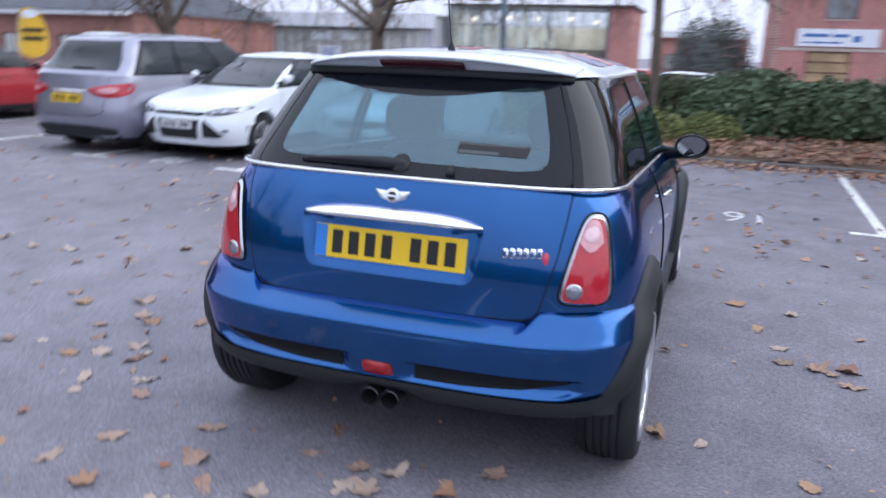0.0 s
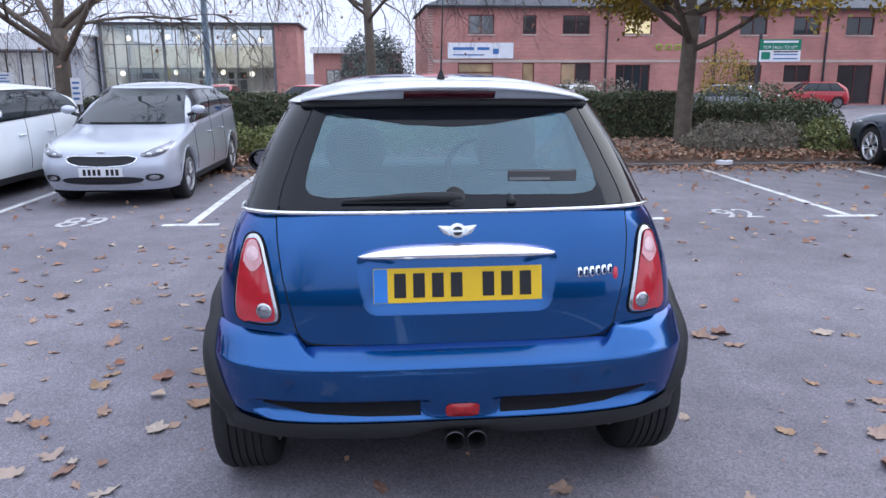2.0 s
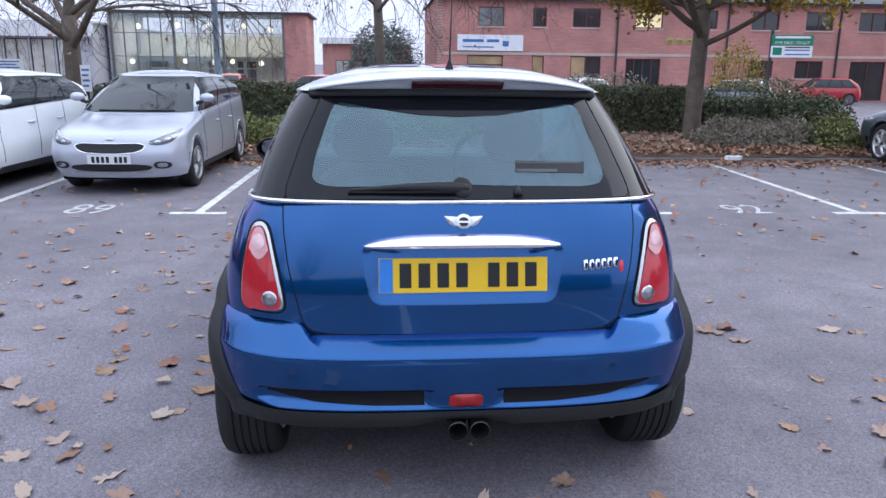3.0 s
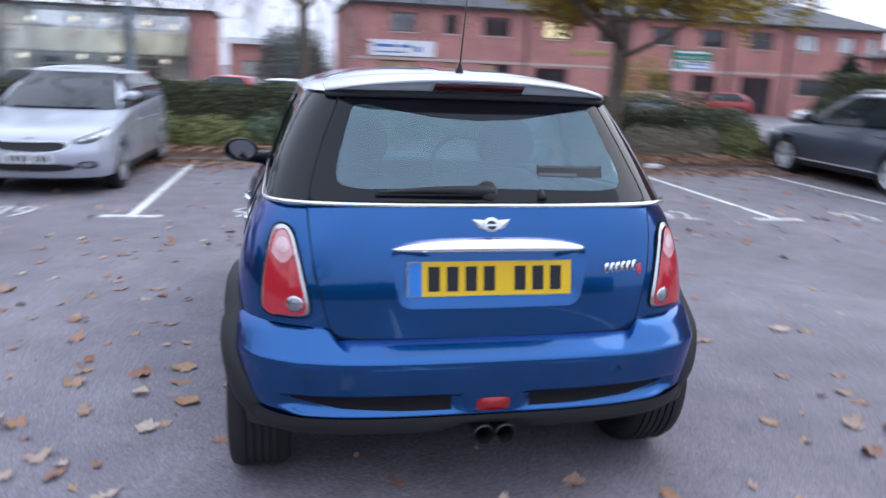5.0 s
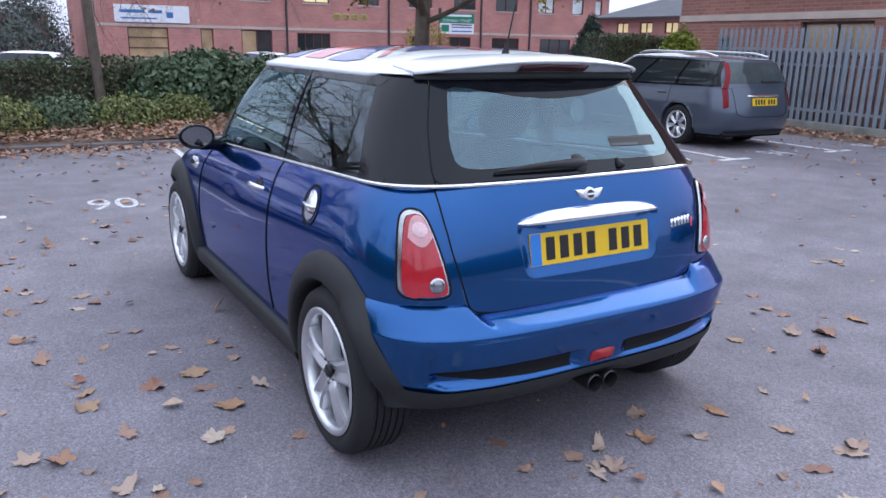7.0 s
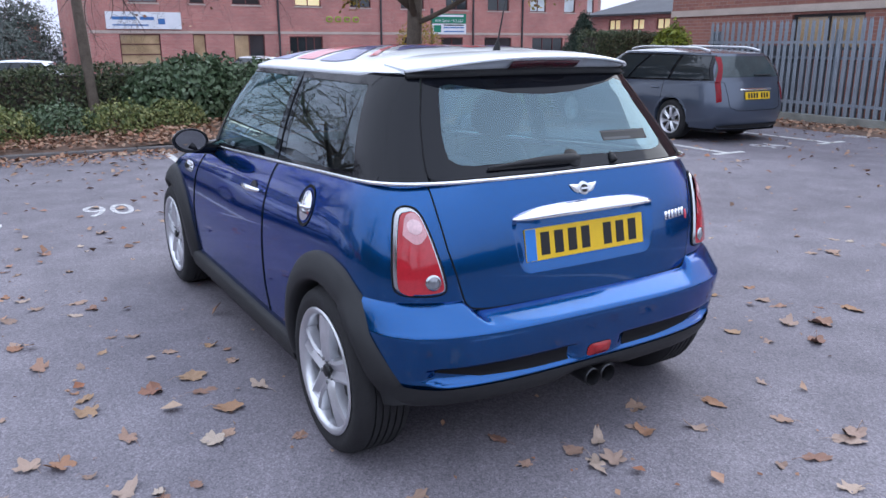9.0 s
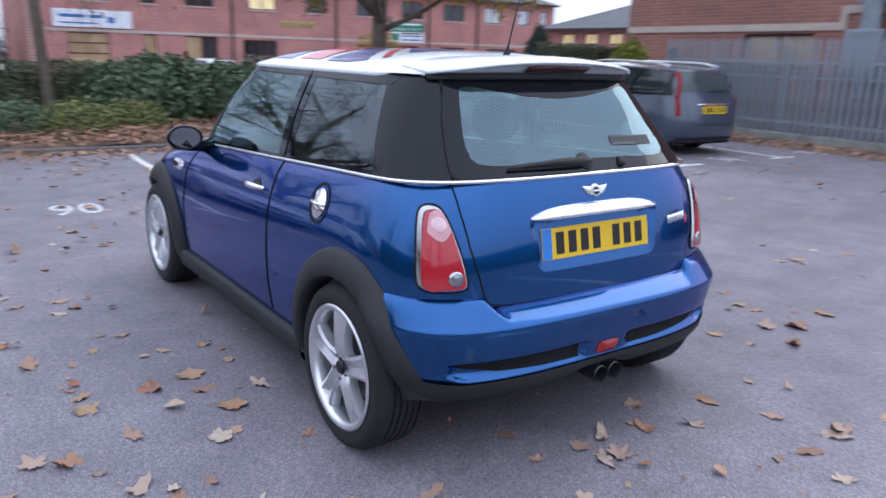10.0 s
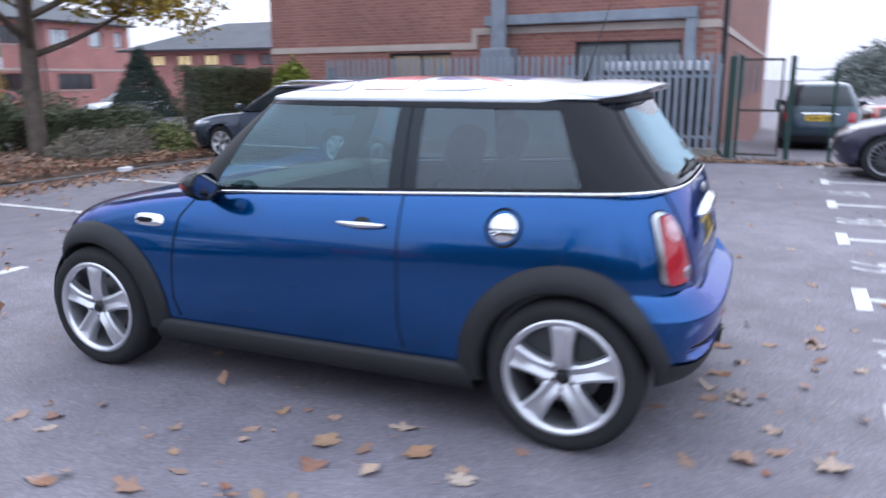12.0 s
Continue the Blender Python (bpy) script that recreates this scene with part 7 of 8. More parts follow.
parked_car("navy_car", "dark navy saloon parked nose out near the gate", bay(9.365, -5.53, "n", -6.0), M_DARKBLUE, L=4.45, W=1.82, H=1.46, wheelbase=2.75, rear_over=0.95, belt=0.93, bonnet=0.88, plate_front=M_PLATEWHITE, R=0.33, rim=0.235, spokes=18)
parked_car("teal_hatchback", "dark teal hatchback parked behind the green gate", pose(13.7, -1.08, -0.06, 0, 0, -93), M_TEAL, L=3.8, W=1.56, H=1.45, wheelbase=2.45, rear_over=0.62, belt=0.9, bonnet=0.88, plate_rear=M_YELLOW, spokes=7)
parked_car("white_van", "white people carrier parked beyond the hedge", pose(-14.1, 15.4, -0.05, 0, 0, 82), M_WHITE, L=3.7, W=1.75, H=1.74, wheelbase=2.3, rear_over=0.6, belt=1.02, bonnet=0.98, plate_rear=M_YELLOW, spokes=7)
# cars of the yards beyond
far = [("red_car", M_RED, 26.5, 38.4, 78, "red hatchback parked before the office block"), ("white_car", M_WHITE, 9.6, 31.0, 12, "white car parked before the office block"),
       ("grey_car", M_PURPLE_GREY, 17.2, 30.0, 65, "grey car parked beyond the hedge"), ("white_car", M_WHITE, 27.5, 29.0, 70, "white car parked before the office block"),
       ("blue_car", M_DARKBLUE, -9.2, 32.0, 60, "dark blue car parked before the showroom"), ("red_car", M_RED, -7.2, 34.0, 0, "small red car before the showroom"),
       ("red_car", M_RED, -13.2, 27.0, 80, "red car parked beyond the hedge"), ("white_car", M_WHITE, -19.5, 27.5, 80, "white car parked before the shop unit"),
       ("grey_car", M_PURPLE_GREY, -20.2, 22.5, 75, "grey car parked beyond the hedge"), 
       ("white_car", M_WHITE, 1.2, 29.0, 75, "white car parked beyond the hedge"), ("red_car", M_RED, -1.2, 33.0, 75, "red car parked beyond the hedge"),
       ("red_car", M_RED, 28.0, -4.4, -80, "red car in the yard beyond the gate"), ("white_car", M_WHITE, 33.0, -3.6, -85, "white car in the yard beyond the gate"), ("blue_car", M_DARKBLUE, 25.0, 20.6, 80, "dark blue car before the pitched-roof block")]
for n, c, x, y, yaw, lab in far:
    ground_z = LOW if y > 24 else (0 if y < 14 else LOW * (y - 14) / 10)
    if y < 8 and x > 16:
        ground_z = -min(1.0, (x - 16) / 12)
    parked_car(n, lab, pose(x, y, ground_z, 0, 0, yaw), c, L=4.1, W=1.74, H=1.46, plate_rear=M_YELLOW, plate_front=M_PLATEWHITE, spokes=7)

# ---- plants ----
M_BARK = mat("grey_brown_bark", (0.13, 0.105, 0.085), 0.9, var=0.4, scale=6, fine=45, bump=0.7)
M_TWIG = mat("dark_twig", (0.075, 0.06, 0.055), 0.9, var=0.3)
L_HEDGE = leaf_mat("hedge_leaves", [(0.035, 0.055, 0.028), (0.085, 0.12, 0.06), (0.15, 0.19, 0.1), (0.22, 0.2, 0.11)], 0.5, True)
L_LAUREL = leaf_mat("laurel_leaves", [(0.055, 0.1, 0.05), (0.12, 0.185, 0.095), (0.21, 0.28, 0.17)], 0.35, True)
L_VARIE = leaf_mat("variegated_leaves", [(0.06, 0.1, 0.04), (0.19, 0.23, 0.07), (0.42, 0.42, 0.17), (0.13, 0.17, 0.06)], 0.5, True)
L_SAGE = leaf_mat("grey_green_shoots", [(0.27, 0.26, 0.2), (0.43, 0.41, 0.34), (0.5, 0.44, 0.36), (0.29, 0.21, 0.155)], 0.8, True)
L_GOLD = leaf_mat("golden_autumn_leaves", [(0.36, 0.21, 0.03), (0.56, 0.39, 0.05), (0.42, 0.34, 0.07), (0.25, 0.21, 0.06), (0.34, 0.16, 0.03)], 0.6, True)
L_LIME = leaf_mat("lime_green_leaves", [(0.2, 0.24, 0.03), (0.35, 0.38, 0.05), (0.1, 0.16, 0.03)], 0.5, True)
L_CONIFER = leaf_mat("blue_green_needles", [(0.02, 0.045, 0.032), (0.045, 0.075, 0.055), (0.08, 0.11, 0.08)], 0.7, True)
# distance haze mixed into these leaf colours, greyer and paler
L_FAR = leaf_mat("haze_paled_green_leaves", [(0.11, 0.14, 0.125), (0.18, 0.215, 0.19), (0.25, 0.27, 0.25)], 0.8, True)
L_LITTER = leaf_mat("fallen_leaf_litter", [(0.46, 0.25, 0.16), (0.58, 0.37, 0.25), (0.33, 0.17, 0.11), (0.62, 0.45, 0.33), (0.44, 0.19, 0.11), (0.2, 0.125, 0.09)], 0.8, True)
L_FALLEN = leaf_mat("fallen_leaf", [(0.42, 0.25, 0.18), (0.58, 0.45, 0.37), (0.3, 0.16, 0.12), (0.52, 0.35, 0.26), (0.3, 0.21, 0.17), (0.55, 0.35, 0.2), (0.38, 0.19, 0.13), (0.66, 0.55, 0.45), (0.5, 0.36, 0.29)], 0.75, False)
rng = np.random.default_rng(7)


def sprigs(points, normals, size, spread=0.8, aspect=0.55):
    """Verts and faces of many bent leaves, one at each point, loosely facing along its normal."""
    n = len(points)
    nrm = normals + rng.normal(0, spread, (n, 3))
    nrm /= np.linalg.norm(nrm, axis=1)[:, None] + 1e-9
    t = rng.normal(0, 1, (n, 3))
    t -= nrm * (t * nrm).sum(1)[:, None]
    t /= np.linalg.norm(t, axis=1)[:, None] + 1e-9
    b = np.cross(nrm, t)
    s = (size * rng.uniform(0.6, 1.3, n))[:, None]
    a = points
    mid = points + t * s * 0.5 + nrm * s * 0.12
    verts = np.stack([a, mid + b * s * aspect * 0.5, points + t * s, mid - b * s * aspect * 0.5], 1).reshape(-1, 3)
    idx = np.arange(n)[:, None] * 4
    faces = np.concatenate([idx + np.array([0, 1, 2]), idx + np.array([0, 2, 3])])
    return verts, faces


def leaf_mesh(name, verts, faces, material):
    me = bpy.data.meshes.new(name)
    me.vertices.add(len(verts))
    me.vertices.foreach_set("co", np.asarray(verts, np.float32).ravel())
    me.loops.add(len(faces) * 3)
    me.loops.foreach_set("vertex_index", np.asarray(faces, np.int32).ravel())
    me.polygons.add(len(faces))
    me.polygons.foreach_set("loop_start", np.arange(0, len(faces) * 3, 3, dtype=np.int32))
    me.polygons.foreach_set("loop_total", np.full(len(faces), 3, np.int32))
    me.update()
    me.validate()
    me.materials.append(material)
    return me


def bush(name, label, category, centre, radii, count, size, material, lump=0.25, spread=0.8, stems=True, flat=0.0, aspect=0.55, m=None, taper=0.0):
    """A shrub: an uneven crown of single leaves round short stems."""
    c, r = np.array(centre), np.array(radii)
    d = rng.normal(0, 1, (count, 3))
    d /= np.linalg.norm(d, axis=1)[:, None]
    d[:, 2] = np.abs(d[:, 2]) * (1 - flat * 0.5) - 0.1 * rng.random(count)
    lumps = np.array([noise.noise(Vector(v * 2.2 + c)) + 0.5 * noise.noise(Vector(v * 5.5 + c)) for v in d])
    k = (1 + lump * lumps) * (1 - 0.4 * rng.random(count) ** 2.5)
    pts = c + d * r * k[:, None]
    if taper:
        pts[:, :2] = c[:2] + (pts[:, :2] - c[:2]) * (1.25 - taper * 1.3 * np.clip((pts[:, 2] - c[2]) / r[2], 0, 1))[:, None]
    pts[:, 2] = np.maximum(pts[:, 2], 0.03)
    v, f = sprigs(pts, d, size, spread, aspect)
    t = thing(name, label, category, m)
    part("crown", leaf_mesh("crown", v, f, material), None, t)
    if stems:
        for i in range(7):
            bm = bmesh.new()
            a = rng.uniform(0, 6.28)
            e = c + np.array([math.cos(a), math.sin(a), 0]) * r * 0.55
            e[2] = c[2] + r[2] * 0.5
            tube(bm, [(c[0] + 0.1 * math.cos(a), c[1] + 0.1 * math.sin(a), 0.0), ((c[0] + e[0]) / 2, (c[1] + e[1]) / 2, e[2] * 0.5), tuple(e)], [0.014, 0.01, 0.004], 5)
            part("stem", bm, M_TWIG, t)
    return t


def hedge(name, label, x0, x1, y0, y1, z1, count, size, material, m=None, wob=0.1):
    """A clipped hedge: leaves over an uneven box, on a dark inner mass of twigs."""
    n = count
    face = rng.random(n)
    u, v, w = rng.random(n), rng.random(n), rng.random(n)
    pts = np.zeros((n, 3))
    nor = np.zeros((n, 3))
    front, top = face < 0.55, (face >= 0.55) & (face < 0.85)
    back = face >= 0.85
    pts[:, 0] = x0 + (x1 - x0) * u
    pts[front, 1], pts[front, 2] = y0, 0.05 + (z1 - 0.05) * v[front] ** 0.8
    nor[front, 1] = -1
    pts[top, 1], pts[top, 2] = y0 + (y1 - y0) * v[top], z1
    nor[top, 2] = 1
    pts[back, 1], pts[back, 2] = y1, z1 * v[back]
    nor[back, 1] = 1
    ends_ = rng.random(n) < 0.1
    pts[ends_, 0] = np.where(u[ends_] < 0.5, x0, x1)
    pts[ends_, 1], pts[ends_, 2] = y0 + (y1 - y0) * v[ends_], z1 * w[ends_]
    nor[ends_] = 0
    nor[ends_, 0] = np.where(u[ends_] < 0.5, -1, 1)
    bulge = np.array([noise.noise(Vector(p * 1.4)) + 0.6 * noise.noise(Vector(p * 4.0)) for p in pts])
    pts += nor * (wob * bulge)[:, None] - nor * (0.12 * w ** 2)[:, None]
    vs, fs = sprigs(pts, nor, size, 0.7)
    t = thing(name, label, "hedge", m)
    part("foliage", leaf_mesh("foliage", vs, fs, material), None, t)
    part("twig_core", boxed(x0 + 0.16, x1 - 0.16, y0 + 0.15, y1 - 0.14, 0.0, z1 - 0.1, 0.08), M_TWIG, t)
    return t


def tree(name, label, base, height, seed, trunk=0.16, fork=2.0, levels=4, leaves=0, leaf_material=None, lean=0.0, droop=0.0, leaf_size=0.11, spread=0.9, rise=0.95, tops=4, hang=0):
    """A tree with forked tapering limbs; leaves hang at the ends of its twigs."""
    rnd = random.Random(seed)
    t = thing(name, label, "tree", pose(*base))
    limbs, twigs, ends, perches = bmesh.new(), bmesh.new(), [], []

    def spray(p, d, length, r, depth):
        """A long twig that arches out, hangs and turns up at its tip."""
        n = 8
        pts, rad = [p.copy()], [r]
        dd = d.normalized()
        side = Vector((rnd.uniform(-1, 1), rnd.uniform(-1, 1), 0))
        for i in range(n):
            pull = -0.42 if i < 5 else 0.3
            dd = (dd + side * 0.12 * math.sin(i * 1.7) + Vector((rnd.uniform(-0.3, 0.3), rnd.uniform(-0.3, 0.3), pull + rnd.uniform(-0.2, 0.2)))).normalized()
            pts.append(pts[-1] + dd * length / n)
            rad.append(r * (1 - 0.7 * (i + 1) / n))
        tube(twigs, pts, rad, 4 if depth == 0 else 3, cap=False)
        if depth < 2:
            for i in range(2, n + 1):
                if rnd.random() < 0.75:
                    a = rnd.uniform(0, 6.28)
                    spray(pts[i], Vector((math.cos(a), math.sin(a), rnd.uniform(-0.3, 0.4))), length * rnd.uniform(0.25, 0.5), rad[i] * 0.75, depth + 1)
        ends.extend(pts[-2:])
    tr = bmesh.new()

    def grow(p, d, length, r, level):
        pts, rad = [p.copy()], [r]
        n = 5
        dd = d.copy()
        for i in range(n):
            dd = (dd + Vector((rnd.uniform(-1, 1), rnd.uniform(-1, 1), rnd.uniform(-0.5, 0.7) - droop * level)) * (0.10 + 0.05 * level)).normalized()
            pts.append(pts[-1] + dd * length / n)
            rad.append(r * (1 - 0.5 * (i + 1) / n))
        if 1 <= level <= 2:
            perches.extend((p, dd.copy()) for p in pts[2:])
        tube(limbs if level < 3 else twigs, pts, rad, 7 if level < 2 else (5 if level < 3 else 3), cap=False)
        if level >= levels:
            ends.extend(pts[2:])
            return
        kids = (3, 4, 4, 4, 4)[level]
        for k in range(kids):
            at = rnd.uniform(0.35, 1.0) if k else 1.0
            i = min(n, max(1, int(at * n)))
            a = rnd.uniform(0, 2 * math.pi)
            out = Vector((math.cos(a), math.sin(a), rnd.uniform(-0.15, 0.55)))
            nd = (dd * (0.75 if k else 1.1) + out * spread).normalized()
            grow(pts[i], nd, length * rnd.uniform(0.55, 0.78), rad[i] * rnd.uniform(0.5, 0.68), level + 1)
    pts = [Vector((lean * z / fork, 0.02 * math.sin(z * 2), z)) for z in (-0.15, 0.0, 0.25, fork * 0.5, fork)]
    tube(tr, pts, [trunk * 1.55, trunk * 1.3, trunk * 1.06, trunk, trunk * 0.92], 12)
    part("trunk", tr, M_BARK, t, smooth=True)
    for k in range(tops):
        a = 2 * math.pi * k / tops + rnd.uniform(-0.4, 0.4)
        d = Vector((math.cos(a) * 0.75, math.sin(a) * 0.75, rnd.uniform(rise * 0.8, rise * 1.25))).normalized()
        grow(pts[-1] - Vector((0, 0, 0.12 * k)), d, (height - fork) * rnd.uniform(0.42, 0.55), trunk * rnd.uniform(0.36, 0.5), 0)
    grow(pts[-1], Vector((lean * 0.2, 0, 1)), (height - fork) * 0.5, trunk * 0.7, 0)
    for k in range(hang):
        p, d = rnd.choice(perches)
        spray(p, Vector((d.x, d.y, 0.3 * d.z)) + Vector((rnd.uniform(-0.5, 0.5), rnd.uniform(-0.5, 0.5), 0.1)), rnd.uniform(1.0, 2.3), 0.013, 0)
    part("limb_work", limbs, M_BARK, t, smooth=True)
    part("twig_work", twigs, M_TWIG, t)
    if leaves:
        pick = np.array([tuple(e) for e in ends])
        pts = pick[rng.integers(0, len(pick), leaves)] + rng.normal(0, 0.12, (leaves, 3))
        v, f = sprigs(pts, np.tile([0, 0, 0.4], (leaves, 1)), leaf_size, 1.0, 0.8)
        part("crown", leaf_mesh("crown", v, f, leaf_material), None, t)
    return t


tree("golden_tree", "street tree with thinning golden autumn leaves", (5.45, 11.1, 0.1), 6.4, 11, 0.145, 2.35, 3, 30000, L_GOLD, lean=0.03, droop=0.15, spread=1.25, leaf_size=0.085, rise=0.35, tops=6)
tree("bare_tree", "bare slender tree standing in the hedge", (-0.1, 12.4, 0.1), 6.8, 5, 0.088, 2.9, 4, 200, L_LITTER, leaf_size=0.07, lean=-0.14, droop=0.3, spread=1.1, rise=0.35, tops=6, hang=70)
tree("bare_tree", "bare forked tree with a few brown leaves", (-6.0, 12.9, 0.1), 8.2, 21, 0.15, 2.2, 4, 420, L_LITTER, leaf_size=0.075, lean=0.06, droop=0.2, spread=1.15, rise=0.4, tops=6, hang=190)
tree("bare_tree", "bare tree standing behind parked cars", (-11.7, 13.4, 0.05), 6.0, 33, 0.19, 1.7, 4, 100, L_GOLD, spread=1.2, hang=40)
# trees on the west side, seen mirrored in the car's windows
tree("bare_tree", "tall bare tree on the far side of the car park", (-13.5, 3.4, 0), 8.5, 45, 0.2, 2.2, 4, 300, L_GOLD)
tree("bare_tree", "tall bare tree on the far side of the car park", (-12.0, -5.5, 0), 8.0, 52, 0.19, 2.2, 4, 300, L_GOLD)

# trees on the south side of the car park, seen mirrored in glass and paint
for k, (x, y) in enumerate(((-9.0, -15.0), (-14.0, -12.0))):
    tree("bare_tree", "tall bare tree on the south side of the car park", (x, y, 0), 8.0, 60 + k, 0.2, 2.2, 4, 200, L_GOLD)
# two unseen hedges, added to darken the low horizon in reflections
hedge("hedge", "tall dark hedge added out of view on the south side", -20.0, 14.0, -18.0, -16.8, 2.6, 16000, 0.16, L_HEDGE, wob=0.3)
hedge("hedge", "tall dark hedge added out of view on the west side", -16.0, 8.0, 0.0, 1.2, 3.4, 16000, 0.16, L_HEDGE, pose(-15.5, 0, 0, 0, 0, 90), wob=0.4)
hedge("hedge", "clipped dark green hedge behind the bed", -4.3, 5.9, 12.4, 13.3, 1.08, 29000, 0.065, L_HEDGE)
hedge("hedge", "clipped dark green hedge behind the bed", 6.2, 9.0, 12.2, 13.0, 0.85, 7000, 0.065, L_HEDGE)
hedge("hedge", "dark hedge behind parked cars", -14.0, -4.6, 13.2, 14.1, 1.0, 12000, 0.07, L_HEDGE)
hedge("hedge", "tall dark clipped hedge beside the fence", 12.25, 15.8, 13.4, 14.3, 1.75, 14000, 0.075, L_HEDGE)
bush("laurel", "broad glossy laurel bush spilling over the hedge", "bush", (1.45, 12.0, 0.35), (1.15, 0.75, 0.95), 6500, 0.12, L_LAUREL)
bush("laurel", "broad glossy laurel bush spilling over the hedge", "bush", (2.9, 12.1, 0.35), (0.9, 0.6, 0.8), 4000, 0.12, L_LAUREL)
for x, y, r in ((-2.6, 10.9, 0.62), (-1.7, 10.7, 0.66), (-0.8, 10.95, 0.6), (0.05, 10.9, 0.62), (0.9, 11.1, 0.5)):
    bush("variegated_shrub", "low yellow and green variegated shrub in the bed", "shrub", (x, y, 0.15), (r, r * 0.8, 0.48), 2600, 0.065, L_VARIE if x != -0.8 else L_LAUREL)
for x, y, r in ((5.75, 10.5, 0.55), (6.4, 10.55, 0.68), (7.1, 10.7, 0.6)):
    bush("grey_shrub", "low grey-green twiggy shrub in the bed", "shrub", (x, y, 0.12), (r, r * 0.8, 0.5), 2800, 0.09, L_SAGE, aspect=0.22)
bush("variegated_shrub", "yellow-green shrub beside a parked car", "shrub", (7.75, 10.4, 0.12), (0.5, 0.5, 0.6), 2400, 0.07, L_VARIE)
bush("round_shrub", "rounded dark green shrub behind the bed", "shrub", (6.6, 13.6, 0.3), (0.95, 0.8, 0.75), 4000, 0.07, L_HEDGE)
bush("round_shrub", "rounded dark green shrub behind the bed", "shrub", (8.2, 11.9, 0.25), (0.9, 0.7, 0.75), 4200, 0.065, L_HEDGE, lump=0.12)
bush("round_shrub", "rounded brownish green shrub behind the hedge", "shrub", (4.4, 14.1, 0.3), (1.9, 0.8, 1.05), 4000, 0.08, L_SAGE)
bush("round_shrub", "rounded green shrub beyond the hedge", "shrub", (9.6, 16.0, 0.2), (1.4, 1.0, 1.0), 4200, 0.08, L_HEDGE)
bush("lime_shrub", "lime-green shrub beside the fence", "shrub", (10.98, 9.75, 1.15), (0.4, 0.4, 0.72), 2600, 0.08, L_LIME)
bush("golden_shrub", "brown-gold small tree beyond the hedge", "shrub", (9.75, 18.5, 1.0), (0.75, 0.7, 1.2), 1500, 0.08, L_GOLD)
bush("conifer", "blue-green conifer beside the office block", "tree", (21.5, 24.5, -0.2), (1.35, 1.35, 3.0), 12000, 0.15, L_CONIFER, aspect=0.25, taper=0.75)
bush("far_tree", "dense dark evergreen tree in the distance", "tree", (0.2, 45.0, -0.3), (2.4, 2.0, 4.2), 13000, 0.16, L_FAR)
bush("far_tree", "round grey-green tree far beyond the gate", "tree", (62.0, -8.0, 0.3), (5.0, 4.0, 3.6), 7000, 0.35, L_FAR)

# fallen leaves lying thick in the bed, under the fence and along the kerb: too many to count
def litter():
    zones = []
    n = 13000
    u = np.stack([rng.uniform(-13, 10.8, n), BED_Y + 0.15 + np.abs(rng.normal(0, 1.0, n)), np.full(n, 0.0)], 1)
    w = np.array([tuple(ROW @ Vector(p)) for p in u])
    w[:, 2] = 0.1 + 0.14 * np.clip((u[:, 1] - BED_Y - 0.12) / 1.5, 0, 1) + rng.uniform(0, 0.03, n)
    zones.append(w)
    n = 6000
    u = np.stack([rng.uniform(-13, 10.8, n), BED_Y - 0.02 - np.abs(rng.normal(0, 0.45, n)) + 0.1, np.full(n, 0.012)], 1)
    zones.append(np.array([tuple(ROW @ Vector(p)) for p in u]))
    n = 1700
    y = rng.uniform(0.6, 11.5, n)
    zones.append(np.stack([10.7 + 0.059 * y - np.abs(rng.normal(0, 0.4, n)) + 0.25, y, np.full(n, 0.085)], 1))
    n = 700
    zones.append(np.stack([10.62 + np.abs(rng.normal(0, 0.2, n)), rng.uniform(-2.2, 0.9, n), np.full(n, 0.014)], 1))
    n = 900
    zones.append(np.stack([rng.uniform(-9, 11, n), rng.uniform(3.8, 9.3, n), np.full(n, 0.01)], 1))
    n = 260
    zones.append(np.stack([rng.uniform(-9, 9, n), rng.uniform(-4.5, 4, n), np.full(n, 0.01)], 1))
    n = 620
    zones.append(np.stack([rng.uniform(-5, 5, n), rng.uniform(-2.5, 5, n), np.full(n, 0.008)], 1))
    p = np.concatenate(zones)
    sizes = np.full(len(p), 0.078)
    sizes[-620:] = 0.024
    v, f = sprigs(p, np.tile([0, 0, 1.0], (len(p), 1)), sizes, 0.35, 0.75)
    v[:, 2] = np.maximum(v[:, 2], 0.006)
    tagged(part("leaf_litter", leaf_mesh("leaf_litter", v, f, L_LITTER), None), "brown and orange fallen leaves in drifts", "leaves", kind="stuff")


litter()


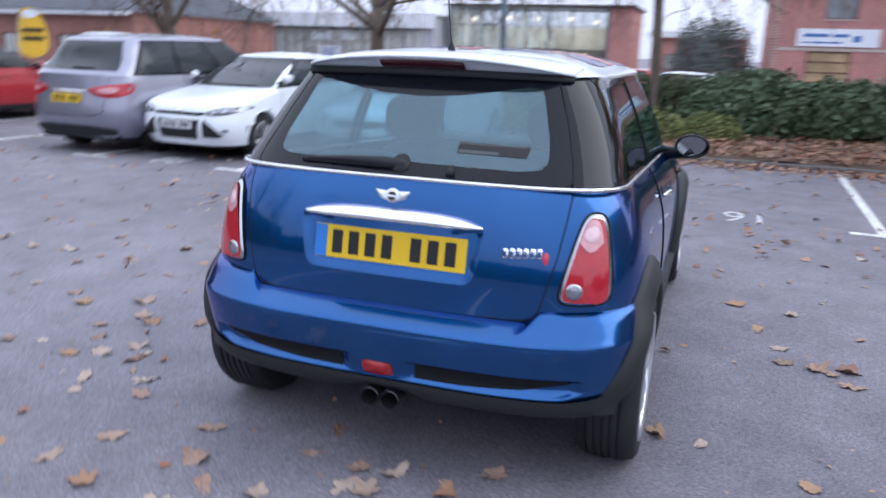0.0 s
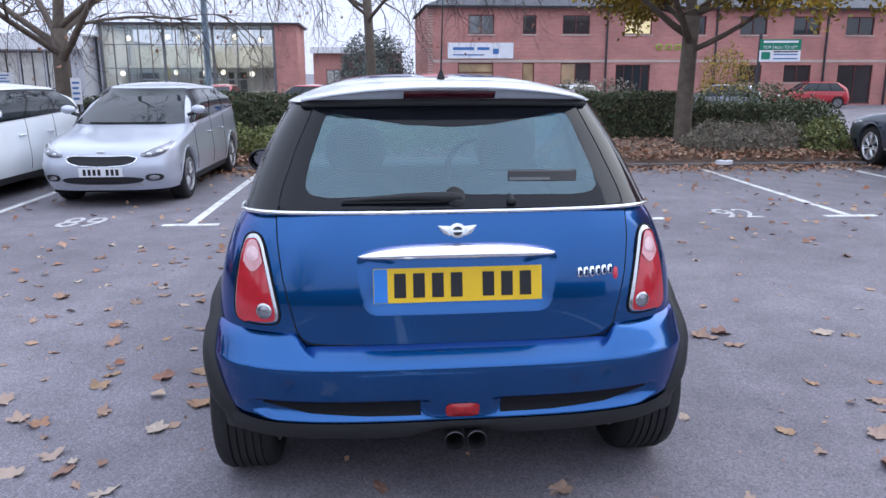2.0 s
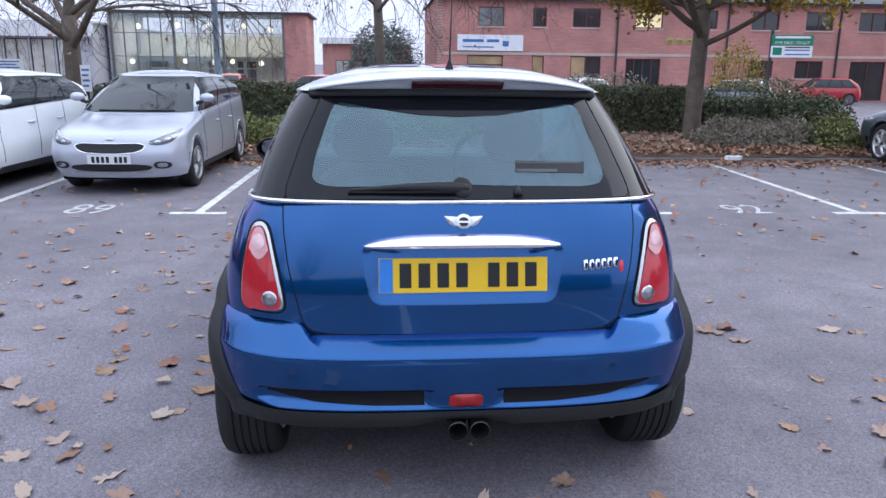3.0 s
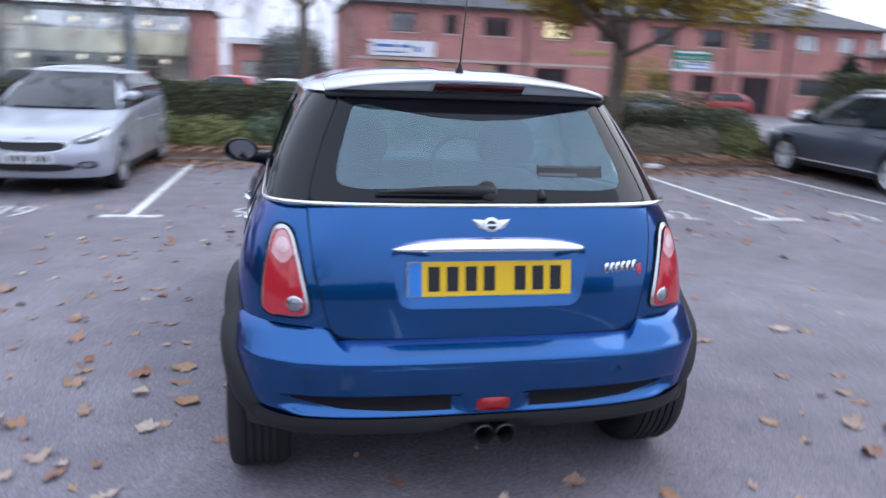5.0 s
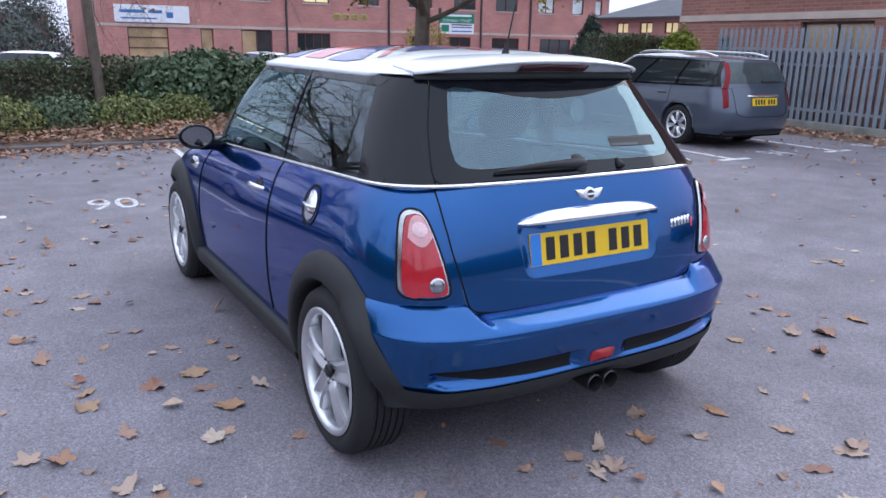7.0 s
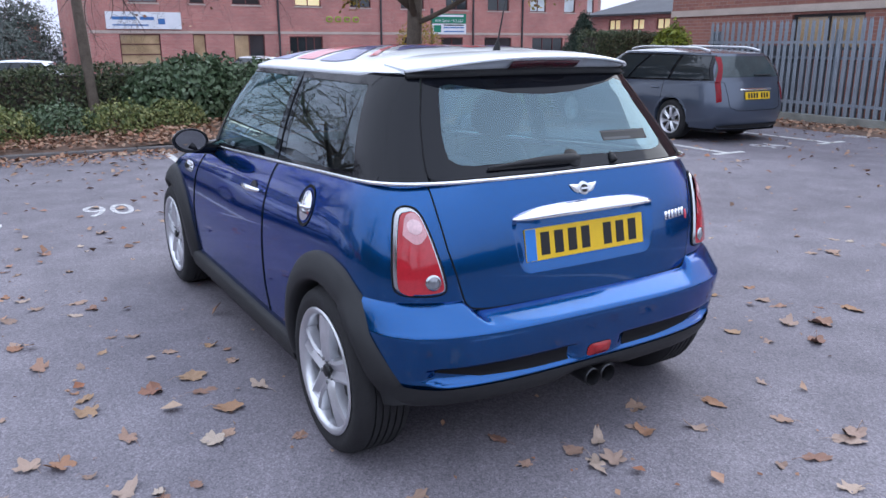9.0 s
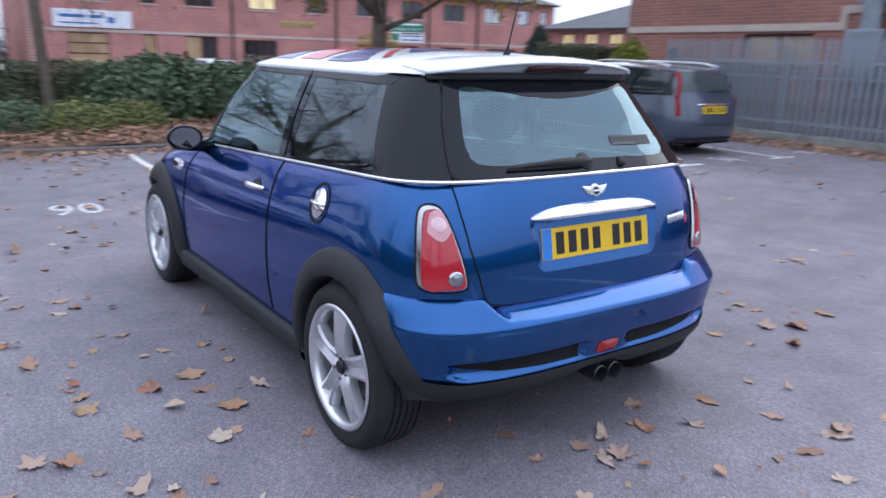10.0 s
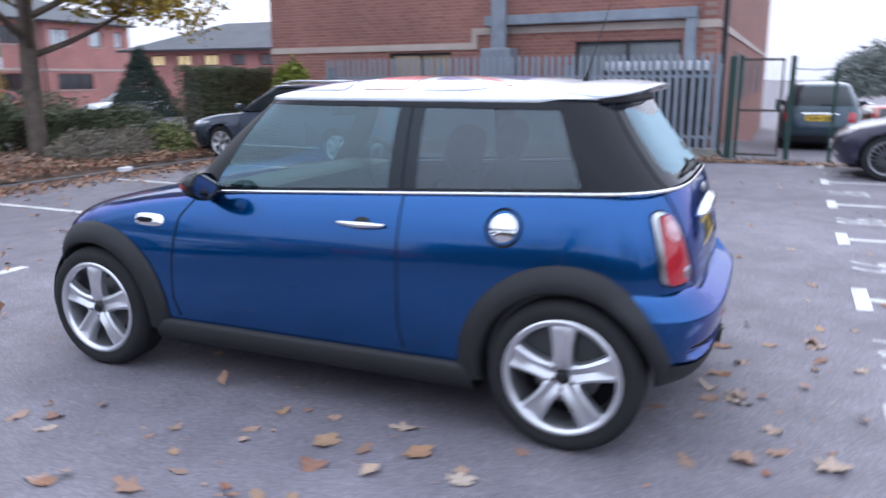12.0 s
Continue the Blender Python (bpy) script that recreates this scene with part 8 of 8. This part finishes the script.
def fallen_leaf(seed):
    """A curled, lobed dry leaf with its stalk."""
    r = random.Random(seed)
    bm = bmesh.new()
    lobes = r.choice((3, 5, 5))
    slim = r.choice((0.5, 0.65, 0.8, 1.0))
    depth = r.choice((0.15, 0.3, 0.4, 0.5))
    n = 34
    out = []
    for i in range(n):
        a = -math.pi / 2 + 2 * math.pi * i / n
        k = abs(math.sin(lobes * (a + math.pi / 2) / 2))
        rad = (1 - depth + depth * k ** 0.8) * (1.0 - 0.25 * math.cos(a + math.pi / 2) * 0.6) * r.uniform(0.86, 1.1)
        out.append((0.5 * rad * math.cos(a) * slim, 0.5 * rad * math.sin(a)))
    bend, twist, ax = r.uniform(0.2, 1.3), r.uniform(-0.9, 0.9), r.uniform(0, 3)

    def place(x, y):
        u = x * math.cos(ax) + y * math.sin(ax)
        return (x, y, 0.03 + bend * u * u + twist * x * y + 0.1 * abs(x) + 0.035 * math.sin(15 * x + 11 * y) + 0.025 * math.sin(23 * y - 9 * x))
    c = bm.verts.new(place(0, 0))
    inner = [bm.verts.new(place(x * 0.55, y * 0.55)) for x, y in out]
    outer = [bm.verts.new(place(x, y)) for x, y in out]
    for i in range(n):
        j = (i + 1) % n
        bm.faces.new((c, inner[i], inner[j]))
        bm.faces.new((inner[i], outer[i], outer[j], inner[j]))
    tube(bm, [place(0, -0.2), place(0.02, -0.5), (0.05, -0.75, 0.06)], [0.012, 0.01, 0.008], 3)
    me = finish(bm, "leaf", True)
    me.materials.append(L_FALLEN)
    return me


# a crumpled white carton lying in the bed
bm = bmesh.new()
box(bm, -0.13, 0.13, -0.05, 0.05, 0.0, 0.06, 0.008)
bmesh.ops.subdivide_edges(bm, edges=bm.edges[:], cuts=2, use_grid_fill=True)
for v in bm.verts:
    k = Vector(v.co * 14)
    v.co += Vector((noise.noise(k), noise.noise(k + Vector((7, 0, 0))), noise.noise(k + Vector((0, 9, 0))))) * 0.012
carton = thing("drink_carton", "crumpled white carton lying among fallen leaves", "litter", pose(5.3, 9.05, 0.075, 4, 0, 12))
part("carton_body", bm, M_SIGNWHITE, carton)

LEAVES = [fallen_leaf(k) for k in range(24)]
west_leaves = ((-3.54, 1.75), (-3.24, 1.81), (-2.54, 2.16), (-2.37, 2.83), (-2.30, 0.96), (-2.22, 1.59), (-2.21, 0.38), (-2.02, 1.12), (-1.84, 0.90), (-1.80, 0.36), (-1.74, 1.86), (-1.74, 0.86), (-1.68, 0.43), (-1.60, 1.26), (-1.57, 0.55), (-1.57, 1.78), (-1.53, 0.17), (-1.49, 0.94), (-1.48, 2.79), (-1.47, 0.43), (-1.33, 1.33), (-1.28, 2.06), (-1.27, 0.25), (-1.21, 0.75), (-1.18, 0.13), (-1.17, 1.75), (-1.15, 1.39), (-1.14, 1.21), (-1.13, -0.39), (-1.09, 1.00), (-1.04, -0.20), (-0.90, 1.13), (-0.90, -0.47), (-0.74, -0.00), (-0.64, -0.20), (-0.57, -0.52), (-0.52, -0.33), (-0.32, -0.31), (-0.26, 0.18), (-0.07, -0.03), (-0.06, -0.15))
east_leaves = ((0.02, -0.16), (0.06, -0.03), (0.28, -0.06), (0.40, 0.11), (0.47, -0.16), (0.59, -0.73), (0.66, -0.54), (0.70, -0.04), (0.88, -0.53), (0.91, 0.67), (0.96, -0.51), (1.23, 2.56), (1.35, 2.15), (1.45, 1.67), (1.46, 0.47), (1.60, 1.64), (1.72, 0.15), (1.73, 1.48), (1.74, 1.68), (1.82, 0.38), (1.88, 2.20), (1.98, 0.30), (2.04, 0.59), (2.05, 0.70), (2.15, 2.30), (2.33, 1.62), (2.34, 0.34), (3.26, 1.19))
rl = random.Random(3)
spots = [(x, y, rl.uniform(0.085, 0.14)) for x, y in west_leaves + east_leaves]
while len(spots) < 295:
    west = rl.random() < 0.62
    x, y = (rl.uniform(-4.2, -0.9), rl.uniform(-1.4, 4.6)) if west else (rl.uniform(-0.6, 4.0), rl.uniform(-1.7, 4.6))
    if -0.85 < x < 0.85 and 0.0 < y < 3.5:
        continue
    spots.append((x, y, rl.uniform(0.045, 0.105)))
for x, y, s in spots:
    me = rl.choice(LEAVES)
    part("leaf", me, None, GROUND, m=pose(x, y, 0.0, rl.uniform(-5, 5), rl.uniform(-5, 5), rl.uniform(0, 360)) @ Matrix.Diagonal((s, s, s * 0.8, 1)))
